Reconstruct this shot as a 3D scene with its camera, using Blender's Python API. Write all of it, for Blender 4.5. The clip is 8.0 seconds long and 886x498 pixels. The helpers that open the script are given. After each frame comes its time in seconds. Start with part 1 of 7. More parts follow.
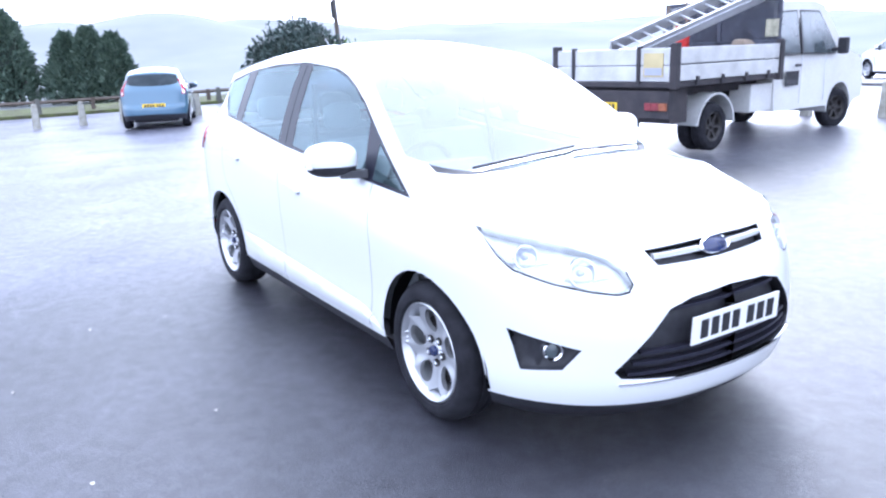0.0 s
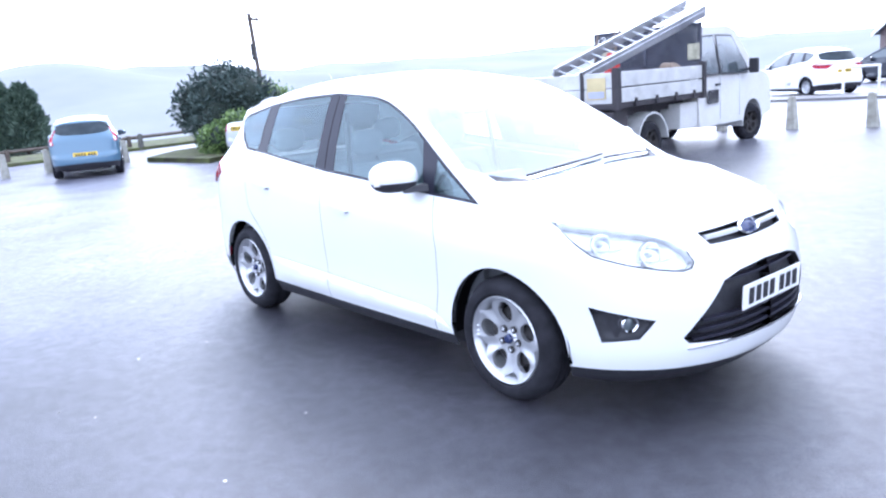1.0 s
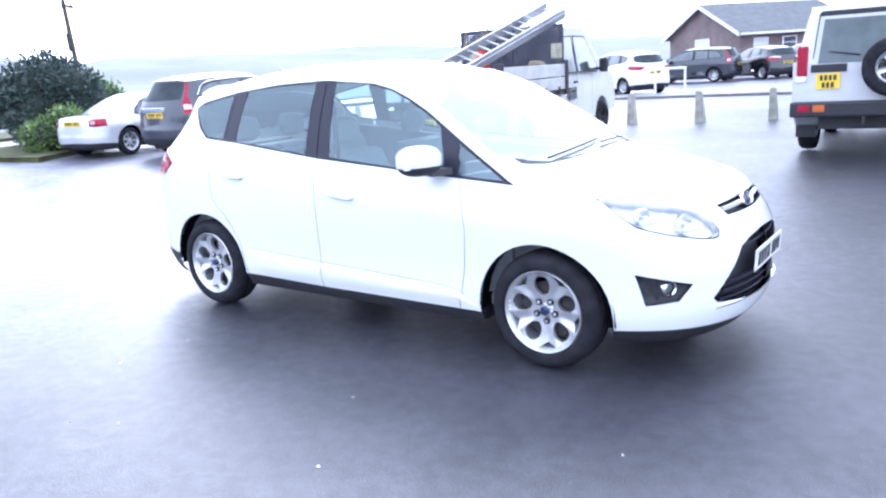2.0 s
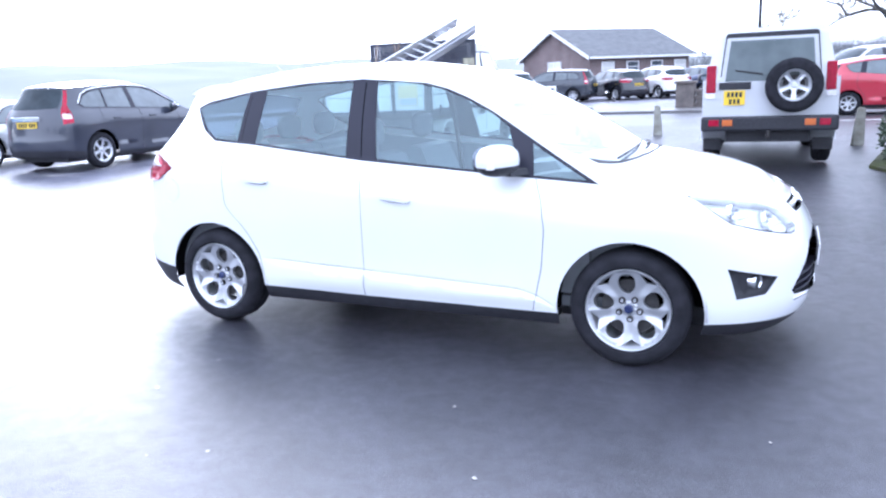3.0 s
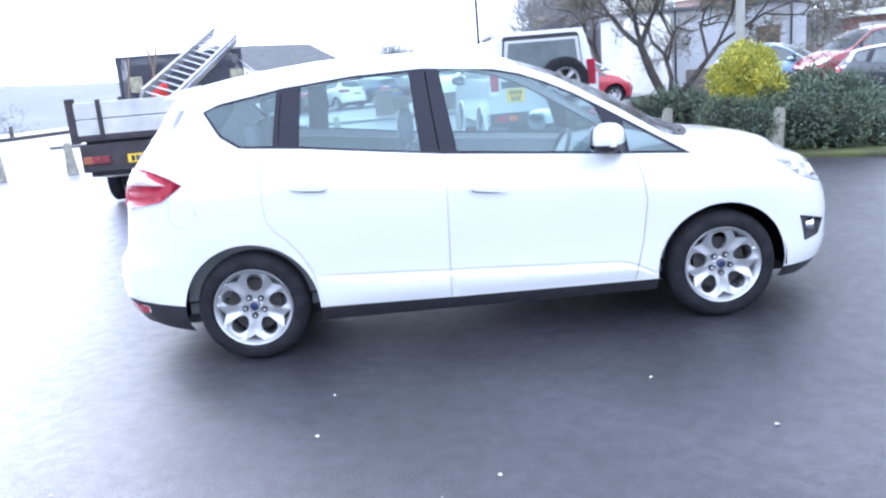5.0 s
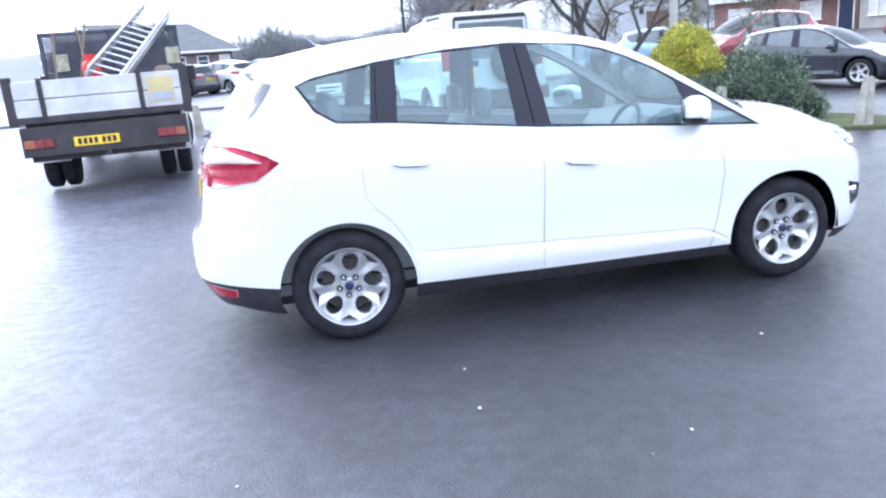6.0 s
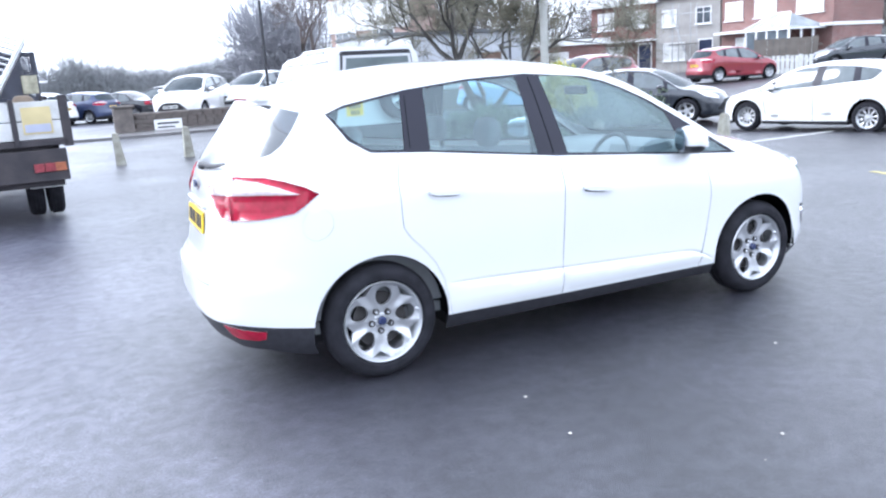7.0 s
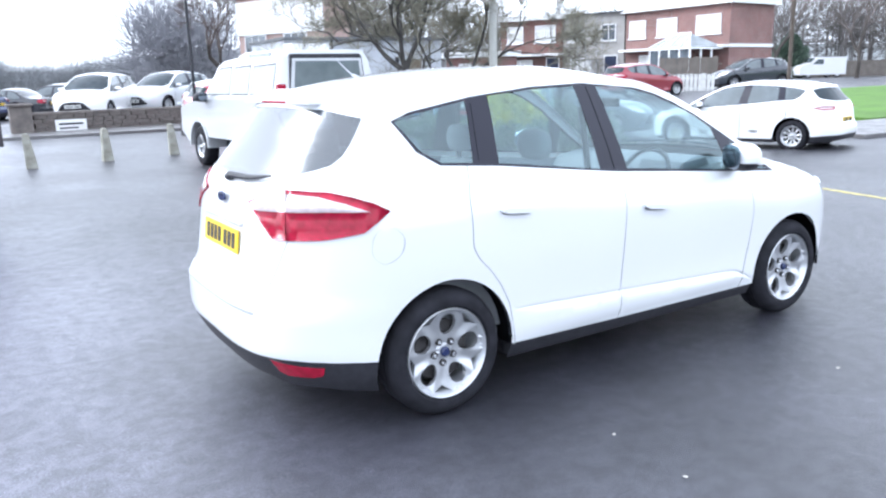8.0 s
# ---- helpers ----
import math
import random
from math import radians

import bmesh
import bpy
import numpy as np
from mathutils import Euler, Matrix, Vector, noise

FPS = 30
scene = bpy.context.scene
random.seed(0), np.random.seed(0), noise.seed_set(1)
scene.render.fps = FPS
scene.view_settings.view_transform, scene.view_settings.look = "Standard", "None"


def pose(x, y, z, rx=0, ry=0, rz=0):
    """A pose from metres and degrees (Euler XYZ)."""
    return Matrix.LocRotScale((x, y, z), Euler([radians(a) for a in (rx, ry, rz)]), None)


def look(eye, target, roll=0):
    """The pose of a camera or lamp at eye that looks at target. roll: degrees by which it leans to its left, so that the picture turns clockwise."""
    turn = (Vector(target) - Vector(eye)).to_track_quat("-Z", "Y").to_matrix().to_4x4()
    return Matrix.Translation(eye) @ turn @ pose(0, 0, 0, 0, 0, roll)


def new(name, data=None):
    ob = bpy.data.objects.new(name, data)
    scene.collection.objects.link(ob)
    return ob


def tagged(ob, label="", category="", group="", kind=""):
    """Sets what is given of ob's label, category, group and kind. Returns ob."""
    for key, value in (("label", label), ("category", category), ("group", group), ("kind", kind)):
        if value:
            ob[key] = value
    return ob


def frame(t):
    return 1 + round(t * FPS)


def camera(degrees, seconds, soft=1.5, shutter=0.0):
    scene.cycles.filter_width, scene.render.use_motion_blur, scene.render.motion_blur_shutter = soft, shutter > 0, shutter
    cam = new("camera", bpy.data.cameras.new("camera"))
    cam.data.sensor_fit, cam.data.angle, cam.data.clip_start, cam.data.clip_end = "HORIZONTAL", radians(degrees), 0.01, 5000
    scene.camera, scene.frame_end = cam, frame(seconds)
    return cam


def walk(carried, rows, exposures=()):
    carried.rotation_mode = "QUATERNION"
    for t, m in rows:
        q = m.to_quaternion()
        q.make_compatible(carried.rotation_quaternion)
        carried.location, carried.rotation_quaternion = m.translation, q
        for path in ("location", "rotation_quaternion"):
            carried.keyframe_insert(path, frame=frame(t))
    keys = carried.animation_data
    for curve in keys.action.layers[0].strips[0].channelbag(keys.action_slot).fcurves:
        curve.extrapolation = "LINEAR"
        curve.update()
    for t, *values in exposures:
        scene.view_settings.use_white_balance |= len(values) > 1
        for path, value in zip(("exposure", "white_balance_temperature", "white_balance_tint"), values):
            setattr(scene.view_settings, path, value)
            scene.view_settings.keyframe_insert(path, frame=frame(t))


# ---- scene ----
cam = camera(60.5, 8.0, soft=2.3)
PATH = [
    (0, (3.929, -2.448, 1.551), (2.3, -1.4, 1.051), -2.1),
    (0.1, (3.923, -2.493, 1.535), (2.325, -1.4, 1.034), -2.4),
    (0.5, (3.977, -2.837, 1.526), (2.414, -1.678, 1.066), -3.2),
    (1, (3.838, -3.272, 1.533), (2.329, -2.03, 1.11), -4.5),
    (1.5, (3.538, -3.701, 1.531), (2.178, -2.293, 1.123), -4.1),
    (1.7, (3.391, -3.886, 1.551), (2.111, -2.415, 1.109), -4.0),
    (2.8, (2.269, -4.566, 1.516), (1.398, -2.817, 1.093), -2.6),
    (3, (2.034, -4.642, 1.503), (1.218, -2.869, 1.069), -2.4),
    (3.5, (1.451, -4.769, 1.512), (0.862, -2.907, 1.084), -2.2),
    (4, (0.84, -4.92, 1.493), (0.41, -3.032, 0.994), -3.2),
    (4.5, (0.266, -4.954, 1.49), (0.094, -3.024, 0.996), -1.8),
    (4.7, (0.014, -4.98, 1.474), (-0.075, -3.033, 1.026), -3.4),
    (5.8, (-1.329, -4.853, 1.521), (-0.973, -2.938, 1.067), -4.3),
    (6, (-1.557, -4.841, 1.526), (-1.193, -2.942, 1.015), -4.5),
    (6.5, (-2.116, -4.662, 1.516), (-1.561, -2.798, 1.046), -3.8),
    (7, (-2.61, -4.435, 1.554), (-1.793, -2.666, 1.104), -3.4),
    (7.5, (-2.909, -4.087, 1.559), (-2.002, -2.36, 1.115), -2.7),
    (8, (-3.151, -3.702, 1.573), (-2.1, -2.058, 1.133), -1.5),
]
walk(cam, [(t, look(eye, target, roll)) for t, eye, target, roll in PATH], [(0, 0.92, 5380, 17), (3, 0.88, 5380, 17), (4.5, 0.77, 5420, 15), (6.5, 0.85, 5680, 12), (8, 0.75, 5820, 10)])

# ---------------------------------------------------------------- light
world = bpy.data.worlds.new("overcast_sky")
scene.world = world
world.use_nodes = True
wn, wl = world.node_tree.nodes, world.node_tree.links
sky = wn.new("ShaderNodeTexSky")
sky.sky_type = "NISHITA"
sky.sun_disc = False
sky.sun_elevation = radians(24)
sky.sun_rotation = radians(-44)
sky.air_density, sky.dust_density, sky.ozone_density = 1.0, 4.0, 1.0
cloud = wn.new("ShaderNodeHueSaturation")          # a closed cloud cover: nearly colourless
cloud.inputs["Saturation"].default_value = 0.13
cloud.inputs["Value"].default_value = 1.0
veil = wn.new("ShaderNodeMixRGB")
veil.inputs[0].default_value = 0.70
veil.inputs[2].default_value = (12.6, 13.2, 14.2, 1)
wl.new(sky.outputs[0], cloud.inputs["Color"])
wl.new(cloud.outputs[0], veil.inputs[1])
wl.new(veil.outputs[0], wn["Background"].inputs[0])
wn["Background"].inputs[1].default_value = 0.15

sun = new("sun", bpy.data.lights.new("sun", "SUN"))
sun.data.energy, sun.data.angle, sun.data.color = 1.4, radians(24), (1.0, 0.97, 0.93)
sun.matrix_world = look((0, 0, 0), (0.57, -0.58, -0.58))

# ---------------------------------------------------------------- materials
def shader(name, base=(0.5, 0.5, 0.5), rough=0.5, metal=0.0, vary=0.0, scale=4.0, bump=0.0, bump_scale=60.0, coat=0.0,
           transmit=0.0, rough_vary=0.0, spec=0.5, second=None, fine=0.0):
    m = bpy.data.materials.new(name)
    m.use_nodes = True
    n, l = m.node_tree.nodes, m.node_tree.links
    b = n["Principled BSDF"]
    b.inputs["Base Color"].default_value = (*base, 1)
    b.inputs["Roughness"].default_value = rough
    b.inputs["Metallic"].default_value = metal
    b.inputs["Coat Weight"].default_value = coat
    b.inputs["Coat Roughness"].default_value = 0.04
    b.inputs["Transmission Weight"].default_value = transmit
    b.inputs["Specular IOR Level"].default_value = spec
    co = n.new("ShaderNodeTexCoord")
    if vary or second:
        t = n.new("ShaderNodeTexNoise")
        t.inputs["Scale"].default_value, t.inputs["Detail"].default_value = scale, 6
        l.new(co.outputs["Object"], t.inputs["Vector"])
        r = n.new("ShaderNodeValToRGB")
        r.color_ramp.elements[0].position, r.color_ramp.elements[1].position = 0.32, 0.68
        lo = second if second else tuple(c * (1 - vary) for c in base)
        hi = base if second else tuple(min(1, c * (1 + vary)) for c in base)
        r.color_ramp.elements[0].color, r.color_ramp.elements[1].color = (*lo, 1), (*hi, 1)
        l.new(t.outputs["Fac"], r.inputs[0])
        out = r.outputs[0]
        if fine:
            g = n.new("ShaderNodeTexNoise")
            g.inputs["Scale"].default_value, g.inputs["Detail"].default_value = scale * 22, 3
            l.new(co.outputs["Object"], g.inputs["Vector"])
            mul = n.new("ShaderNodeMixRGB")
            mul.blend_type = "OVERLAY"
            mul.inputs[0].default_value = fine
            l.new(out, mul.inputs[1])
            l.new(g.outputs["Fac"], mul.inputs[2])
            out = mul.outputs[0]
        l.new(out, b.inputs["Base Color"])
    if rough_vary:
        t2 = n.new("ShaderNodeTexNoise")
        t2.inputs["Scale"].default_value, t2.inputs["Detail"].default_value = scale * 1.7, 5
        l.new(co.outputs["Object"], t2.inputs["Vector"])
        mr = n.new("ShaderNodeMapRange")
        mr.inputs["From Min"].default_value, mr.inputs["From Max"].default_value = 0.3, 0.7
        mr.inputs["To Min"].default_value, mr.inputs["To Max"].default_value = max(0.02, rough - rough_vary), min(1, rough + rough_vary)
        l.new(t2.outputs["Fac"], mr.inputs["Value"])
        l.new(mr.outputs[0], b.inputs["Roughness"])
    if bump:
        t3 = n.new("ShaderNodeTexNoise")
        t3.inputs["Scale"].default_value, t3.inputs["Detail"].default_value = bump_scale, 4
        l.new(co.outputs["Object"], t3.inputs["Vector"])
        bp = n.new("ShaderNodeBump")
        bp.inputs["Strength"].default_value, bp.inputs["Distance"].default_value = bump, 0.02
        l.new(t3.outputs["Fac"], bp.inputs["Height"])
        l.new(bp.outputs[0], b.inputs["Normal"])
    return m


def pane_glass(name, tint=(0.82, 0.88, 0.9), rough=0.0, front=0.06, sheen=(0.95, 0.97, 1.0)):
    """Clear car or window glass: what is behind it shows through, tinted, under a gloss that grows from front to grazing."""
    m = bpy.data.materials.new(name)
    m.use_nodes = True
    n, l = m.node_tree.nodes, m.node_tree.links
    n.remove(n["Principled BSDF"])
    tr, gl, mx, lw = n.new("ShaderNodeBsdfTransparent"), n.new("ShaderNodeBsdfGlossy"), n.new("ShaderNodeMixShader"), n.new("ShaderNodeLayerWeight")
    tr.inputs[0].default_value = (*tint, 1)
    gl.inputs["Roughness"].default_value = rough
    gl.inputs[0].default_value = (*sheen, 1)
    lw.inputs[0].default_value = 0.5
    steep, share = n.new("ShaderNodeMath"), n.new("ShaderNodeMapRange")
    steep.operation = "POWER"
    steep.inputs[1].default_value = 5.0
    share.inputs["To Min"].default_value, share.inputs["To Max"].default_value = front, 1.0
    l.new(lw.outputs["Facing"], steep.inputs[0])
    l.new(steep.outputs[0], share.inputs["Value"])
    l.new(share.outputs[0], mx.inputs[0])
    l.new(tr.outputs[0], mx.inputs[1])
    l.new(gl.outputs[0], mx.inputs[2])
    l.new(mx.outputs[0], n["Material Output"].inputs[0])
    return m


def wet_asphalt():
    """Dark tarmac, damp all over, with a stone grain, smoother wet films and paler worn patches."""
    m = bpy.data.materials.new("wet_asphalt")
    m.use_nodes = True
    n, l = m.node_tree.nodes, m.node_tree.links
    b = n["Principled BSDF"]
    co = n.new("ShaderNodeTexCoord")
    def noise_tex(s, d, rough=0.55):
        t = n.new("ShaderNodeTexNoise")
        t.inputs["Scale"].default_value, t.inputs["Detail"].default_value, t.inputs["Roughness"].default_value = s, d, rough
        l.new(co.outputs["Object"], t.inputs["Vector"])
        return t.outputs["Fac"]
    def span(v, a, c, lo, hi):
        r = n.new("ShaderNodeMapRange")
        r.interpolation_type = "SMOOTHSTEP"
        for k, x in (("From Min", a), ("From Max", c), ("To Min", lo), ("To Max", hi)):
            r.inputs[k].default_value = x
        l.new(v, r.inputs["Value"])
        return r.outputs[0]
    def math_node(op, a, c):
        k = n.new("ShaderNodeMath")
        k.operation = op
        for i, v in enumerate((a, c)):
            if isinstance(v, float):
                k.inputs[i].default_value = v
            else:
                l.new(v, k.inputs[i])
        return k.outputs[0]
    broad, patch, blotch, grain, grit = noise_tex(0.22, 5), noise_tex(1.1, 6), noise_tex(11, 4, 0.6), noise_tex(85, 5, 0.7), noise_tex(120, 2)
    tone = math_node("MULTIPLY", span(patch, 0.3, 0.7, 0.78, 1.25), span(broad, 0.3, 0.7, 0.75, 1.4))
    tone = math_node("MULTIPLY", tone, span(blotch, 0.3, 0.7, 0.75, 1.28))
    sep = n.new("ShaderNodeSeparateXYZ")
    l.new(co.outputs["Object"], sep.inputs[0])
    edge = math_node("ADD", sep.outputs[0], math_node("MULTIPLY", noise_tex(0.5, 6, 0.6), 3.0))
    tail_side = span(edge, -3.0, 0.6, 1.0, 0.0)          # paler and smoother towards -x, beyond the car's tail
    tone = math_node("MULTIPLY", tone, math_node("ADD", math_node("MULTIPLY", tail_side, 3.2), 1.0))
    tone = math_node("MULTIPLY", tone, span(grain, 0.3, 0.7, 0.4, 1.7))
    tone = math_node("MULTIPLY", tone, span(grit, 0.66, 0.76, 1.0, 4.0))
    col = n.new("ShaderNodeMixRGB")
    col.blend_type = "MULTIPLY"
    col.inputs[0].default_value = 1
    col.inputs[1].default_value = (0.0275, 0.0275, 0.0345, 1)
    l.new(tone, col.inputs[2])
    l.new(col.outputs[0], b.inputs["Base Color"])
    wet = span(broad, 0.36, 0.64, 0.0, 1.0)
    ro = math_node("SUBTRACT", span(blotch, 0.3, 0.7, 0.44, 0.38), math_node("MULTIPLY", wet, 0.06))
    ro = math_node("SUBTRACT", ro, math_node("MULTIPLY", tail_side, 0.035))
    l.new(ro, b.inputs["Roughness"])
    dry = span(noise_tex(0.42, 6, 0.62), 0.50, 0.60, 0.0, 1.0)          # drier smudges, beyond the car's tail
    far = span(edge, -9.0, -3.5, 1.0, 0.0)
    l.new(math_node("SUBTRACT", 0.78, math_node("MULTIPLY", math_node("MULTIPLY", dry, far), 0.5)), b.inputs["Specular IOR Level"])
    bp = n.new("ShaderNodeBump")
    bp.inputs["Strength"].default_value, bp.inputs["Distance"].default_value = 0.6, 0.006
    l.new(math_node("ADD", grain, math_node("MULTIPLY", grit, 0.5)), bp.inputs["Height"])
    l.new(bp.outputs[0], b.inputs["Normal"])
    return m


def brick_mat(name, a, b_, mortar, scale=1.0):
    m = bpy.data.materials.new(name)
    m.use_nodes = True
    n, l = m.node_tree.nodes, m.node_tree.links
    b = n["Principled BSDF"]
    co, mp, sep, cmb, add = n.new("ShaderNodeTexCoord"), n.new("ShaderNodeMapping"), n.new("ShaderNodeSeparateXYZ"), n.new("ShaderNodeCombineXYZ"), n.new("ShaderNodeMath")
    l.new(co.outputs["Object"], sep.inputs[0])
    l.new(sep.outputs[0], add.inputs[0])
    l.new(sep.outputs[1], add.inputs[1])
    l.new(add.outputs[0], cmb.inputs[0])
    l.new(sep.outputs[2], cmb.inputs[1])
    t = n.new("ShaderNodeTexBrick")
    t.inputs["Color1"].default_value, t.inputs["Color2"].default_value, t.inputs["Mortar"].default_value = (*a, 1), (*b_, 1), (*mortar, 1)
    t.inputs["Scale"].default_value = 1.0
    t.inputs["Brick Width"].default_value, t.inputs["Row Height"].default_value, t.inputs["Mortar Size"].default_value = 0.225 * scale, 0.075 * scale, 0.008
    l.new(cmb.outputs[0], t.inputs["Vector"])
    nz = n.new("ShaderNodeTexNoise")
    nz.inputs["Scale"].default_value, nz.inputs["Detail"].default_value = 0.8, 5
    l.new(co.outputs["Object"], nz.inputs["Vector"])
    mx = n.new("ShaderNodeMixRGB")
    mx.blend_type = "OVERLAY"
    mx.inputs[0].default_value = 0.5
    l.new(t.outputs["Color"], mx.inputs[1])
    l.new(nz.outputs["Fac"], mx.inputs[2])
    l.new(mx.outputs[0], b.inputs["Base Color"])
    b.inputs["Roughness"].default_value = 0.85
    return m


def leaf_mat(name, dark, light, rough=0.45):
    m = bpy.data.materials.new(name)
    m.use_nodes = True
    n, l = m.node_tree.nodes, m.node_tree.links
    b = n["Principled BSDF"]
    g = n.new("ShaderNodeNewGeometry")
    r = n.new("ShaderNodeValToRGB")
    r.color_ramp.elements[0].color, r.color_ramp.elements[1].color = (*dark, 1), (*light, 1)
    l.new(g.outputs["Random Per Island"], r.inputs[0])
    l.new(r.outputs[0], b.inputs["Base Color"])
    b.inputs["Roughness"].default_value = rough
    return m


def paint(name, base, metal=0.0, rough=0.3, coat=1.0):
    return shader(name, base, rough, metal, vary=0.012, scale=1.5, coat=coat, rough_vary=0.012)


ASPHALT = wet_asphalt()
WHITE = paint("white_car_paint", (0.75, 0.76, 0.77))
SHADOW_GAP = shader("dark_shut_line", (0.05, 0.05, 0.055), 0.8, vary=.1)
DARK_GAP = shader("panel_gap_shadow", (0.70, 0.71, 0.73), 0.8, vary=.1)
FAINT_GAP = shader("faint_door_gap", (0.74, 0.75, 0.77), 0.8, vary=.1)
WING_GAP = shader("wing_gap_shadow", (0.30, 0.31, 0.33), 0.8, vary=.1)
BLACK_TRIM = shader("black_plastic_trim", (0.026, 0.026, 0.032), 0.5, vary=0.2, scale=30, spec=0.4, bump=0.1, bump_scale=300)
GLOSS_BLACK = shader("gloss_black_pillar", (0.022, 0.022, 0.034), 0.28, vary=0.1, spec=0.25)
# Near-black lining: shade of the arches and gaps is put into its base.
LINING = shader("shade_black_lining", (0.005, 0.005, 0.006), 0.95, vary=0.2, spec=0.02)
RUBBER = shader("tyre_rubber", (0.022, 0.022, 0.027), 0.75, vary=0.3, scale=12, spec=0.12, bump=0.2, bump_scale=120)
ALLOY = shader("alloy_silver", (0.58, 0.59, 0.61), 0.30, 0.75, vary=0.08, scale=8)
DARK_METAL = shader("dark_hub_metal", (0.045, 0.042, 0.042), 0.6, 0.4, vary=0.3, scale=20)
SATIN = shader("satin_silver", (0.78, 0.79, 0.8), 0.3, 0.3, vary=.04)
CHROME = shader("chrome", (0.85, 0.86, 0.88), 0.09, 1.0, vary=0.03)
GLASS = pane_glass("tinted_car_glass", (0.74, 0.90, 0.90), front=.12, sheen=(0.80, 0.95, 1.0))
SCREEN = pane_glass("windscreen_glass", (0.82, 0.91, 0.94), rough=0.11, front=.32)
BACK_SCREEN = pane_glass("rear_screen_glass", (0.07, 0.085, 0.12), rough=0.20, front=.16)
CLEAR = pane_glass("clear_lens", (0.95, 0.97, 0.98), front=.06)
DIM_GLASS = shader("dim_car_glass", (0.035, 0.045, 0.052), 0.22, vary=0.3, scale=3, spec=0.12)
DARK_GLASS = shader("dark_car_glass", (0.085, 0.105, 0.115), 0.05, vary=0.2, scale=3, coat=1.0)
RED_LENS = shader("red_lamp_lens", (0.33, 0.006, 0.03), 0.2, coat=0.25, vary=0.25, scale=25, spec=0.25)
LENS_SEAM = shader("dark_lens_seam", (0.10, 0.012, 0.02), 0.4, vary=.1)
MIRROR = shader("mirror_glass", (0.22, 0.25, 0.29), 0.05, 1.0, vary=.04)
AMBER_LENS = shader("amber_lamp_lens", (0.5, 0.12, 0.02), 0.25, coat=0.3, vary=0.1)
WHITE_LENS = shader("white_lamp_lens", (0.78, 0.76, 0.77), 0.15, coat=1.0, vary=0.12, scale=30)
TAIL_CLEAR = shader("clear_tail_lens", (0.62, 0.53, 0.54), 0.15, coat=.6, vary=0.12, scale=30)
REFLECTOR = shader("lamp_reflector", (0.88, 0.89, 0.90), 0.25, 0.25, vary=0.15, scale=25)
PLATE_WHITE = shader("white_number_plate", (0.8, 0.8, 0.78), 0.35, vary=0.04)
PLATE_YELLOW = shader("yellow_number_plate", (0.85, 0.58, 0.03), 0.35, vary=0.04)
PLATE_INK = shader("plate_bars", (0.02, 0.02, 0.025), 0.5)
BADGE_BLUE = shader("blue_enamel", (0.012, 0.022, 0.085), 0.25, coat=.4)
BOWL = shader("bright_lamp_bowl", (0.80, 0.81, 0.83), 0.12, 1.0, vary=0.12, scale=40)
BEZEL = shader("grey_lamp_bezel", (0.50, 0.51, 0.55), 0.35, 0.4, vary=0.1, scale=30)
BUMPER_GREY = shader("bumper_shade_grey", (0.42, 0.43, 0.46), 0.6, vary=.08)
HANDLE_SHADE = shader("handle_shade_grey", (0.16, 0.16, 0.17), 0.7, vary=.1)
SEAT_CLOTH = shader("grey_seat_cloth", (0.17, 0.185, 0.20), 0.9, vary=0.2, scale=25, bump=0.2, bump_scale=400)
DASH = shader("dark_dashboard", (0.19, 0.20, 0.215), 0.6, vary=0.15, bump=0.15, bump_scale=300)
HEADLINER = shader("pale_headliner", (0.6, 0.6, 0.6), 0.9, vary=0.05)

# ---------------------------------------------------------------- mesh helpers
def mesh_from(name, verts, faces, material, smooth=False, normals=None):
    me = bpy.data.meshes.new(name)
    me.from_pydata([tuple(v) for v in verts], [], faces)
    me.materials.append(material)
    if smooth:
        me.polygons.foreach_set("use_smooth", [True] * len(me.polygons))
    me.update()
    if normals is not None:
        me.normals_split_custom_set_from_vertices([tuple(v) for v in normals])
    return me


def put(name, me, parent=None, label="", at=None):
    ob = new(name, me)
    if parent is not None:
        ob.parent = parent
    if at is not None:
        ob.matrix_basis = at
    return tagged(ob, label)


def part(name, bm, material, parent, label="", smooth=False, bevel=0.0, at=None):
    if bevel:
        bmesh.ops.bevel(bm, geom=[e for e in bm.edges if len(e.link_faces) == 2 and e.calc_face_angle() > 0.5], offset=bevel, segments=2, profile=0.6, affect="EDGES", clamp_overlap=True)
    bmesh.ops.recalc_face_normals(bm, faces=bm.faces)
    me = bpy.data.meshes.new(name)
    bm.to_mesh(me)
    bm.free()
    me.materials.append(material)
    if smooth:
        me.polygons.foreach_set("use_smooth", [True] * len(me.polygons))
        me.set_sharp_from_angle(angle=radians(40))
    return put(name, me, parent, label, at)


def thing(name, m, label, category, group="", kind=""):
    """An Empty at the base of a thing."""
    ob = new(name)
    ob.empty_display_size = 0.2
    ob.matrix_basis = m
    return tagged(ob, label, category, group, kind)


def box(bm, x0, x1, y0, y1, z0, z1, m=None):
    r = bmesh.ops.create_cube(bm, size=1)
    t = Matrix.Translation(((x0 + x1) / 2, (y0 + y1) / 2, (z0 + z1) / 2)) @ Matrix.Diagonal((x1 - x0, y1 - y0, z1 - z0, 1))
    bmesh.ops.transform(bm, matrix=(m @ t) if m else t, verts=r["verts"])
    return bm


def boxes(*dims):
    bm = bmesh.new()
    for d in dims:
        box(bm, *d)
    return bm


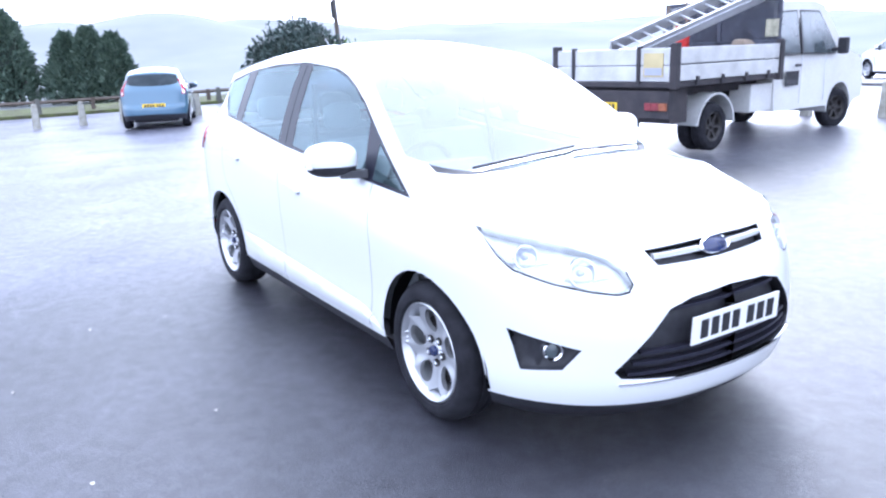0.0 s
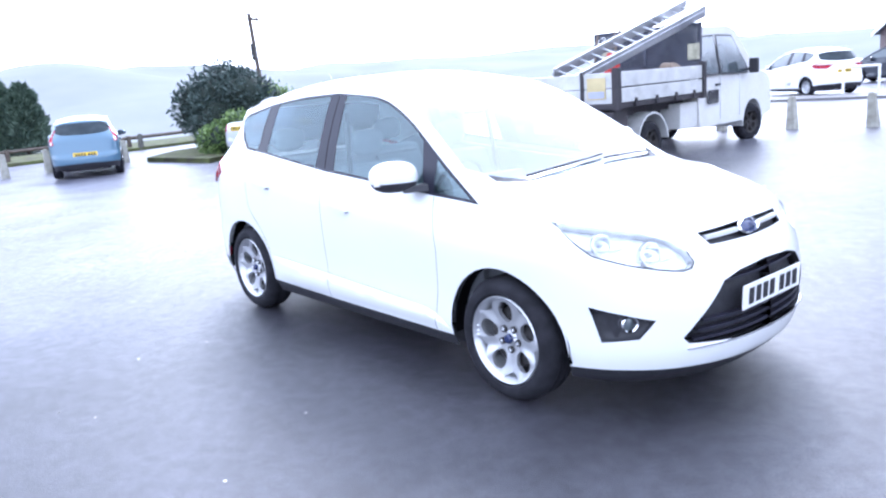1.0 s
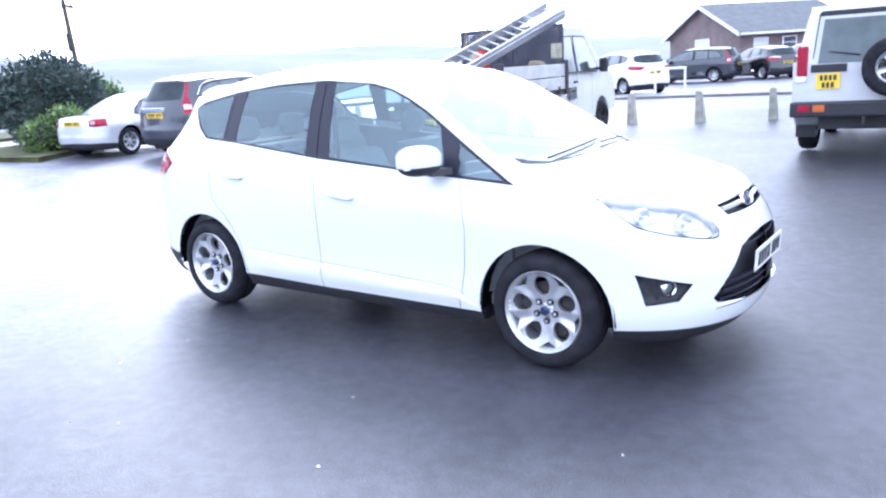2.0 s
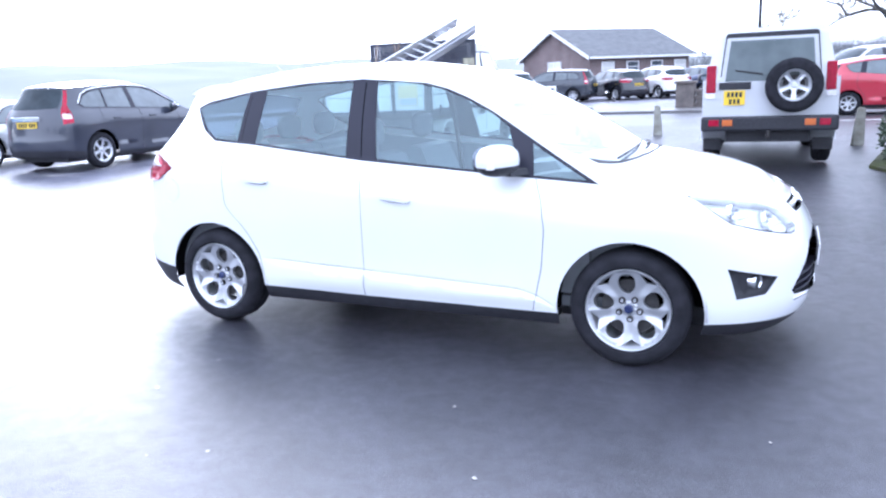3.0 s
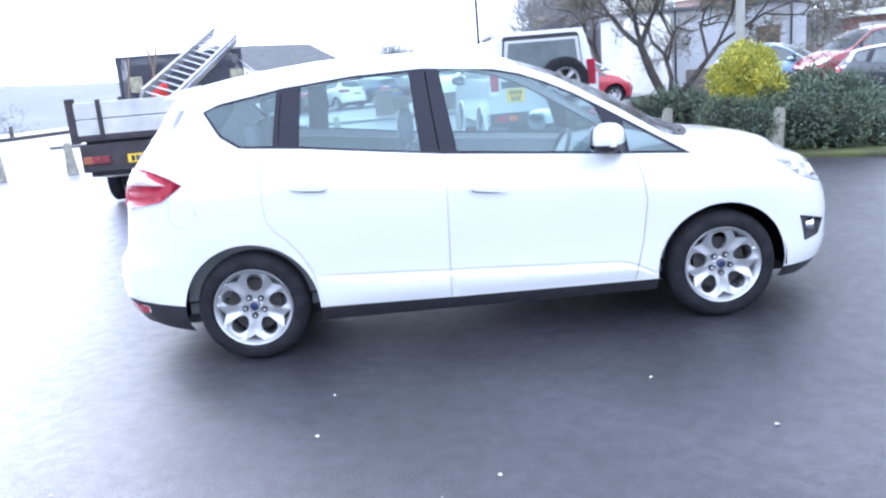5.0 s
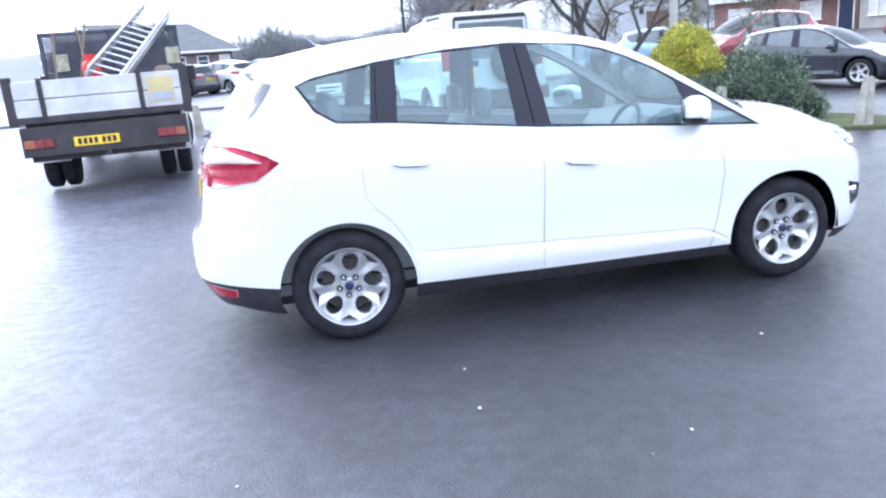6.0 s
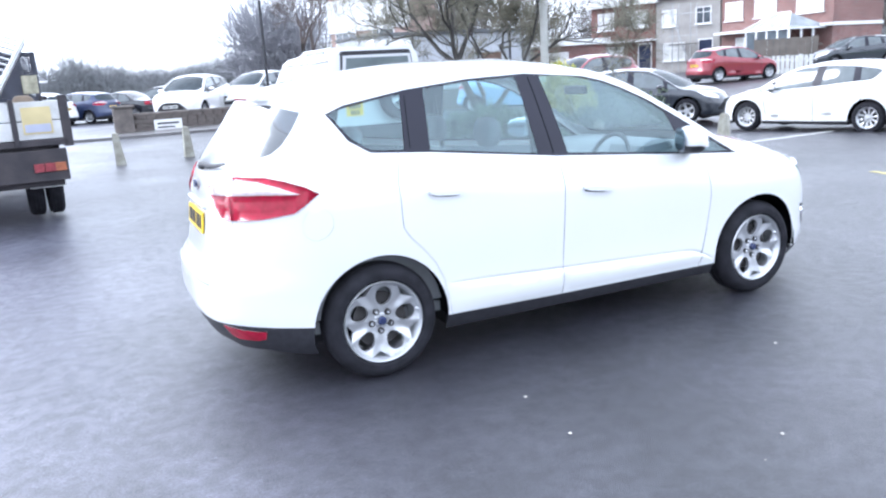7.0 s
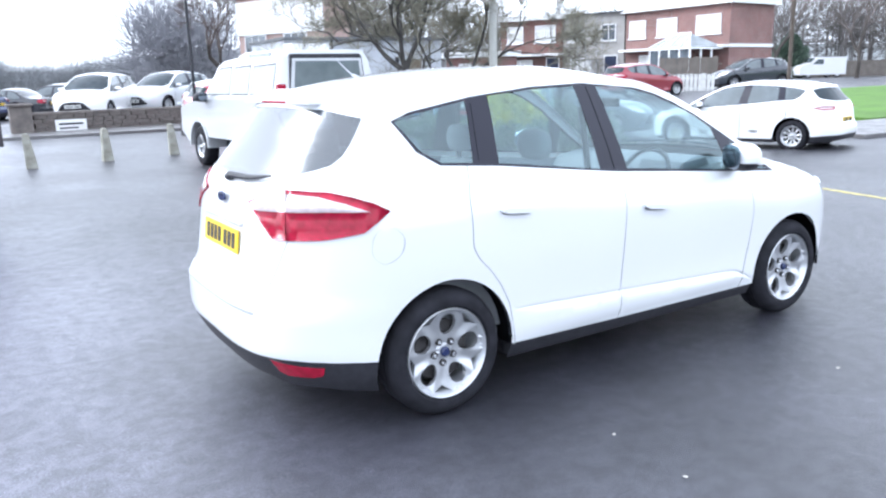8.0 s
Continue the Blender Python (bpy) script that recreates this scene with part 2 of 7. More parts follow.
def tube(bm, a, b, r0, r1=None, seg=8):
    a, b = Vector(a), Vector(b)
    r = bmesh.ops.create_cone(bm, cap_ends=True, segments=seg, radius1=r0, radius2=r0 if r1 is None else r1, depth=(b - a).length)
    m = Matrix.Translation((a + b) / 2) @ (b - a).to_track_quat("Z", "Y").to_matrix().to_4x4()
    bmesh.ops.transform(bm, matrix=m, verts=r["verts"])
    return bm


def tubes(*rows, seg=8):
    bm = bmesh.new()
    for row in rows:
        tube(bm, *row, seg=seg)
    return bm


def sweep(points, r0, r1, seg=6):
    """One closed tapering rod along a line of points."""
    bm = bmesh.new()
    pts = [Vector(p) for p in points]
    rings = []
    for k, p in enumerate(pts):
        along = pts[min(k + 1, len(pts) - 1)] - pts[max(k - 1, 0)]
        m = along.to_track_quat("Z", "Y").to_matrix()
        r = r0 + (r1 - r0) * k / (len(pts) - 1)
        rings.append([bm.verts.new(p + m @ Vector((r * math.cos(2 * math.pi * i / seg), r * math.sin(2 * math.pi * i / seg), 0))) for i in range(seg)])
    for p, q in zip(rings, rings[1:]):
        for i in range(seg):
            j = (i + 1) % seg
            bm.faces.new((p[i], p[j], q[j], q[i]))
    bm.faces.new(rings[0][::-1])
    bm.faces.new(rings[-1])
    return bm


def lathe(profile, seg=40, axis="Y"):
    """Turns (radius, along) round the axis."""
    bm = bmesh.new()
    rings = []
    for r, a in profile:
        ring = []
        for i in range(seg):
            w = 2 * math.pi * i / seg
            ring.append(bm.verts.new((r * math.cos(w), a, r * math.sin(w)) if axis == "Y" else (r * math.cos(w), r * math.sin(w), a)))
        rings.append(ring)
    for p, q in zip(rings, rings[1:]):
        for i in range(seg):
            j = (i + 1) % seg
            bm.faces.new((p[i], p[j], q[j], q[i]))
    return bm


def prism(points, y0, y1, axis="y"):
    """A slab whose outline is given in (x, z), from y0 to y1; axis x: outline in (y, z); axis z: in (x, y)."""
    def put3(p, d):
        return (p[0], d, p[1]) if axis == "y" else (d, p[0], p[1]) if axis == "x" else (p[0], p[1], d)
    bm = bmesh.new()
    a = [bm.verts.new(put3(p, y0)) for p in points]
    b = [bm.verts.new(put3(p, y1)) for p in points]
    bm.faces.new(a)
    bm.faces.new(b[::-1])
    for i in range(len(points)):
        j = (i + 1) % len(points)
        bm.faces.new((a[i], b[i], b[j], a[j]))
    return bm


def blob(rx, ry, rz, sub=3, push=0.0, power=1.0, seed=0):
    """A rounded lump; power under 1 makes it boxier."""
    bm = bmesh.new()
    bmesh.ops.create_icosphere(bm, subdivisions=sub, radius=1)
    for v in bm.verts:
        c = v.co
        k = 1 + push * noise.noise(c * 2.3 + Vector((seed, seed * 2, 0)))
        v.co = Vector([math.copysign(abs(a) ** power, a) * r * k for a, r in zip(c, (rx, ry, rz))])
    return bm


# ---------------------------------------------------------------- car bodies
def cubic(v, table):
    """A smooth curve through the rows of the table, with no overshoot."""
    xs, ys = zip(*table)
    if v <= xs[0]:
        return ys[0]
    if v >= xs[-1]:
        return ys[-1]
    i = max(0, min(len(xs) - 2, int(np.searchsorted(xs, v)) - 1))
    def slope(k):
        if k <= 0 or k >= len(xs) - 1:
            j = 0 if k <= 0 else len(xs) - 2
            return (ys[j + 1] - ys[j]) / (xs[j + 1] - xs[j])
        a, b = (ys[k] - ys[k - 1]) / (xs[k] - xs[k - 1]), (ys[k + 1] - ys[k]) / (xs[k + 1] - xs[k])
        return 0.0 if a * b <= 0 else 2 * a * b / (a + b)
    h = xs[i + 1] - xs[i]
    u = (v - xs[i]) / h
    return ((2 * u**3 - 3 * u**2 + 1) * ys[i] + (u**3 - 2 * u**2 + u) * h * slope(i)
            + (3 * u**2 - 2 * u**3) * ys[i + 1] + (u**3 - u**2) * h * slope(i + 1))


class Body:
    """The skin of a car, nose to +x: a side that wraps round nose and tail, by (q, z), and a top over the plan, by (x, y)."""
    nose = [(.15, 2.08), (.19, 2.13), (.25, 2.175), (.35, 2.20), (.5, 2.205), (.6, 2.19), (.7, 2.15), (.78, 2.09), (.83, 2.045), (.87, 1.955), (.9, 1.83), (.95, 1.62), (1.1, 1.5)]
    tail = [(.15, 2.02), (.2, 2.06), (.3, 2.13), (.42, 2.18), (.54, 2.178), (.6, 2.158), (.66, 2.115), (.75, 2.095), (.9, 2.07), (1.0, 2.055), (1.1, 2.02), (1.2, 1.96), (1.3, 1.89), (1.4, 1.82), (1.5, 1.74), (1.6, 1.66)]
    side = [(.15, .80), (.19, .835), (.24, .862), (.28, .872), (.34, .880), (.40, .881), (.47, .882), (.6, .890), (.75, .899), (.86, .901)]
    belt = [(-1.6, 1.225), (-1.29, 1.19), (-.97, 1.16), (-.22, 1.075), (.83, .985), (1.17, .95), (1.6, .93)]
    rim = [(-2.65, 1.50), (-2.2, 1.485), (-1.8, 1.455), (-1.5, 1.455), (-1.04, 1.525), (-.66, 1.557), (-.28, 1.565), (.12, 1.535), (.4, 1.447), (.7, 1.277), (.94, 1.125), (1.13, 1.005), (1.25, .972), (1.4, .957), (1.6, .940), (1.85, .912), (2.1, .888), (2.4, .870), (2.65, .862)]
    crown = [(-1.8, 1.495), (-1.6, 1.54), (-1.17, 1.602), (-.72, 1.632), (-.32, 1.632), (.11, 1.588), (.47, 1.485), (.8, 1.335), (1.06, 1.185), (1.26, 1.068), (1.36, 1.05), (1.67, 1.0), (1.85, .952), (1.94, .912), (2.02, .865), (2.2, .80)]
    corner, xc, ql = 2.4, 1.35, 1.3
    lean, lean2, ridge = .33, .27, .013

    def __init__(self):
        self.edge = np.array([self.skin(q, cubic(q, self.rim)) for q in np.linspace(-2.65, 2.65, 531)])

    def fold(self, x):
        """Height of the ridge along the foot of the doors."""
        return .434 - .045 * (x + .76) - 1.4 * max(0, x - .7) ** 2

    def half(self, x, z):
        zb = cubic(x, self.belt)
        h = z - zb
        if h <= 0:
            w = cubic(min(z, .86), self.side)
            if -.95 < x < .95:                      # the ridge along the foot of the doors
                line = self.fold(x)
                fade = min(1, max(0, (x + .95) / .3)) * min(1, max(0, (.95 - x) / .12))
                w -= .012 * fade * math.exp(-((z - line - .015) / .006) ** 2)
                w += self.ridge * fade * min(1, max(0, (line + .009 - z) / .018)) * min(1, max(0, (z - .27) / .06))
            if h > -.22:
                w += (.825 - w) * ((h + .22) / .22) ** 2
        else:
            w = .825 - self.lean * h - self.lean2 * h * h
        if x < -.6:
            w -= .06 * min(1, max(0, (h + .25) / .3)) * (min(.9, -.6 - x) / .9) ** 2
        return w

    def skin(self, q, z):
        if abs(q) <= self.xc:
            return (q, -self.half(q, z), z)
        sign = 1 if q > 0 else -1
        a = math.pi / 2 * (1 - (abs(q) - self.xc) / self.ql)
        far, c = cubic(z, self.nose if q > 0 else self.tail) - self.xc, self.bend(q, z)
        return (sign * (self.xc + far * max(0, math.cos(a)) ** (2 / c)), -self.half(sign * self.xc, z) * max(0, math.sin(a)) ** (2 / c), z)

    def bend(self, q, z):
        """How square the corner is in plan: the tail is squarer than the nose, less so at the window."""
        return self.corner + (max(0, min(1, (1.33 - z) / .34)) if q < 0 else 0)

    def top(self, x, y):
        yt, zt = float(np.interp(x, self.edge[:, 0], -self.edge[:, 1])), float(np.interp(x, self.edge[:, 0], self.edge[:, 2]))
        t = min(1, abs(y) / max(yt, 1e-3))
        bow = .13 * t * t * (1 if x > .2 else max(0, x + .8))
        return (x, y, zt + max(0, cubic(x + bow, self.crown) - zt) * min(1, yt / .4) * (1 - t**2.4))


def inside(points, poly):
    """Which of the points lie in the polygon."""
    x, y = points[:, 0], points[:, 1]
    hit = np.zeros(len(points), bool)
    for (ax, ay), (bx, by) in zip(poly, poly[1:] + poly[:1]):
        if ay != by:
            hit ^= ((ay > y) != (by > y)) & (x < (bx - ax) * (y - ay) / (by - ay) + ax)
    return hit


def dense(points, step, closed=False):
    out = []
    for a, b in zip(points, points[1:] + (points[:1] if closed else [])):
        k = max(1, int(math.hypot(b[0] - a[0], b[1] - a[1]) / step))
        out += [(a[0] + (b[0] - a[0]) * i / k, a[1] + (b[1] - a[1]) * i / k) for i in range(k)]
    return out if closed else out + [points[-1]]


def strip(points, width):
    """A narrow band along a line, as a polygon."""
    left, right = [], []
    for i, p in enumerate(points):
        a, b = points[max(0, i - 1)], points[min(len(points) - 1, i + 1)]
        d = math.hypot(b[0] - a[0], b[1] - a[1]) or 1
        n = (-(b[1] - a[1]) / d * width / 2, (b[0] - a[0]) / d * width / 2)
        left.append((p[0] + n[0], p[1] + n[1]))
        right.append((p[0] - n[0], p[1] - n[1]))
    return left + right[::-1]


def triangulate(outline, regions, step, folds=()):
    """Triangles that fill the outline and keep to the edges of all regions: points, and triangles by region name."""
    from mathutils.geometry import delaunay_2d_cdt
    lines = [dense(outline, step, True)] + [dense(poly, step, True) for _, poly in regions]
    verts, edges = [], []
    for line in lines:
        k = len(verts)
        verts += line
        edges += [(k + i, k + (i + 1) % len(line)) for i in range(len(line))]
    for line in folds:
        line, k = dense(line, step * .6), len(verts)
        verts += line
        edges += [(k + i, k + i + 1) for i in range(len(line) - 1)]
    fixed = np.array(verts)
    (x0, y0), (x1, y1) = fixed.min(0), fixed.max(0)
    grid = np.array([(x + (step / 2 if j % 2 else 0), y) for j, y in enumerate(np.arange(y0 + step / 2, y1, step * .87)) for x in np.arange(x0, x1, step)])
    grid = grid[inside(grid, outline)]
    for k in range(0, len(fixed), 400):
        near = ((grid[:, None] - fixed[None, k:k + 400]) ** 2).sum(-1).min(1)
        grid = grid[near > (step * .55) ** 2]
    verts = [Vector(v) for v in verts] + [Vector(v) for v in grid]
    out, _, faces, *_ = delaunay_2d_cdt(verts, edges, [], 0, 1e-5)
    pts, tri = np.array([(v.x, v.y) for v in out]), np.array([f for f in faces if len(f) == 3])
    mid = pts[tri].mean(1)
    left = inside(mid, outline)
    found = {}
    for name, poly in regions:
        take = left & inside(mid, poly)
        found.setdefault(name, []).append(tri[take])
        left &= ~take
    found.setdefault("", []).append(tri[left])
    return pts, {k: np.concatenate(v) for k, v in found.items()}


def sheet(pts, tri, lift, flip=False, scale=(1, 1, 1), depth=0.0, wall=False, name="panel", material=None):
    """One region as a mesh, lifted on to the skin, sunk by depth, with walls up to the skin if wanted."""
    used, index = np.unique(tri, return_inverse=True)
    tri = index.reshape(-1, 3)
    place, normal = [], []
    for u, v in pts[used]:
        p = np.array(lift(u, v))
        e = 1e-3
        a, b = (np.array(lift(u + e, v)) - lift(u - e, v)), (np.array(lift(u, v + e)) - lift(u, v - e))
        nn = np.cross(a, b)
        ln = np.linalg.norm(nn)
        nn = nn / ln if ln > 1e-12 else np.array((np.sign(p[0]), 0, 0.0))
        place.append(p)
        normal.append(nn)
    place, normal = np.array(place), np.array(normal)
    sunk = place - normal * depth
    faces = [tuple(int(i) for i in t) for t in tri]
    area = np.cross(place[tri[:, 1]] - place[tri[:, 0]], place[tri[:, 2]] - place[tri[:, 0]])
    faces = [f if area[k] @ normal[f[0]] >= 0 else f[::-1] for k, f in enumerate(faces)]
    if wall:
        count = {}
        for f in faces:
            for a, b in zip(f, f[1:] + f[:1]):
                count[(min(a, b), max(a, b))] = count.get((min(a, b), max(a, b)), 0) + 1
        n0 = len(sunk)
        sunk = np.concatenate([sunk, place])
        normal = np.concatenate([normal, normal])
        faces += [(a, b, b + n0, a + n0) for (a, b), c in count.items() if c == 1]
    s = np.array(scale) * ((1, -1, 1) if flip else (1, 1, 1))
    nv = normal / np.array(scale) * ((1, -1, 1) if flip else (1, 1, 1))
    nv /= np.linalg.norm(nv, axis=1)[:, None]
    if flip:
        faces = [f[::-1] for f in faces]
    return mesh_from(name, sunk * s, faces, material, True, None if wall else nv)


def arch(cx, cz, r, squash=(1, 1), n=22, a0=-0.12):
    """Points of a wheel arch from its rear foot over the top to its front foot."""
    return [(cx - r * math.cos(w) / squash[0], cz + r * math.sin(w) / squash[1]) for w in np.linspace(a0, math.pi - a0, n)]


def alloy_face(material, spokes=5, r=0.208, hole=0.044, hole_at=0.125, slot=True, grain=0.016, name="rim", star=False):
    """A cast wheel face with round openings between forked spokes."""
    rim = [(r * math.cos(a), r * math.sin(a)) for a in np.linspace(0, 2 * math.pi, 60, endpoint=False)]
    cut = []
    for k in range(spokes):
        a = 2 * math.pi * k / spokes + math.pi / 2
        for da, at, rr, rt in ([(0, hole_at, hole, hole * .92)] + ([(math.pi / spokes, 0, 0, 0)] if slot else [])):
            c, s = math.cos(a + da), math.sin(a + da)
            pts = [(u * r * c - v * r * s, u * r * s + v * r * c) for u, v in ((.775, 0), (.81, .05), (.86, .15), (.885, .22), (.908, .215), (.925, .10), (.93, 0), (.925, -.10), (.908, -.215), (.885, -.22), (.86, -.15), (.81, -.05))] if not rr else []
            for w in np.linspace(0, 2 * math.pi, 14, endpoint=False) if rr else ():
                u, v = at + rr * math.cos(w) * (1.08 if da == 0 else 1), rt * math.sin(w) * (1 + .12 * math.cos(w) * (1 if da == 0 else -3))
                pts.append((u * c - v * s, u * s + v * c))
            cut.append(("hole", pts))
    if star:                                         # straight spokes with wide openings between them
        cut = []
        for k in range(spokes):
            mid = 2 * math.pi * k / spokes + math.pi / 2
            ways = [(.36, -.42), (.60, -.62), (.87, -.70), (.885, -.35), (.89, 0), (.885, .35), (.87, .70), (.60, .62), (.36, .42)]
            cut.append(("hole", [(r * u * math.cos(mid + w * math.pi / spokes), r * u * math.sin(mid + w * math.pi / spokes)) for u, w in ways]))
    pts, tri = triangulate(rim, cut, grain)
    tri = tri[""]
    def dish(u, v):
        d = math.hypot(u, v) / r
        a = (math.atan2(v, u) - math.pi / 2 - math.pi / spokes) * spokes / (2 * math.pi)
        mid = abs(a - round(a)) * 2                  # 0 along a spoke, 1 at an opening
        groove = 0.007 * max(0, 1 - mid / .33) * min(1, max(0, (d - .38) / .25)) - 0.004 * max(0, 1 - abs(mid - .46) / .18) * min(1, max(0, (d - .3) / .2))
        return (u, 0.030 * (1 - d**2) - (0.012 if d > .94 else 0) - (0.010 if d < .17 else 0) + (groove if d < .93 else 0), v)
    used, index = np.unique(tri, return_inverse=True)
    tri = index.reshape(-1, 3)
    front = np.array([dish(*p) for p in pts[used]])
    n0 = len(front)
    back = front + (0, 0.022, 0)
    faces = [tuple(int(i) for i in t) for t in tri]
    count = {}
    for f in faces:
        for a, b in zip(f, f[1:] + f[:1]):
            count[(min(a, b), max(a, b))] = count.get((min(a, b), max(a, b)), 0) + 1
    faces += [tuple(i + n0 for i in f[::-1]) for f in faces] + [(a, b, b + n0, a + n0) for (a, b), c in count.items() if c == 1]
    me = mesh_from(name, np.concatenate([front, back]), faces, material, True)
    me.set_sharp_from_angle(angle=radians(32))
    return me


WHEELS = {}
def wheel_meshes(radius, width, rim_r, spokes, detail, wide=1.0, metal=None):
    """Tyre, barrel, face, brake disc and hub cap of a wheel whose outer face looks to -y."""
    metal = metal or ALLOY
    key = (radius, width, rim_r, spokes, wide, metal.name)
    if key in WHEELS:
        return WHEELS[key]
    h, seg = width / 2, 48 if detail else 28
    def made(bm, mat, name):
        bmesh.ops.recalc_face_normals(bm, faces=bm.faces)
        me = bpy.data.meshes.new(name)
        bm.to_mesh(me)
        bm.free()
        me.materials.append(mat)
        me.polygons.foreach_set("use_smooth", [True] * len(me.polygons))
        me.set_sharp_from_angle(angle=radians(35))
        return me
    tyre = [(rim_r, h * .8), (rim_r + .015, h * .97), (radius * .82, h), (radius * .88, h * .97), (radius * .93, h * .86), (radius * .975, h * .68)]
    tread = [(radius, h * .52), (radius, h * .3), (radius - .007, h * .28), (radius - .007, h * .2), (radius, h * .18)]
    prof = tyre + tread + [(r, -a) for r, a in (tyre + tread)[::-1]]
    out = {"tyre": made(lathe(prof, seg), RUBBER, "tyre")}
    rr = rim_r + .003
    out["barrel"] = made(lathe([(rr, -h * .86), (rr - .006, -h * .92), (rr - .014, -h * .84), (rr - .03, -h * .5), (rr - .035, h * .7), (rr, h * .8)], seg), metal, "barrel")
    out["rim"] = alloy_face(metal, spokes, rim_r - .004, .048 * wide * (rim_r / .213) * 5 / spokes, .131 * rim_r / .213, spokes <= 6, .011 if detail else .018, star=not detail)
    out["disc"] = made(lathe([(.02, 0), (rim_r * .68, 0), (rim_r * .68, .02), (.02, .02)], 28), DARK_METAL, "brake_disc")
    bm = lathe([(.0005, -.012), (.018, -.011), (.024, -.004), (.025, .01)], 20)
    out["cap"] = made(bm, BADGE_BLUE if detail else metal, "hub_cap")
    out["nut"] = made(lathe([(.0005, -.009), (.007, -.010), (.010, -.006), (.010, .01)], 8), CHROME, "wheel_nut")
    out["seat"] = made(lathe([(.0005, -.003), (.0175, -.003), (.018, .01)], 14), DARK_METAL, "nut_recess")
    WHEELS[key] = out
    return out


def wheel(parent, x, y, radius, width, rim_r, spokes, detail, turn=0.0, steer=0.0, wide=1.0, metal=None):
    """Outer face outwards at y."""
    ms = wheel_meshes(radius, width, rim_r, spokes, detail, wide, metal)
    s = 1 if y < 0 else -1
    hub = put("wheel", ms["tyre"], parent, "", pose(x, y, radius, 0, 0, (0 if s > 0 else 180) + steer) @ pose(0, 0, 0, 0, turn, 0))
    hub["label"] = "black rubber tyre on a dull steel wheel" if metal else "black rubber tyre on a silver alloy wheel"
    put("barrel", ms["barrel"], hub)
    put("rim", ms["rim"], hub, "", pose(0, -width * .36, 0))
    put("brake_disc", ms["disc"], hub, "dark brake disc", pose(0, -width * .1, 0))
    put("hub_cap", ms["cap"], hub, "", pose(0, -width * .36 + .012, 0))
    if detail:
        for k in range(5):
            a = 2 * math.pi * k / 5 - math.pi / 2
            put("nut_recess", ms["seat"], hub, "dark recess", pose(.056 * math.cos(a), -width * .36 + .021, .056 * math.sin(a)))
            put("wheel_nut", ms["nut"], hub, "bright wheel nut", pose(.056 * math.cos(a), -width * .36 + .02, .056 * math.sin(a)))
    return hub


def plate(parent, m, material, bars=True, w=.52, h=.111):
    """A number plate, lying in its own xz plane and facing -y, with plain bars for its writing."""
    p = part("number_plate", boxes((-w / 2, w / 2, -.004, .004, -h / 2, h / 2)), material, parent, "", bevel=.002, at=m)
    if bars:
        tall = w < 3.2 * h                           # a square plate carries its writing in two rows
        rows = ((.22, 4, .19), (-.24, 3, .19)) if tall else ((0, 7, .118),)
        for z, count, pitch in rows:
            for k in range(count):
                x = (k - (count - 1) / 2) * pitch + (.035 if k > 3 else -.02 if not tall else 0)
                part("plate_bar", boxes((w * (x - pitch * .34), w * (x + pitch * .34), -.0065, -.0042, h * (z - (.17 if tall else .33)), h * (z + (.17 if tall else .33)))), PLATE_INK, p)
    return p

def q_of(body, x, z):
    """The q at which the skin has this x."""
    if abs(x) <= body.xc:
        return x
    far = cubic(z, body.nose if x > 0 else body.tail) - body.xc
    u = min(1, (abs(x) - body.xc) / far)
    a = math.acos(u ** (body.bend(x, z) / 2))
    return math.copysign(body.xc + body.ql * (1 - a / (math.pi / 2)), x)


def straight(body, poly, step=.03):
    """The same polygon with edges that run straight along the car, also where the skin begins to turn round the tail."""
    flat = dense([(body.skin(q, z)[0], z) for q, z in poly], step, True)
    return [(q_of(body, x, z), z) for x, z in flat]


WINDOWS = {
    "quarter": [(-1.515, 1.386), (-1.45, 1.405), (-1.08, 1.466), (-1.12, 1.183), (-1.29, 1.196), (-1.37, 1.256)],
    "rear": [(-.945, 1.482), (-.66, 1.505), (-.35, 1.513), (-.325, 1.09), (-.975, 1.17)],
    "front": [(-.185, 1.508), (-.05, 1.505), (.117, 1.48), (.26, 1.445), (.397, 1.39), (.55, 1.315), (.655, 1.245), (.74, .997), (-.125, 1.075)],
    "front_quarter": [(.80, 1.155), (.94, 1.07), (1.10, .972), (.82, .993)],
}
SURROUND = [(-1.54, 1.388), (-1.40, 1.425), (-1.046, 1.482), (-.661, 1.517), (-.283, 1.527), (.117, 1.492), (.26, 1.457), (.397, 1.403), (.55, 1.328), (.70, 1.238), (.935, 1.092), (1.165, .952), (.83, .978), (-.215, 1.066), (-.971, 1.157), (-1.30, 1.184), (-1.385, 1.25)]
HEADLIGHT = [(1.70, .900), (1.715, .868), (1.755, .815), (1.82, .766), (1.97, .723), (2.12, .692), (2.215, .678), (2.26, .684), (2.285, .71), (2.278, .752), (2.225, .800), (2.09, .845), (1.953, .870), (1.82, .890)]
TAIL_LIGHT = [(-1.51, 1.020), (-1.595, 1.055), (-1.73, 1.085), (-1.88, 1.105), (-2.18, 1.110), (-2.34, 1.085), (-2.49, 1.042), (-2.36, .965), (-2.26, .905), (-2.146, .905), (-1.87, .917), (-1.645, .940), (-1.575, .975)]
TAIL_WHITE = [(-2.47, 1.040), (-2.34, 1.083), (-2.182, 1.106), (-2.178, 1.094), (-1.94, 1.086), (-1.76, 1.058), (-1.61, 1.022), (-1.87, 1.028), (-2.154, 1.022), (-2.43, 1.012)]
REAR_GLASS = [(-1.758, 1.405), (-1.805, 1.305), (-1.836, 1.25), (-1.895, 1.212), (-2.013, 1.19), (-2.182, 1.167), (-2.378, 1.152), (-2.65, 1.14), (-2.65, 1.455), (-2.1, 1.445)]
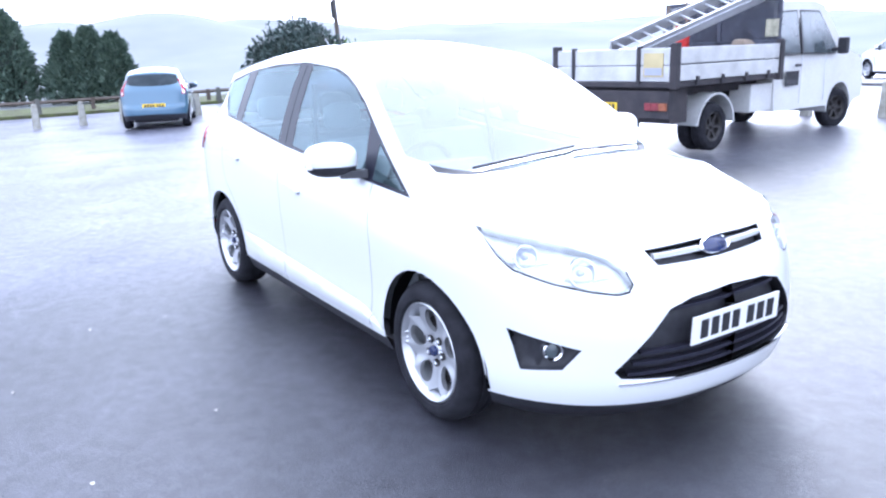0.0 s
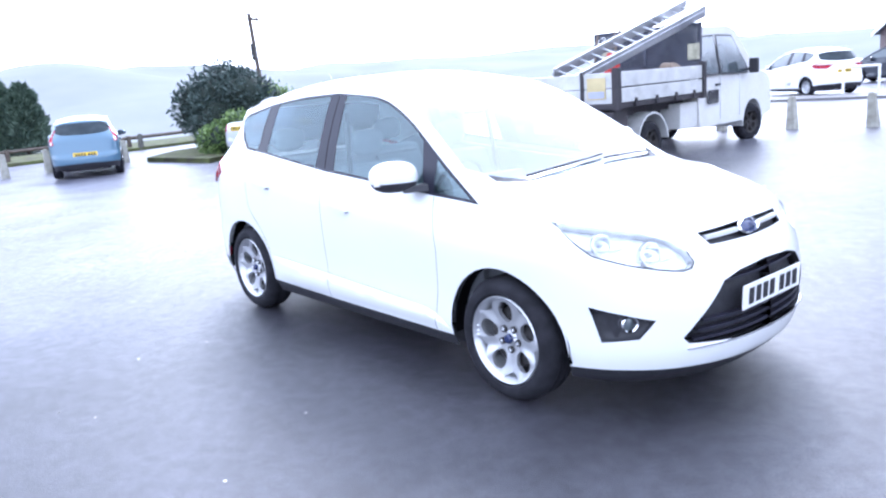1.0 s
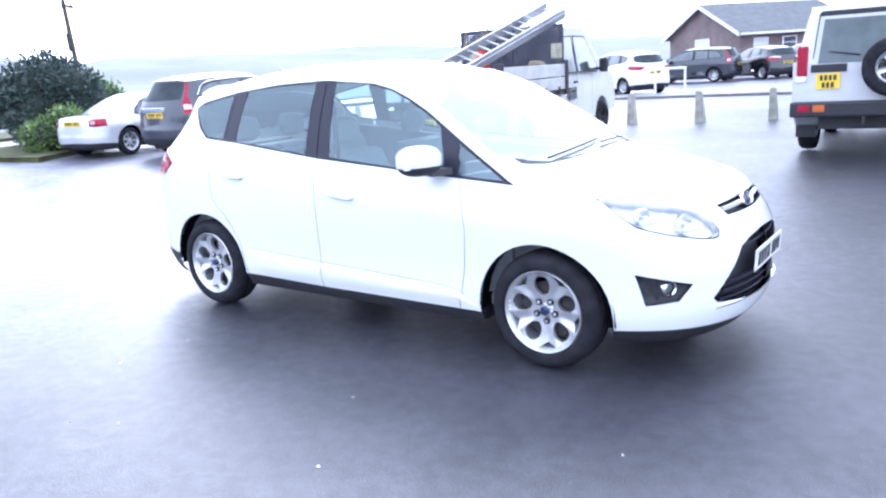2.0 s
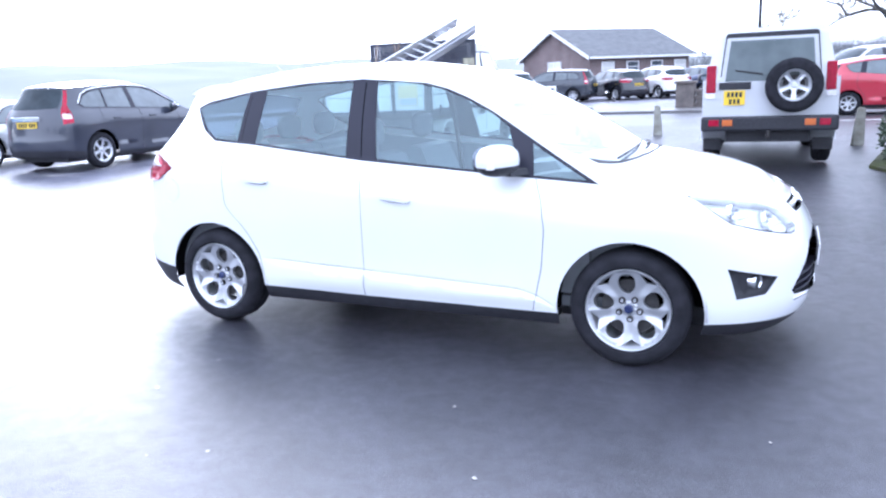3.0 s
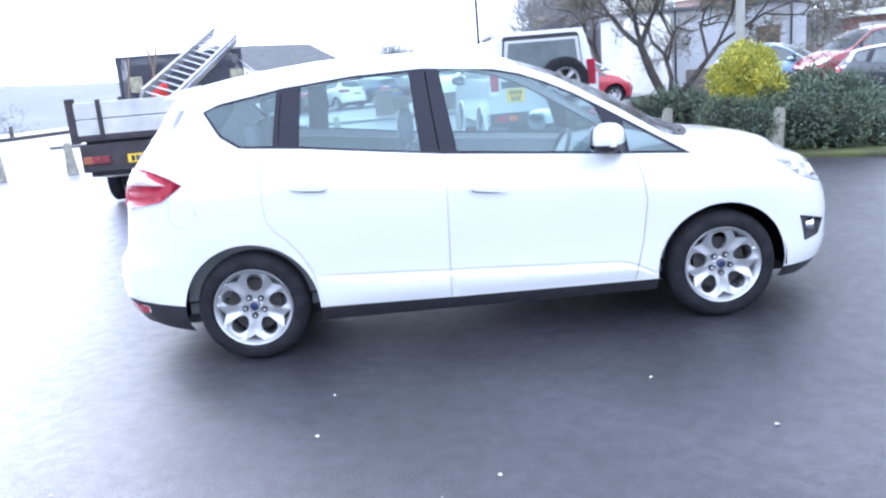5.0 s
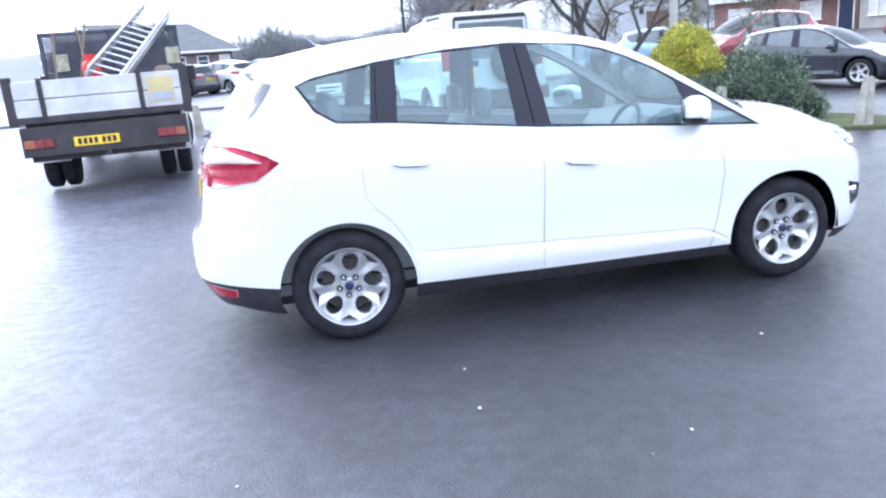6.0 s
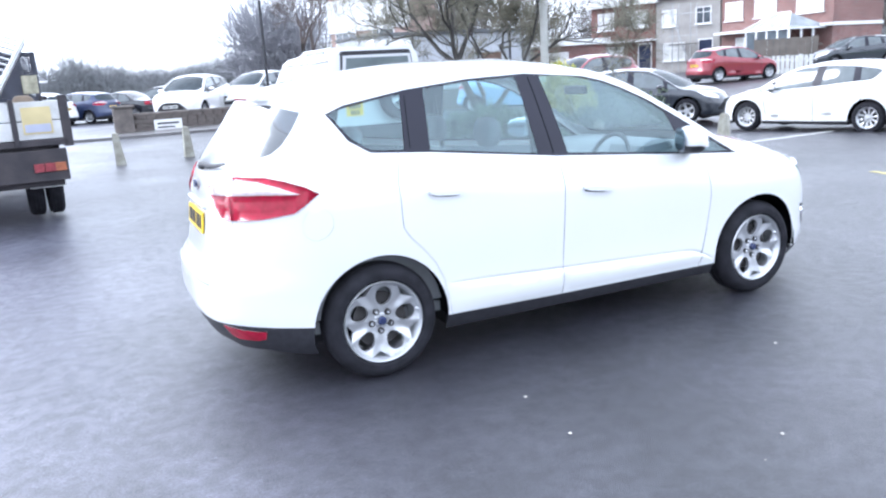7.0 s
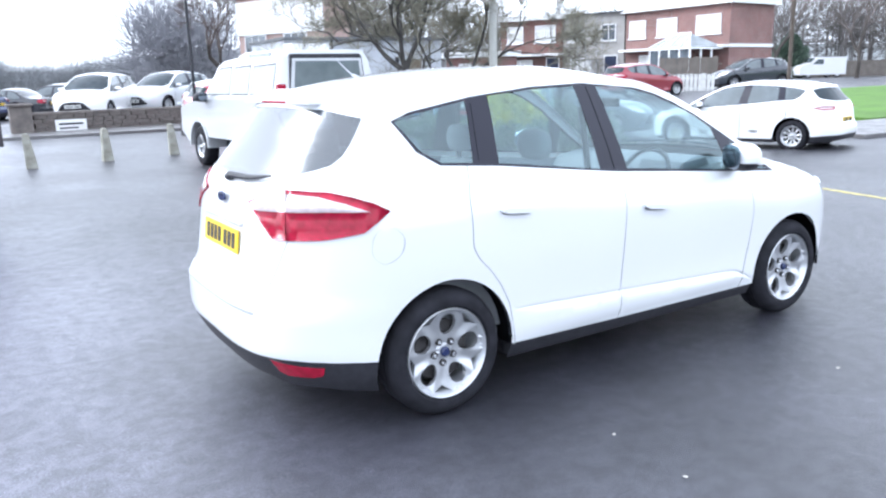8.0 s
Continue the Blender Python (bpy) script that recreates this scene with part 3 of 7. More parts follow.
LOW_GRILLE = [(2.65, .65), (2.50, .638), (2.40, .61), (2.172, .389), (2.20, .362), (2.474, .335), (2.65, .325)]
UP_GRILLE = [(2.65, .818), (2.383, .812), (2.413, .758), (2.65, .752)]
FOG = [(1.741, .544), (2.043, .479), (1.968, .399), (1.794, .384)]
REAR_REFLECTOR = [(-2.19, .378), (-2.0, .362), (-1.828, .353), (-1.86, .312), (-1.92, .303), (-2.1, .302), (-2.158, .318)]


def band(body, q0, q1, z, height, depth, material, name, flip, scale, out=0.0, n=14):
    """A bar that follows the skin at height z."""
    rows = []
    for q in np.linspace(q0, q1, n):
        p, e = np.array(body.skin(q, z)), 1e-3
        t = np.array(body.skin(q + e, z)) - body.skin(q - e, z)
        nn = np.array((t[1], -t[0], 0))
        nn = nn / (np.linalg.norm(nn) or 1)
        if nn @ (p * (1, 1, 0)) < 0:
            nn = -nn
        rows.append([p + nn * (out + d) + (0, 0, h) for d, h in ((0, -height / 2), (0, height / 2), (-depth, height / 2), (-depth, -height / 2))])
    v = np.array(rows).reshape(-1, 3) * np.array(scale) * ((1, -1, 1) if flip else (1, 1, 1))
    faces = []
    for i in range(n - 1):
        for k in range(4):
            a, b = 4 * i + k, 4 * i + (k + 1) % 4
            faces.append((a, b, b + 4, a + 4))
    faces += [(3, 2, 1, 0), tuple(4 * (n - 1) + k for k in range(4))]
    bm = bmesh.new()
    vs = [bm.verts.new(tuple(p)) for p in v]
    for f in faces:
        bm.faces.new([vs[i] for i in f])
    return bm


def car_skin(car, body, paint_mat, scale=(1, 1, 1), step=.04, detail=True, axles=(-1.324, 1.324), arch_r=.372, glass=GLASS, tail=TAIL_LIGHT, tail_white=TAIL_WHITE,
             head=HEADLIGHT, rear_glass=REAR_GLASS, windows=WINDOWS, surround=SURROUND, low_grille=LOW_GRILLE, screen_glass=SCREEN, hub=.30, lower=BLACK_TRIM, gaps=True, screen_top=.25, trim=GLOSS_BLACK):
    """All panels, panes and lamps of a car, one mesh each, right and left."""
    sx, sy, sz = scale
    outline = []
    for q in np.linspace(-2.65, -1.9, 10):
        outline.append((q, .27 if q < -2.2 else .245))
    for cx in axles:
        pts = arch(cx / sx, hub / sz, arch_r, (sx, sz))
        pts = [(q_of(body, x, max(.16, z)), z) for x, z in pts]
        outline += [(pts[0][0], .19)] + pts + [(pts[-1][0], .19)]
    for q in np.linspace(1.85, 2.65, 12):
        outline.append((q, .17))
    for q in np.linspace(2.65, -2.65, 130):
        outline.append((q, cubic(q, body.rim)))
    regions = []
    if gaps:
        w = .0045 if detail else .012
        lines = [[(.83, .985), (.872, .87), (.892, .72), (.87, .5), (.82, .27)], [(-.205, 1.06), (-.20, .89), (-.22, .27)],
                 [(-1.16, 1.172), (-1.197, 1.03), (-1.19, .80), (-1.15, .735), (-1.09, .68), (-1.03, .60), (-.97, .49), (-.93, .27)]]
        if detail:
            lines += [[(-2.172, 1.105), (-2.16, 1.02), (-2.148, .905), (-2.25, .71), (-2.32, .645), (-2.65, .635)]]
        regions += [("gap_%d" % i, strip(dense(p, .06), w)) for i, p in enumerate(lines)]
        if detail:
            ring = [(-1.522 + .077 * math.cos(a), .875 + .08 * math.sin(a)) for a in np.linspace(0, 2 * math.pi, 24)]
            regions.append(("gap_9", strip(ring, .002)))
            regions.append(("fuel", ring[:-1]))
    if detail:
        regions += [("pillar_gap", strip(dense([(-.262, 1.508), (-.245, 1.3), (-.222, 1.085)], .06), .007)), ("quarter_gap", strip(dense([(-1.055, 1.452), (-1.075, 1.3), (-1.085, 1.19)], .06), .004))]
        regions.insert(0, ("tail_seam", strip(dense([(-2.176, 1.104), (-2.16, 1.02), (-2.150, .910)], .04), .006)))
    regions += [("head_trim", strip(dense(head[1:10], .05), .007))] if detail else []
    regions += [("headlight", head), ("tail_white", tail_white), ("tail_light", tail)]
    regions += [("window_" + k, straight(body, p) if k == "quarter" else p) for k, p in windows.items()]
    regions += [("rear_glass", rear_glass), ("pillar", straight(body, surround)), ("low_grille", low_grille)]
    if detail:
        regions += [("up_grille", UP_GRILLE), ("fog", FOG), ("reflector", REAR_REFLECTOR)]
    regions += [("valance", [(-2.7, .1), (-1.4, .1), (-1.4, .345), (-1.55, .352), (-1.66, .365), (-1.82, .378), (-2.0, .386), (-2.3, .386), (-2.5, .392), (-2.7, .405)]),
                ("lip", [(1.5, .1), (2.7, .1), (2.7, .222), (2.3, .242), (1.9, .252), (1.6, .256), (1.5, .256)]), ("sill", [(-1.3, .1), (1.3, .1), (1.3, .262), (-.2, .268), (-1.3, .285)])]
    if gaps:
        regions += [("front_door", [(-.21, 1.10), (-.20, .89), (-.22, .2), (.80, .2), (.87, .5), (.892, .72), (.872, .87), (.82, 1.02)]),
                    ("rear_door", [(-.21, 1.10), (-.20, .89), (-.22, .2), (-.92, .2), (-.97, .49), (-1.09, .68), (-1.19, .80), (-1.197, 1.03), (-1.15, 1.2)])]
    if detail:
        regions += [("front_bumper", [(2.7, .7), (2.2, .70), (1.80, .775), (1.70, .68), (1.62, .585), (1.5, .4), (1.5, .1), (2.7, .1)]),
                    ("rear_bumper", [(-2.7, .635), (-2.33, .645), (-2.22, .76), (-1.95, .72), (-1.66, .66), (-1.5, .62), (-1.5, .3), (-1.5, .1), (-2.7, .1)]),
                    ("tailgate", [(-2.7, .6), (-2.33, .645), (-2.25, .71), (-2.148, .905), (-2.17, 1.1), (-1.95, 1.2), (-1.78, 1.47), (-2.7, 1.52)])]
    folds = [[(x, body.fold(x) + d) for x in np.linspace(-.93, .93, 40)] for d in (.030, .024, .019, .015, .011, .006, 0, -.009)] + [[(-.93, .33), (.93, .33)]] if detail else ()
    pts, tri = triangulate(outline, regions, step, folds)
    kinds = {
        "fuel": ("fuel_flap", paint_mat, 0, False, ""), "head_trim": ("headlight_seal", BLACK_TRIM, .003, False, "dark seal round the headlight"),
        "headlight": ("headlight", CLEAR if detail else WHITE_LENS, 0, False, "clear headlight lens"), "tail_white": ("tail_light_upper", TAIL_CLEAR, -.010, True, "clear upper tail light lens"),
        "tail_light": ("tail_light", RED_LENS, -.010, True, "red tail light lens"), "rear_glass": ("rear_window", BACK_SCREEN if detail else screen_glass, .002, False, "tinted rear window"), "pillar": ("window_surround", trim, .001, False, "black window pillars and surround"),
        "low_grille": ("lower_grille", BLACK_TRIM, .05, True, "black lower grille opening"), "up_grille": ("upper_grille", BLACK_TRIM, .03, True, "black upper grille slot"), "fog": ("fog_light_recess", BLACK_TRIM, .035, True, "black fog light recess"),
        "reflector": ("rear_reflector", RED_LENS, -.003, False, "red reflector"), "valance": ("rear_valance", lower, .002, False, "black plastic valance"), "lip": ("front_lip", lower, .004, False, "black plastic lip"), "sill": ("sill", lower, .006, False, "black plastic sill"),
        "front_door": ("front_door", paint_mat, 0, False, ""), "rear_door": ("rear_door", paint_mat, 0, False, ""), "front_bumper": ("front_bumper", paint_mat, 0, False, ""), "rear_bumper": ("rear_bumper", paint_mat, 0, False, ""),
        "tailgate": ("tailgate", paint_mat, 0, False, ""), "quarter_gap": ("quarter_gap", LINING, .001, False, "dark line beside the quarter window"), "pillar_gap": ("pillar_gap", LINING, .001, False, "dark gap between the door frames"), "tail_seam": ("lens_seam", LENS_SEAM, .002, False, "dark seam across the tail light"), "": ("body_side", paint_mat, 0, False, ""),
    }
    made = {}
    for flip in (False, True):
        for key, t in tri.items():
            if len(t) == 0:
                continue
            name, mat, depth, wall, label = kinds[key] if key in kinds else ("panel_gap", (WING_GAP if key == "gap_0" else FAINT_GAP if key == "gap_1" else DARK_GAP) if detail else SHADOW_GAP, .004, False, "dark shut line between panels") if key.startswith("gap") else ("side_window", glass, .003, False, "tinted side window")
            ob = put(name, sheet(pts, t, body.skin, flip, scale, depth, wall, name, mat), car, label)
            made[(key, flip)] = ob
            if key in ("headlight", "rear_glass") or key.startswith("window"):
                ob.visible_shadow = False
            if key == "headlight" and detail:
                put("headlight_bowl", sheet(pts, t, body.skin, flip, scale, .042, True, "headlight_bowl", REFLECTOR), ob)
    # bonnet, windscreen and roof
    e = body.edge[::5]
    border = [(p[0], p[1]) for p in e] + [(p[0], -p[1]) for p in e[::-1][1:-1]]
    def edge_y(x, gap):
        return float(np.interp(x, body.edge[:, 0], -body.edge[:, 1])) - gap
    base = [(1.315, 0.0), (1.30, .2), (1.262, .38), (1.205, .51), (1.105, .615)]
    rail = [(x, edge_y(x, .045)) for x in np.linspace(.98, screen_top + .08, 12)]
    head_rail = [(screen_top + .045, edge_y(screen_top, .12)), (screen_top, .3), (screen_top - .02, 0)]
    half = base + rail + head_rail
    screen = half + [(x, -y) for x, y in half[::-1][1:-1]]
    cowl_half = [(1.335, 0.0), (1.32, .25), (1.285, .42), (1.22, .56), (1.12, .66), (1.04, .665)]
    cowl = cowl_half + [(x, -y) for x, y in cowl_half[::-1][:-1]]
    bon_half = [(2.2, 0), (2.2, 1), (1.12, 1), (1.12, .66), (1.22, .56), (1.285, .42), (1.32, .25), (1.335, 0)]
    bonnet = [(2.2, -1), (2.2, 1), (1.12, 1)] + bon_half[3:] + [(x, -y) for x, y in bon_half[::-1][1:-3]] + [(1.12, -1)]
    tp, tt = triangulate(border, [("screen", screen), ("cowl", cowl), ("bonnet", bonnet)], step * 1.1)
    top_kind = {"screen": ("windscreen", screen_glass, .002, "tinted windscreen"), "cowl": ("scuttle", BLACK_TRIM, .004, "black plastic scuttle panel"), "bonnet": ("bonnet", paint_mat, 0, ""), "": ("roof", paint_mat, 0, "")}
    def up(x, y):
        return body.top(x, y)
    for key, t in tt.items():
        if len(t):
            name, mat, depth, label = top_kind[key]
            ob = put(name, sheet(tp, t, up, False, scale, depth, False, name, mat), car, label)
            if key == "screen":
                ob.visible_shadow = False
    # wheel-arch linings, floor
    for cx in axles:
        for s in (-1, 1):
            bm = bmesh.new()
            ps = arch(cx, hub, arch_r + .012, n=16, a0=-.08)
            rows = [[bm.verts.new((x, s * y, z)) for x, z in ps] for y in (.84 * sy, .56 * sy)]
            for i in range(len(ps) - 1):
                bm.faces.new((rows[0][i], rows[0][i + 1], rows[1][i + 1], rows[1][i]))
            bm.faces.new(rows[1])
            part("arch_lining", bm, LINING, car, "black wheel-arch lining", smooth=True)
    part("underbody", boxes((-1.85 * sx, 1.9 * sx, -.58 * sy, .58 * sy, .165, .27), (-.90 * sx, .90 * sx, -.74 * sy, .74 * sy, .165, .26)), BLACK_TRIM, car, "dark underbody", bevel=.02)
    return made


def mirror_part(car, s, paint_mat, detail, x=.665, y=.955, z=1.085, sc=1.0, sweep_back=27):
    cut = -.027 * sc
    def shaped(lower):
        bm = blob(.088 * sc, .128 * sc, .082 * sc, 3, power=.8)
        for v in bm.verts:
            if v.co.x < 0:
                v.co.x = max(v.co.x * .85, -.066 * sc)
            v.co.z = min(v.co.z, cut) if lower else max(v.co.z, cut)
            if v.co.z < cut + .001:
                v.co.x *= .94 if lower else 1
        return bm
    h = part("door_mirror", shaped(False), paint_mat, car, "white mirror housing" if detail else "", smooth=True, at=pose(x, s * y, z, 0, 0, s * sweep_back))
    part("mirror_base", shaped(True), BLACK_TRIM, h, "black lower shell", smooth=True)
    part("mirror_arm", prism([(-.02, -.085), (.06, -.085), (.05, -.05), (-.01, -.05)], -s * .17 * sc, -s * .04), BLACK_TRIM, h, "black mirror arm", bevel=.008)
    part("mirror_glass", blob(.008, .110 * sc, .070 * sc, 3, power=.7), MIRROR, h, "mirror glass", smooth=True, at=pose(-.067 * sc, 0, .002 * sc))
    if detail:
        part("indicator", boxes((.012, .070, s * .098 - .016, s * .098 + .016, -.036, -.004)), WHITE_LENS, h, "clear indicator lens", bevel=.004)
    return h


def seat(car, x, y, w, base_z, rake, rest=True, name="seat"):
    st = part(name, prism([(-.24, 0), (.27, .02), (.29, .09), (.22, .15), (-.2, .13), (-.27, .08)], -w / 2, w / 2), SEAT_CLOTH, car, "dark grey cloth seat", bevel=.03, smooth=True, at=pose(x, y, base_z))
    back = prism([(-.05, 0), (.06, .02), (.075, .28), (.05, .56), (-.02, .60), (-.07, .55), (-.075, .2)], -w / 2, w / 2)
    part("seat_back", back, SEAT_CLOTH, st, "", bevel=.03, smooth=True, at=pose(-.22, 0, .08, 0, -rake, 0))
    if rest:
        bm = blob(.05, .13, .09, 2, power=.7)
        part("headrest", bm, SEAT_CLOTH, st, "", smooth=True, at=pose(-.22 - .73 * math.sin(radians(rake)), 0, .08 + .73 * math.cos(radians(rake))))
    return st


def main_car():
    car = thing("car", pose(0, 0, 0), "white five-door people carrier parked on wet asphalt, silver alloy wheels", "car")
    body = Body()
    made = car_skin(car, body, WHITE, step=.04)
    for x, turn in ((-1.324, 7), (1.324, -5)):
        for y in (-.775, .775):
            wheel(car, x, y, .310, .215, .218, 5, True, turn)
    one = (1, 1, 1)
    for flip in (False, True):
        s = 1 if flip else -1
        grille = made[("low_grille", flip)]
        for z, q0 in ((.37, 2.23), (.41, 2.25), (.45, 2.28), (.605, 2.42)):
            part("grille_slat", band(body, q0, 2.65, z, .012, .03, BLACK_TRIM, "slat", flip, one, -.012), GLOSS_BLACK, grille)
        part("grille_edge", band(body, 2.19, 2.65, .336, .008, .02, CHROME, "edge", flip, one, .006), CHROME, grille, "thin bright grille edge")
        part("grille_bar", band(body, 2.41, 2.65, .787, .018, .02, CHROME, "bar", flip, one, .004), SATIN, made[("up_grille", flip)], "chrome grille bar")
        fog = made[("fog", flip)]
        p = Vector(body.skin(1.93, .462))
        p.y *= -s
        bm = lathe([(.0005, -.012), (.018, -.010), (.031, -.004)], 24, "Z")
        lamp_at = Matrix.Translation(p + Vector((-.03, s * -.022, 0))) @ pose(0, 0, 0, 0, -90, 0) @ pose(0, 0, 0, s * 24, 0, 0)
        ring = part("fog_lamp", lathe([(.030, -.014), (.036, -.02), (.041, -.012), (.041, .03)], 24, "Z"), CHROME, fog, "round fog lamp in a thin bright ring", smooth=True, at=lamp_at)
        part("fog_lens", bm, DARK_GLASS, ring, "dark lens", smooth=True)
        bowl = made[("headlight", flip)]
        for q, z, r in ((1.90, .812, .046), (2.12, .758, .054)):
            p, e = Vector(body.skin(q, z)), .01
            out = (Vector(body.skin(q + e, z)) - p).cross(Vector(body.skin(q, z + e)) - p).normalized()
            out = (out + Vector((1.1, 0, 0))).normalized()
            p, out = Vector((p.x, p.y * -s, p.z)), Vector((out.x, out.y * -s, out.z))
            at = Matrix.Translation(p - out * .030) @ out.to_track_quat("Z", "Y").to_matrix().to_4x4()
            cup = part("lamp_cup", lathe([(.0005, -.030), (r * .45, -.024), (r * .8, -.008), (r * .95, .012), (r * 1.02, .012), (r * 1.04, -.01)], 24, "Z"), BOWL, bowl, "bright lamp reflector", smooth=True, at=at)
            bar = [Vector(body.skin(q + d, z - .036 + .10 * abs(d))) for d in (-.09, -.03, .03, .09)]
            part("lamp_bar", sweep([(b.x - .02, b.y * -s + s * -.012, b.z) for b in bar], .006, .005), BEZEL, bowl, "grey bar under the reflector")
            part("lamp_bulb", lathe([(.0005, .012), (r * .22, .006), (r * .26, -.026)], 14, "Z"), BEZEL, cup, smooth=True)
        # door handles
        for door, x0, x1, z0, z1 in (("rear_door", -1.04, -.835, .957, .940), ("front_door", -.08, .118, .872, .848)):
            y = s * (body.half((x0 + x1) / 2, (z0 + z1) / 2) + .012)
            bm = prism([(0, .0), (.04, -.010), (.17, -.010), (.2, .0), (.2, .010), (.17, .015), (.04, .015), (0, .010)], -.012, .012)
            part("door_handle", bm, WHITE, made[(door, flip)], "", bevel=.006, smooth=True, at=pose(x0, y, z0, 0, math.degrees(math.atan2(z0 - z1, x1 - x0)), 0))
            # Dark lump behind the handle; its colour stands in for the handle's shadow.
            part("handle_shade", blob(.088, .005, .014, 3, power=.8), HANDLE_SHADE, made[(door, flip)], "shaded hollow behind the handle", smooth=True, at=pose((x0 + x1) / 2, y - s * .011, (z0 + z1) / 2 - .006, 0, 5, 0))
        mirror_part(car, s, WHITE, True)
    # badge, plates
    b = part("badge", lathe([(.0005, -.012), (.05, -.010), (.062, -.003), (.064, .006)], 28), BADGE_BLUE, car, "blue oval badge with a bright rim", smooth=True, at=pose(2.084, 0, .787, 0, 0, 90) @ pose(0, 0, 0, -32, 0, 0) @ Matrix.Diagonal((1.25, 1, .55, 1)))
    part("badge_rim", lathe([(.058, -.006), (.064, -.014), (.070, -.006), (.068, .006)], 28), CHROME, b, "chrome rim")
    b = part("badge", lathe([(.0005, -.006), (.05, -.005), (.056, .004)], 24), BADGE_BLUE, car, "blue oval badge", smooth=True, at=pose(-2.066, 0, 1.035, 0, 0, -90) @ Matrix.Diagonal((1.0, 1, .45, 1)))
    plate(car, pose(2.207, 0, .52, 0, 0, 90) @ pose(0, 0, 0, 3, 0, 0), PLATE_WHITE)
    plate(car, pose(-2.086, 0, .845, 0, 0, -90) @ pose(0, 0, 0, -7, 0, 0), PLATE_YELLOW)
    part("tailgate_strip", boxes((-2.085, -2.04, -.28, .28, .925, .945)), WHITE, car, "white strip over the number plate", bevel=.008)
    for flip in (False, True):
        # Grey band paints the shading line under the tailgate on the bumper.
        part("bumper_shade", band(body, -2.30, -2.65, .572, .016, .012, DARK_GAP, "step", flip, one, .003), BUMPER_GREY, made[("rear_bumper", flip)], "grey step along the rear bumper")
    # spoiler, third brake light, wipers, aerial
    sp = part("spoiler", prism([(-1.56, 1.49), (-1.56, 1.535), (-1.69, 1.515), (-1.765, 1.485), (-1.765, 1.470), (-1.70, 1.468)], -.43, .43), WHITE, car, "white roof spoiler", bevel=.01, smooth=True)
    part("third_brake_light", boxes((-1.769, -1.74, -.16, .16, 1.471, 1.482)), RED_LENS, sp, "dark red brake light strip", bevel=.003)
    pts = [Vector(body.skin(q, z)) + Vector((-.022, 0, .006)) for q, z in ((-2.645, 1.135), (-2.5, 1.14), (-2.40, 1.148), (-2.30, 1.160))]
    w = part("rear_wiper", sweep(pts, .017, .006, 8), BLACK_TRIM, car, "black rear wiper")
    part("wiper_base", blob(.022, .05, .022, 2), BLACK_TRIM, w, smooth=True, at=pose(-2.02, 0, 1.128))
    for y0, y1 in ((-.52, .06), (.02, .60)):
        pts = []
        for y in np.linspace(y0, y1, 9):
            x = 1.280 - .30 * y * y - (.06 * (y - y0) / (y1 - y0) if y0 < -.1 else .02)
            pts.append((x, y, body.top(x, y)[2] + .014))
        part("windscreen_wiper", sweep(pts, .007, .005), BLACK_TRIM, car, "black windscreen wiper")
    part("aerial", tubes(((-1.30, .02, 1.585), (-1.40, .02, 1.68), .004, .002), ((-1.28, .02, 1.575), (-1.31, .02, 1.60), .018, .008)), BEZEL, car, "short grey roof aerial")
    # inside
    for y, rake in ((-.37, 18), (.37, 18)):
        seat(car, .05, y, .50, .42, rake, name="front_seat")
    for y in (-.46, 0, .46):
        seat(car, -.82, y, .43, .45, 20, name="rear_seat")
    part("cabin_floor", boxes((-1.9, 1.3, -.74, .74, .27, .33)), DASH, car)
    part("dashboard", prism([(1.30, .45), (1.26, .95), (1.14, 1.01), (.92, 1.0), (.74, .97), (.66, .88), (.72, .72), (.86, .62), (.92, .45)], -.72, .72), DASH, car, "dark dashboard", bevel=.03, smooth=True)
    part("instrument_hood", prism([(.62, .95), (.66, 1.02), (.86, 1.04), (.9, .98)], -.55, -.2), DASH, car, "", bevel=.02)
    rim = bmesh.new()
    for k in range(28):
        a, b2 = 2 * math.pi * k / 28, 2 * math.pi * (k + 1) / 28
        tube(rim, (0, .185 * math.cos(a), .185 * math.sin(a)), (0, .185 * math.cos(b2), .185 * math.sin(b2)), .015, seg=6)
    for a in (0, math.pi, -math.pi / 2):
        tube(rim, (.03, 0, 0), (0, .18 * math.cos(a), .18 * math.sin(a)), .018, .012, seg=6)
    tube(rim, (.05, 0, 0), (-.005, 0, 0), .065, .055, seg=14)
    tube(rim, (.03, 0, 0), (.3, 0, 0), .03, seg=8)
    part("steering_wheel", rim, BLACK_TRIM, car, "dark steering wheel", smooth=True, at=pose(.50, -.37, .93, 0, 24, 0))
    part("gear_lever", tubes(((.62, 0, .6), (.56, 0, .80), .015, .02)), BLACK_TRIM, car)
    part("parcel_shelf", boxes((-1.78, -1.12, -.62, .62, 1.02, 1.045)), DASH, car, "dark parcel shelf", bevel=.01)
    part("tailgate_lining", prism([(-1.93, .35), (-1.92, 1.0), (-1.86, 1.08), (-1.82, 1.06), (-1.87, .95), (-1.87, .35)], -.45, .45), DASH, car)
    part("inner_mirror", boxes((.50, .53, -.12, .12, 1.36, 1.42)), BLACK_TRIM, car, "inside rear-view mirror", bevel=.012)
    # headliner just under the roof, door linings inside the doors
    pts = [(-1.55, 1.47), (-1.17, 1.555), (-.72, 1.585), (-.32, 1.585), (.11, 1.54), (.24, 1.505), (.24, 1.495), (.11, 1.525), (-.32, 1.57), (-.72, 1.57), (-1.17, 1.54), (-1.55, 1.455)]
    part("headliner", prism(pts, -.50, .50), HEADLINER, car, "pale headliner", smooth=True)
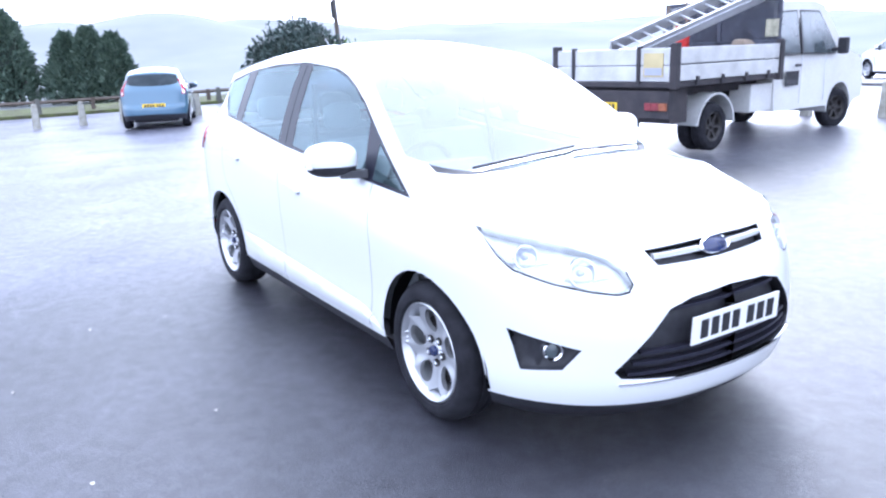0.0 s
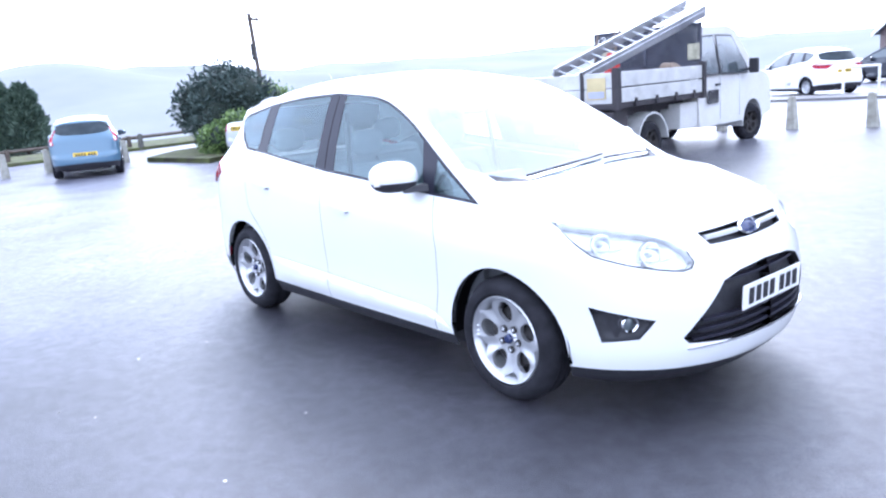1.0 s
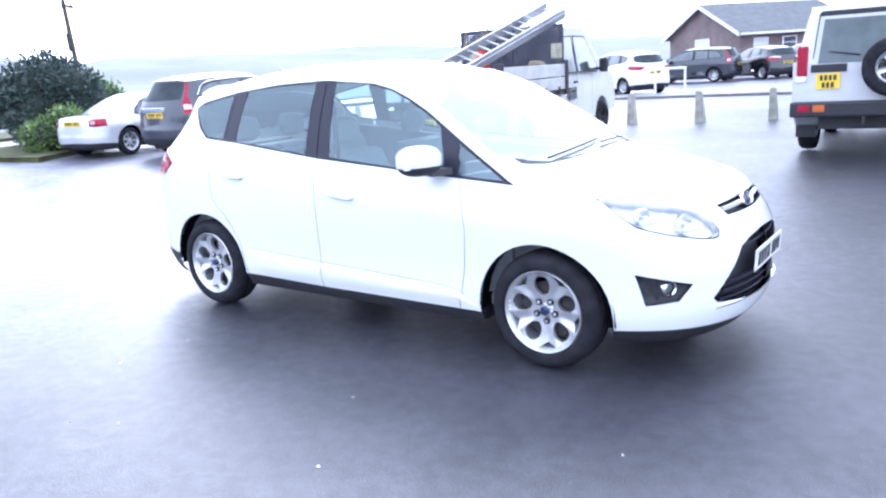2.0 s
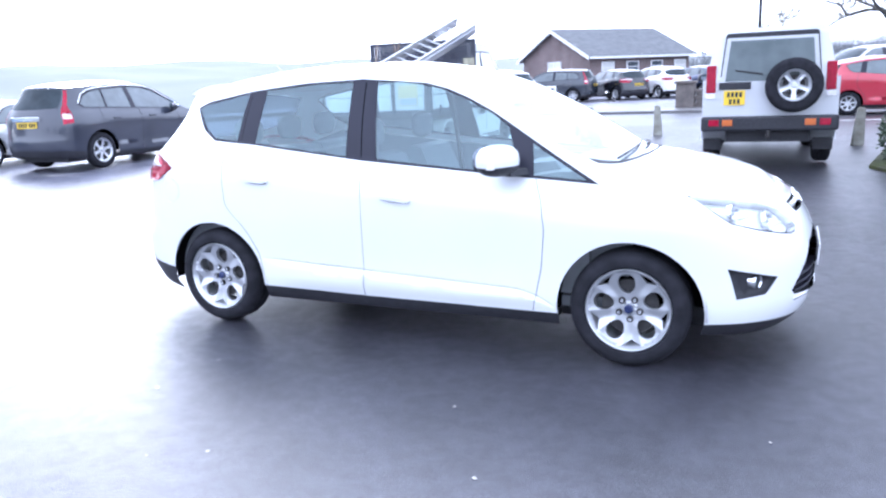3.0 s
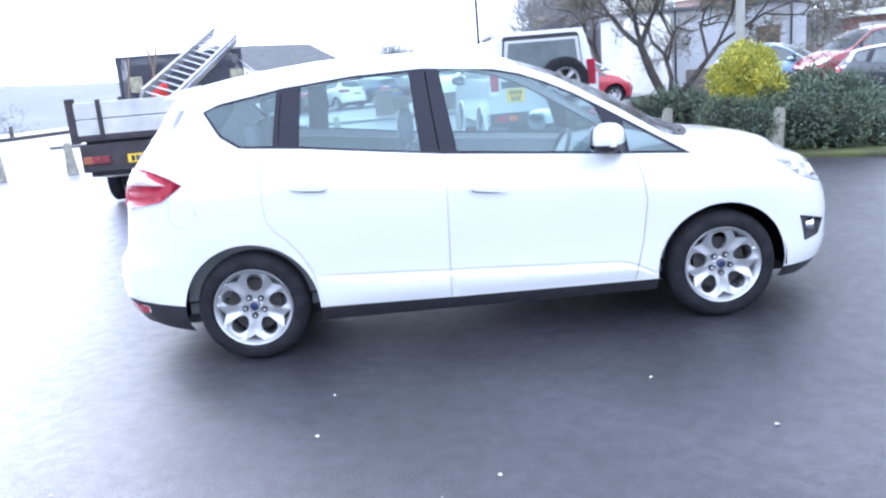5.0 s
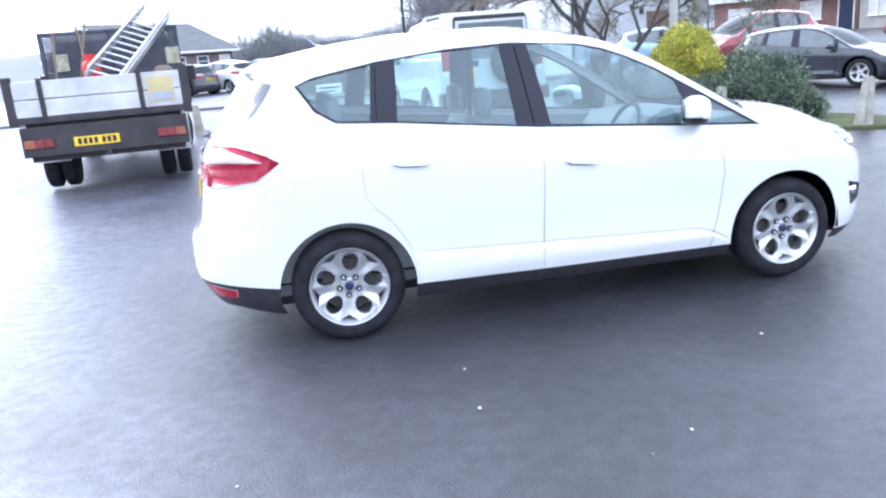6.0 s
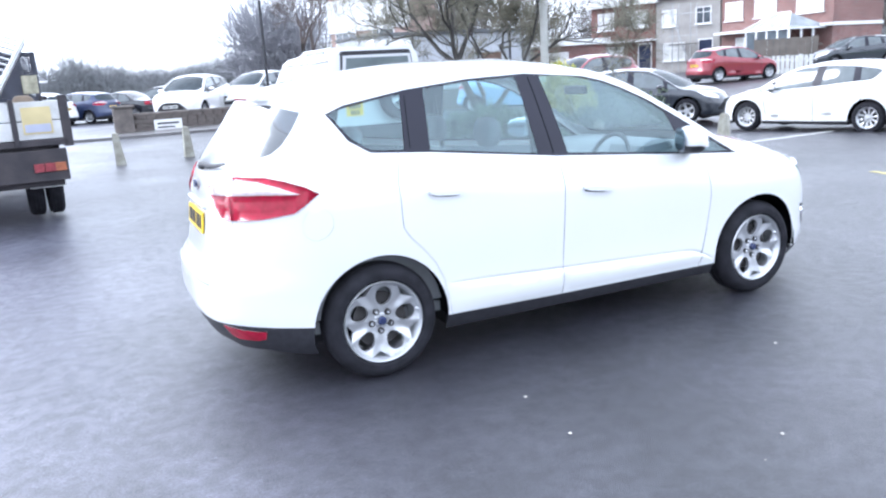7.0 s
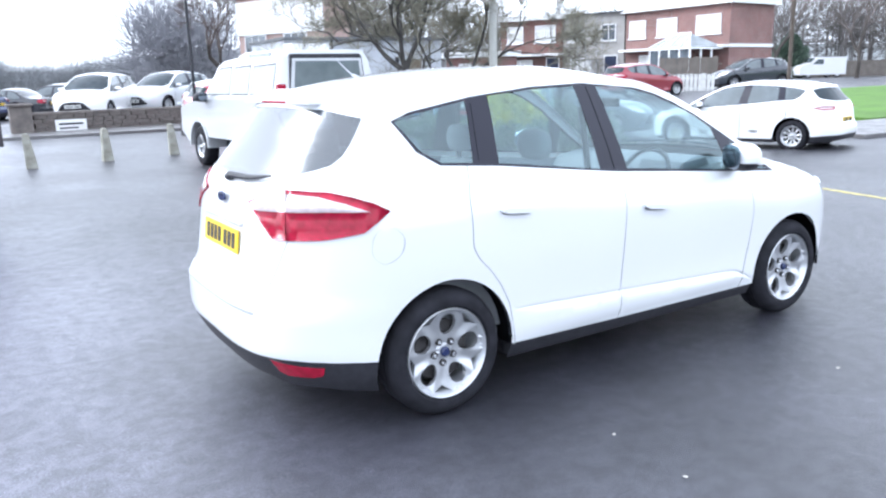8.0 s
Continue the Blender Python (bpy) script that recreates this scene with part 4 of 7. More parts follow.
    for s in (-1, 1):
        part("door_lining", prism([(-1.75, .35), (1.1, .35), (1.1, .90), (.83, .945), (-.22, 1.03), (-.97, 1.11), (-1.3, 1.14), (-1.75, 1.0)], s * .735, s * .765), DASH, car, "dark door lining", bevel=.008)
        bm = tubes(((-.26, s * .60, 1.40), (-.2, s * .66, .75), .018, .018), seg=4)
        part("seat_belt", bm, BLACK_TRIM, car, "dark seat belt")
    return car

# ---------------------------------------------------------------- the ground
def land(x, y):
    """Height of the ground: a level car park that rises gently to the far side and to the houses, and falls to the valley."""
    z = .0125 * max(0, min(y - 1, 14))
    u = min(1, max(0, (x - 11) / 22))
    z += .5 * u * u * (3 - 2 * u) * min(1, max(0, (y + 15) / 20))
    z -= .25 * math.exp(-((x - 12.2) / 3.5) ** 2 - ((y - 10) / 5) ** 2)
    z += .42 * math.exp(-((x - 3) / 4) ** 2 - ((y - 27.5) / 3) ** 2)
    d = max(0, -x - 34 + max(0, y - 10) * .3)
    z -= 34 * (1 - math.exp(-d / 60))
    r = math.hypot(x, y)
    if r > 300:
        ridge = .72 - .28 * math.tanh((x + .3 * y) / 500)
        f = min(1, (r - 300) / 900)
        z += ridge * f * f * (3 - 2 * f) * (78 + 44 * noise.noise(Vector((x * .0016, y * .0016, 0))) + 22 * noise.noise(Vector((x * .006, y * .006, 3))))
    return z


def ring_grid():
    """One sheet of ground, fine near the car and coarse towards the horizon."""
    def axis():
        a = [0.0]
        while a[-1] < 2600:
            a.append(a[-1] + max(.6, a[-1] * .055))
        return [-v for v in a[:0:-1]] + a
    ax = axis()
    verts = [(x, y, land(x, y)) for y in ax for x in ax]
    n = len(ax)
    near, far = [], []
    for j in range(n - 1):
        for i in range(n - 1):
            f = (j * n + i, j * n + i + 1, (j + 1) * n + i + 1, (j + 1) * n + i)
            (near if max(abs(ax[i]), abs(ax[j])) < 75 and ax[i] > -30 else far).append(f)
    return verts, near, far


# Far fields: haze over the valley is painted into this grey-blue base.
FIELD = shader("haze_toned_fields", (0.175, 0.19, 0.195), 0.95, second=(0.21, 0.222, 0.225), scale=.012, vary=.2)
GRASS_SOIL = shader("mossy_verge", (0.10, 0.12, 0.035), 0.95, second=(0.055, 0.05, 0.03), scale=2.2, bump=.5, bump_scale=40, fine=.5)
LAWN = shader("lawn_soil", (0.10, 0.20, 0.03), 0.95, second=(0.07, 0.14, 0.025), scale=1.2, bump=.5, bump_scale=60, fine=.5)
CONCRETE = shader("weathered_concrete", (0.46, 0.45, 0.40), 0.85, second=(0.27, 0.26, 0.21), scale=7, bump=.3, bump_scale=50, fine=.4)
DARK_KERB = shader("wet_timber_kerb", (0.09, 0.085, 0.08), 0.9, second=(0.06, 0.055, 0.05), scale=5)
PAVING = shader("wet_paving", (0.17, 0.165, 0.165), 0.4, second=(0.115, 0.11, 0.112), scale=1.4, bump=.2, bump_scale=70, rough_vary=.12, fine=.4)
YELLOW_LINE = shader("worn_yellow_line", (0.55, 0.46, 0.14), 0.6, second=(0.22, 0.2, 0.12), scale=12, fine=.5)
LINE_PAINT = shader("worn_white_line", (0.72, 0.72, 0.70), 0.6, second=(0.40, 0.40, 0.40), scale=14, fine=.5)

gv, gn, gf = ring_grid()
tagged(put("ground", mesh_from("ground", gv, gn, ASPHALT, True)), "wet dark asphalt car park with paler worn patches", "ground", kind="structure")
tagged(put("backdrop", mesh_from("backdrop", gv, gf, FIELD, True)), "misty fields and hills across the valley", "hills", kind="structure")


def slab(name, pts, height, material, label, category="", kind="structure", lift=.0, drop=.1, bevel=0.0):
    """A flat piece laid on the land, with its outline given in plan."""
    pts = dense(pts, 1.2, True)
    bm = bmesh.new()
    a = [bm.verts.new((x, y, land(x, y) + height + lift)) for x, y in pts]
    b = [bm.verts.new((x, y, land(x, y) - drop)) for x, y in pts]
    bmesh.ops.triangle_fill(bm, edges=[bm.edges.new((a[i], a[(i + 1) % len(a)])) for i in range(len(a))], use_beauty=True)
    for i in range(len(pts)):
        j = (i + 1) % len(pts)
        bm.faces.new((a[i], a[j], b[j], b[i]))
    ob = part(name, bm, material, None, "", bevel=bevel)
    return tagged(ob, label, category or name, kind=kind)


slab("road_line", [(8.3, 5.6), (8.32, 5.72), (11.8, 6.55), (11.8, 6.42)], .004, LINE_PAINT, "worn white road line", "road marking")
slab("road_line", [(6.43, 2.0), (6.53, 1.98), (6.36, 1.1), (6.1, .1), (6.0, .12), (6.26, 1.13)], .004, YELLOW_LINE, "worn yellow road line at the corner", "road marking")
slab("road_line", [(2.2, 15.8), (2.2, 15.95), (5.4, 16.3), (5.4, 16.15)], .004, LINE_PAINT, "worn white road line", "road marking")

# planted bed by the off-roader, with its mossy edge
slab("planting_bed", [(3.05, 7.3), (3.3, 6.6), (4.0, 5.35), (4.8, 4.75), (5.7, 4.25), (6.7, 3.75), (7.1, 4.1), (7.0, 5.0), (6.5, 6.4), (5.4, 8.2), (4.2, 9.4), (3.4, 9.2)], .05, GRASS_SOIL, "mossy earth bed with fallen leaves", "planting bed", bevel=.02)
# planted bed by the blue hatchback
slab("planting_bed", [(-14.6, 4.55), (-17.9, 4.15), (-19.6, 5.6), (-20.5, 9.0), (-16.9, 9.0), (-15.6, 6.4)], .12, GRASS_SOIL, "raised earth bed with a stone kerb", "planting bed", bevel=.03)
# far verge beyond the road on the valley side
slab("verge", [(-23.2, -26), (-23.6, 0), (-24.2, 12), (-28, 34), (-31, 34), (-28.5, 12), (-28, -26)], .10, GRASS_SOIL, "grass verge at the edge of the slope", "verge")
slab("kerb", [(-21.6, 15), (-19.7, 24.15), (-18.15, 30.75), (-16.4, 38), (-16.9, 38), (-18.65, 30.75), (-20.2, 24.15), (-22.1, 15)], .15, DARK_KERB, "dark wet timber kerb along the verge", "kerb", bevel=.03)
# pavement and lawn by the houses
slab("pavement", [(14.1, 5.6), (16.3, 4.7), (24, 1.0), (40, -3), (40, -1.0), (24.5, 3.2), (17.2, 7.0), (14.8, 8.0)], .09, PAVING, "wet grey pavement along the road", "pavement", bevel=.02)
slab("lawn", [(17.2, 7.2), (24.5, 3.4), (45, -.6), (60, 4), (40, 13), (26, 15), (18.5, 12.5)], .10, LAWN, "bright green lawn beside the road", "lawn")
slab("pavement", [(-12, 20.2), (-4, 20.6), (8, 20.8), (8, 23.0), (-4, 22.6), (-12, 22.2)], .08, PAVING, "wet pavement along the far side of the road", "pavement", bevel=.02)


def fallen_leaves():
    bm = bmesh.new()
    rng = random.Random(5)
    for x, y in ((-.85, -1.476), (-.89, -1.904), (-.15, -2.374), (-.375, -2.493), (.667, -1.62), (.998, -2.195), (2.03, -1.516), (-1.9, -2.2), (-2.6, -2.9), (3.1, -2.0), (1.7, -3.2), (-.1, -3.3)):
        r, a = rng.uniform(.005, .011), rng.uniform(0, 6.3)
        vs = [bm.verts.new((x + r * math.cos(a + k * 1.26) * (1.4 if k == 0 else 1), y + r * math.sin(a + k * 1.26), land(x, y) + .004 + .006 * (k % 2))) for k in range(5)]
        bm.faces.new(vs)
    ob = part("fallen_leaf", bm, shader("pale_dead_leaf", (.5, .47, .42), .6, vary=.2), None)
    tagged(ob, "pale scraps and dead leaves on the asphalt", "litter", kind="stuff")


fallen_leaves()

# ---------------------------------------------------------------- bollards
def bollard_mesh():
    bm = bmesh.new()
    box(bm, -.1, .1, -.1, .1, -.1, .64)
    for v in bm.verts:
        if v.co.z > .5:
            v.co.x *= .6
            v.co.y *= .6
    bmesh.ops.subdivide_edges(bm, edges=bm.edges[:], cuts=2, use_grid_fill=True)
    for v in bm.verts:
        v.co += .006 * noise.noise_vector(v.co * 9)
    bmesh.ops.bevel(bm, geom=[e for e in bm.edges if e.calc_face_angle(0) > .9], offset=.02, segments=2, affect="EDGES")
    me = bpy.data.meshes.new("bollard")
    bm.to_mesh(me)
    bm.free()
    me.materials.append(CONCRETE)
    return me


BOLLARD = bollard_mesh()
DARK_POST = BOLLARD.copy()
DARK_POST.materials[0] = shader("dark_wet_timber", (0.13, 0.13, 0.115), 0.9, second=(0.08, 0.08, 0.07), scale=6)
def bollard(x, y, lean_x=0, lean_y=0, turn=0, label="weathered pale concrete bollard", tall=1.0):
    ob = put("bollard", BOLLARD, None, label, pose(x, y, land(x, y), lean_x, lean_y, turn) @ Matrix.Diagonal((1, 1, tall, 1)))
    return tagged(ob, "", "bollard", "concrete bollards round the car park")


for k in range(-7, 4):
    x = -3.3 + 1.36 * k
    bollard(x, 11.75 + (.18 if k < 0 else .26) * (x + 3.3), (k * 37) % 5 - 2, (k * 53) % 7 - 3 - (5 if k in (1, 3) else 0), (k * 29) % 20 - 10)
for y in (-3.6, -2.5, -1.45, -.39, .73, 1.78, 3.83):
    bollard(-18.6 - .03 * y, y, 0, (y * 3) % 4 - 2, 5)
bollard(3.52, 6.75, 0, 9, 12, "leaning concrete bollard beside the shrubs", 1.0)
bollard(4.52, 5.2, 2, 8, 20, "leaning concrete bollard beside the shrubs", 1.0)
bollard(6.12, 4.2, 0, 6, 15, "mossy concrete bollard at the corner of the bed", 1.08)
bollard(3.1, 10.3, 0, 3, 5)
for x, y in ((-24.3, 32.9), (-22.3, 33.5), (-20.2, 34.2), (-26.5, 31), (-23.9, 3.2), (-24.0, 6.1), (-23.8, 0.2), (-23.7, -3.2)):
    bollard(x, y, 0, 2, 8, "short dark timber post on the verge", .9).data = DARK_POST

# ---------------------------------------------------------------- plants
def leaves(name, shape, count, size, material, seed, parent, label="", aspect=.5, droop=.3):
    """Many small folded leaves; shape(rng) gives a place and an outward direction."""
    rng = random.Random(seed)
    verts, faces = [], []
    for _ in range(count):
        p, d = shape(rng)
        p = Vector(p)
        d = (Vector(d).normalized() + Vector((rng.gauss(0, .55), rng.gauss(0, .55), rng.gauss(0, .45) - droop * .3))).normalized()
        s = d.cross(Vector((rng.gauss(0, 1), rng.gauss(0, 1), rng.gauss(0, 1)))).normalized()
        ln = size * rng.uniform(.6, 1.3)
        wd = ln * aspect
        up = s.cross(d) * ln * .12
        k = len(verts)
        verts += [p, p + d * ln * .5 + s * wd * .5 + up, p + d * ln - up * .6, p + d * ln * .5 - s * wd * .5 + up]
        faces.append((k, k + 1, k + 2, k + 3))
    return put(name, mesh_from(name, verts, faces, material), parent, label)


def lumps(centres):
    """A crown of several rounded lumps: places near their skins."""
    total = sum(r * r for *_, r in centres)
    def shape(rng):
        pick = rng.uniform(0, total)
        for x, y, z, r in centres:
            pick -= r * r
            if pick <= 0:
                break
        d = Vector((rng.gauss(0, 1), rng.gauss(0, 1), rng.gauss(0, 1))).normalized()
        k = 1 + .30 * noise.noise(d * 2.6 + Vector((x, y, z)) * 3) + .20 * noise.noise(d * 7 + Vector((x, y, z)))
        return Vector((x, y, z)) + d * r * k * rng.uniform(.72, 1.04), d + Vector((0, 0, .25))
    return shape


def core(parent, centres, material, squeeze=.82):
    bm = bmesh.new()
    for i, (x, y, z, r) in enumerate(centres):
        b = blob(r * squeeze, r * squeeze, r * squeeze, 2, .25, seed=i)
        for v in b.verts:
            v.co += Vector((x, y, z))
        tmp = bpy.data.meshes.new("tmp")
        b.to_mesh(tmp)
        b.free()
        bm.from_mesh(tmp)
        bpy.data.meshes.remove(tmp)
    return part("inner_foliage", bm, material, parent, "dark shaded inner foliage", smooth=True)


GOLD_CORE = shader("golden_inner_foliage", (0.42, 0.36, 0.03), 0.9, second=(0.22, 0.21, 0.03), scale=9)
# Near-black colour stands in for the shade inside a crown.
INNER_SHADE = shader("inner_foliage_shade", (0.018, 0.028, 0.020), 0.9, vary=.4, scale=6)
LAUREL = leaf_mat("dark_green_leaf", (0.055, 0.085, 0.064), (0.21, 0.26, 0.165))
LIGHT_LEAF = leaf_mat("light_green_leaf", (0.06, 0.12, 0.03), (0.24, 0.34, 0.10))
GOLD_LEAF = leaf_mat("golden_leaf", (0.17, 0.22, 0.04), (0.76, 0.70, 0.14))
CYPRESS = leaf_mat("cypress_green", (0.045, 0.080, 0.060), (0.12, 0.17, 0.12), .7)
BLUE_GREEN = leaf_mat("yew_green", (0.032, 0.052, 0.047), (0.080, 0.115, 0.10), .6)
BARK = shader("grey_bark", (0.10, 0.085, 0.075), 0.9, second=(0.05, 0.045, 0.04), scale=9, bump=.6, bump_scale=30)
DARK_TWIG = shader("dark_twig", (0.075, 0.07, 0.065), 0.9, vary=.3, scale=6)
TWIG = shader("bare_twig", (0.16, 0.135, 0.125), 0.9, vary=.3, scale=6)


def bush(x, y, centres, count, size, material, label, seed, aspect=.5, inner=None):
    b = thing("bush", pose(x, y, land(x, y) + .04), label, "bush")
    core(b, centres, inner or INNER_SHADE)
    leaves("foliage", lumps(centres), count, size, material, seed, b, "", aspect)
    part("stem", tubes(*[((cx * .3, cy * .3, -.1), (cx, cy, cz), .03, .012) for cx, cy, cz, _ in centres[:4]], seg=6), BARK, b, "woody stems")
    return b


bush(4.47, 6.0, [(0, 0, 1.05, .36), (-.22, .1, .98, .27), (.24, -.05, 1.0, .27), (0, .1, 1.27, .24), (.02, -.1, .8, .30), (-.16, -.14, 1.17, .23), (.2, .05, 1.19, .24), (-.26, -.1, .84, .22), (.26, -.14, .84, .23), (.05, -.25, 1.0, .22)], 17000, .045, GOLD_LEAF, "rounded golden-yellow variegated shrub", 1, .6, GOLD_CORE)
bush(4.65, 5.75, [(0, 0, .42, .40), (.6, -.15, .45, .45), (1.0, -.45, .34, .36), (.3, -.1, .33, .36), (.85, -.6, .26, .30), (1.25, -.7, .2, .24), (-.5, .05, .42, .40), (-.25, -.3, .36, .36), (.35, -.45, .38, .36)], 19000, .055, LAUREL, "low spreading dark evergreen shrub", 2)
bush(3.75, 7.4, [(0, 0, .4, .42), (.4, .2, .42, .42), (-.2, .4, .38, .35), (.5, -.3, .36, .36)], 6000, .072, LAUREL, "low dark evergreen shrub beside a bollard", 3)
bush(5.5, 6.2, [(0, 0, .55, .5), (.35, -.5, .5, .45), (.45, .3, .5, .45), (-.3, .4, .55, .45)], 7000, .07, LAUREL, "dark evergreen shrub behind the golden one", 4)
bush(-18.25, 6.75, [(0, 0, 1.4, .95), (-.7, -.4, 1.3, .8), (.7, .4, 1.5, .8), (-.2, .3, 1.9, .65), (.3, -.2, .9, .9), (-.9, .2, .9, .7), (1.0, .6, 1.0, .7)], 7500, .16, BLUE_GREEN, "large dark evergreen bush in the raised bed", 5)
bush(-15.9, 5.6, [(0, 0, .45, .5), (.4, .35, .55, .5), (-.35, -.15, .4, .42), (.2, .3, .8, .36), (.8, .6, .4, .4)], 4200, .10, LIGHT_LEAF, "light green leafy shrub in the raised bed", 6)
bush(-21.3, 9.6, [(0, 0, 1.15, .8), (.7, .3, 1.05, .7), (-.5, .2, .9, .7)], 3000, .14, LIGHT_LEAF, "light green bush behind the dark one", 7)


def conifer(x, y, h, r, seed, label):
    t = thing("conifer", pose(x, y, land(x, y)), label, "tree")
    part("trunk", tubes(((0, 0, -.2), (0, 0, h * .9), .14, .03), seg=8), BARK, t, "hidden brown trunk")
    def shape(rng):
        u = rng.random() ** .8 * rng.uniform(.93, 1.06)
        a = rng.uniform(0, 6.283)
        k = max(.02, 1 - u) ** .5 * (1 if u > .08 else .85) * (1 + .45 * noise.noise(Vector((math.cos(a) * 1.6, math.sin(a) * 1.6, u * 4 + seed))) + .3 * noise.noise(Vector((math.cos(a) * 4, math.sin(a) * 4, u * 11 + seed))))
        return (r * k * math.cos(a) * rng.uniform(.7, 1.05), r * k * math.sin(a) * rng.uniform(.7, 1.05), u * h), (math.cos(a), math.sin(a), 1.1)
    bm = blob(r * .6, r * .6, h * .42, 2, .2, seed=seed)
    part("inner_foliage", bm, INNER_SHADE, t, "dark shaded inner foliage", at=pose(0, 0, h * .44))
    leaves("crown", shape, 5200, .26, CYPRESS, seed, t, "", .35, 0)


for x, y, h, r, s in ((-33.4, .2, 3.7, 1.35, 11), (-34.0, -2.0, 4.2, 1.7, 12), (-32.1, 2.4, 2.7, .95, 13), (-31.6, 3.2, 2.9, 1.0, 14), (-31.0, 4.0, 2.6, .95, 15), (-34.5, -4.8, 4.4, 1.8, 16)):
    conifer(x, y, h, r, s, "dark green clipped conifer beyond the verge")
conifer(63.0, 39.5, 3.8, 1.9, 17, "dark green evergreen before the far fence")

MOSS_TWIG = shader("mossy_twig", (0.30, 0.28, 0.21), 0.9, second=(0.20, 0.19, 0.15), scale=6)


def bare_tree(x, y, height, seed, label, spread=1.0, radius=.12, levels=5, lean=(0, 0), low=.22, material=TWIG, thin=.004, forks=(), spurs=0):
    """A leafless tree: limbs fork again and again from a tapered trunk."""
    t = thing("bare_tree", pose(x, y, land(x, y)), label, "tree")
    rng = random.Random(seed)
    trunk, twigs = [], []
    def grow(p, d, ln, r, level):
        q = p + d * ln
        mid = (p + q) / 2 + Vector((rng.gauss(0, .04), rng.gauss(0, .04), rng.gauss(0, .03))) * ln * 1.6
        dest = trunk if level < 2 else twigs
        dest += [(p, mid, r, r * .86), (mid, q, r * .86, r * .72)]
        if level >= levels:
            return
        if level == 0 and forks:
            for fx, fy, fz, fl, fr in forks:
                grow(q - d * .05, Vector((fx, fy, fz)).normalized(), fl, fr, 1)
            return
        for k in range(3 if level in (1, 2) else 2):
            axis = d.cross(Vector((rng.gauss(0, 1), rng.gauss(0, 1), rng.gauss(0, 1)))).normalized()
            nd = (Matrix.Rotation(rng.uniform(.35, .95) * spread, 3, axis) @ d + Vector((0, 0, .10))).normalized()
            grow(q if k else mid + (q - mid) * .6, nd, ln * rng.uniform(.62, .88), r * rng.uniform(.5, .68), level + 1)
    grow(Vector((0, 0, -.15)), Vector((lean[0], lean[1], 1)).normalized(), height * low + .15, radius, 0)
    def limbs(rows, seg):
        verts, faces = [], []
        for a, b, r0, r1 in rows:
            d = (b - a).normalized()
            s = d.orthogonal().normalized()
            w = d.cross(s)
            k = len(verts)
            for p, r in ((a, r0), (b, r1)):
                verts += [p + (s * math.cos(2 * math.pi * i / seg) + w * math.sin(2 * math.pi * i / seg)) * max(r, thin) for i in range(seg)]
            faces += [(k + i, k + (i + 1) % seg, k + seg + (i + 1) % seg, k + seg + i) for i in range(seg)]
        return verts, faces
    put("trunk", mesh_from("trunk", *limbs(trunk, 8), BARK, True), t, "dark grey forked trunk and limbs")
    put("crown", mesh_from("crown", *limbs(twigs, 4), material, True), t, "bare branches and twigs")
    if spurs:
        short = []
        for a, b, r0, r1 in twigs:
            for k in range(spurs):
                p = a + (b - a) * rng.random()
                d = ((b - a).normalized() + Vector((rng.gauss(0, .7), rng.gauss(0, .7), .25 + rng.gauss(0, .6)))).normalized()
                short.append((p, p + d * rng.uniform(.10, .40), .003, .0016))
        put("spray", mesh_from("spray", *limbs(short, 3), MOSS_TWIG, True), t, "mossy brown spur twigs")
    return t


bare_tree(4.1, 7.6, 4.4, 21, "leafless spreading ornamental tree behind the shrubs", 1.1, .10, 9, (-.25, 0), .15, forks=((-.36, .15, .9, 1.1, .082), (.66, 0, .75, 1.2, .05), (.1, .5, .85, 1.0, .045)), material=DARK_TWIG, spurs=2)
bare_tree(18.0, 43.5, 12, 22, "tall leafless tree behind the low buildings", .85, .22, 9, thin=.012)
bare_tree(12.0, 46, 11, 23, "tall leafless tree behind the low buildings", .85, .22, 9, thin=.012)
bare_tree(51.5, 33.0, 11, 25, "leafless tree beyond the houses", .85, .2, 9, thin=.012)
bare_tree(56.5, 25.0, 12, 26, "leafless tree beyond the lawn", .85, .2, 9, thin=.012)
bare_tree(60, 31.5, 11, 27, "leafless tree beyond the lawn", .85, .18, 9, thin=.012)
# The haze of distance is put into this pale twig colour.
MIST_TWIG = shader("mist_toned_twig", (0.46, 0.47, 0.50), 0.9, vary=.15, scale=4)
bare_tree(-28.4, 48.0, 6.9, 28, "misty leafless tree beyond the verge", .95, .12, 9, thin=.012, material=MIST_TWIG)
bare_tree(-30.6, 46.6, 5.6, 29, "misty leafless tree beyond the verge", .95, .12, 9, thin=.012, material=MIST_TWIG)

main_car()

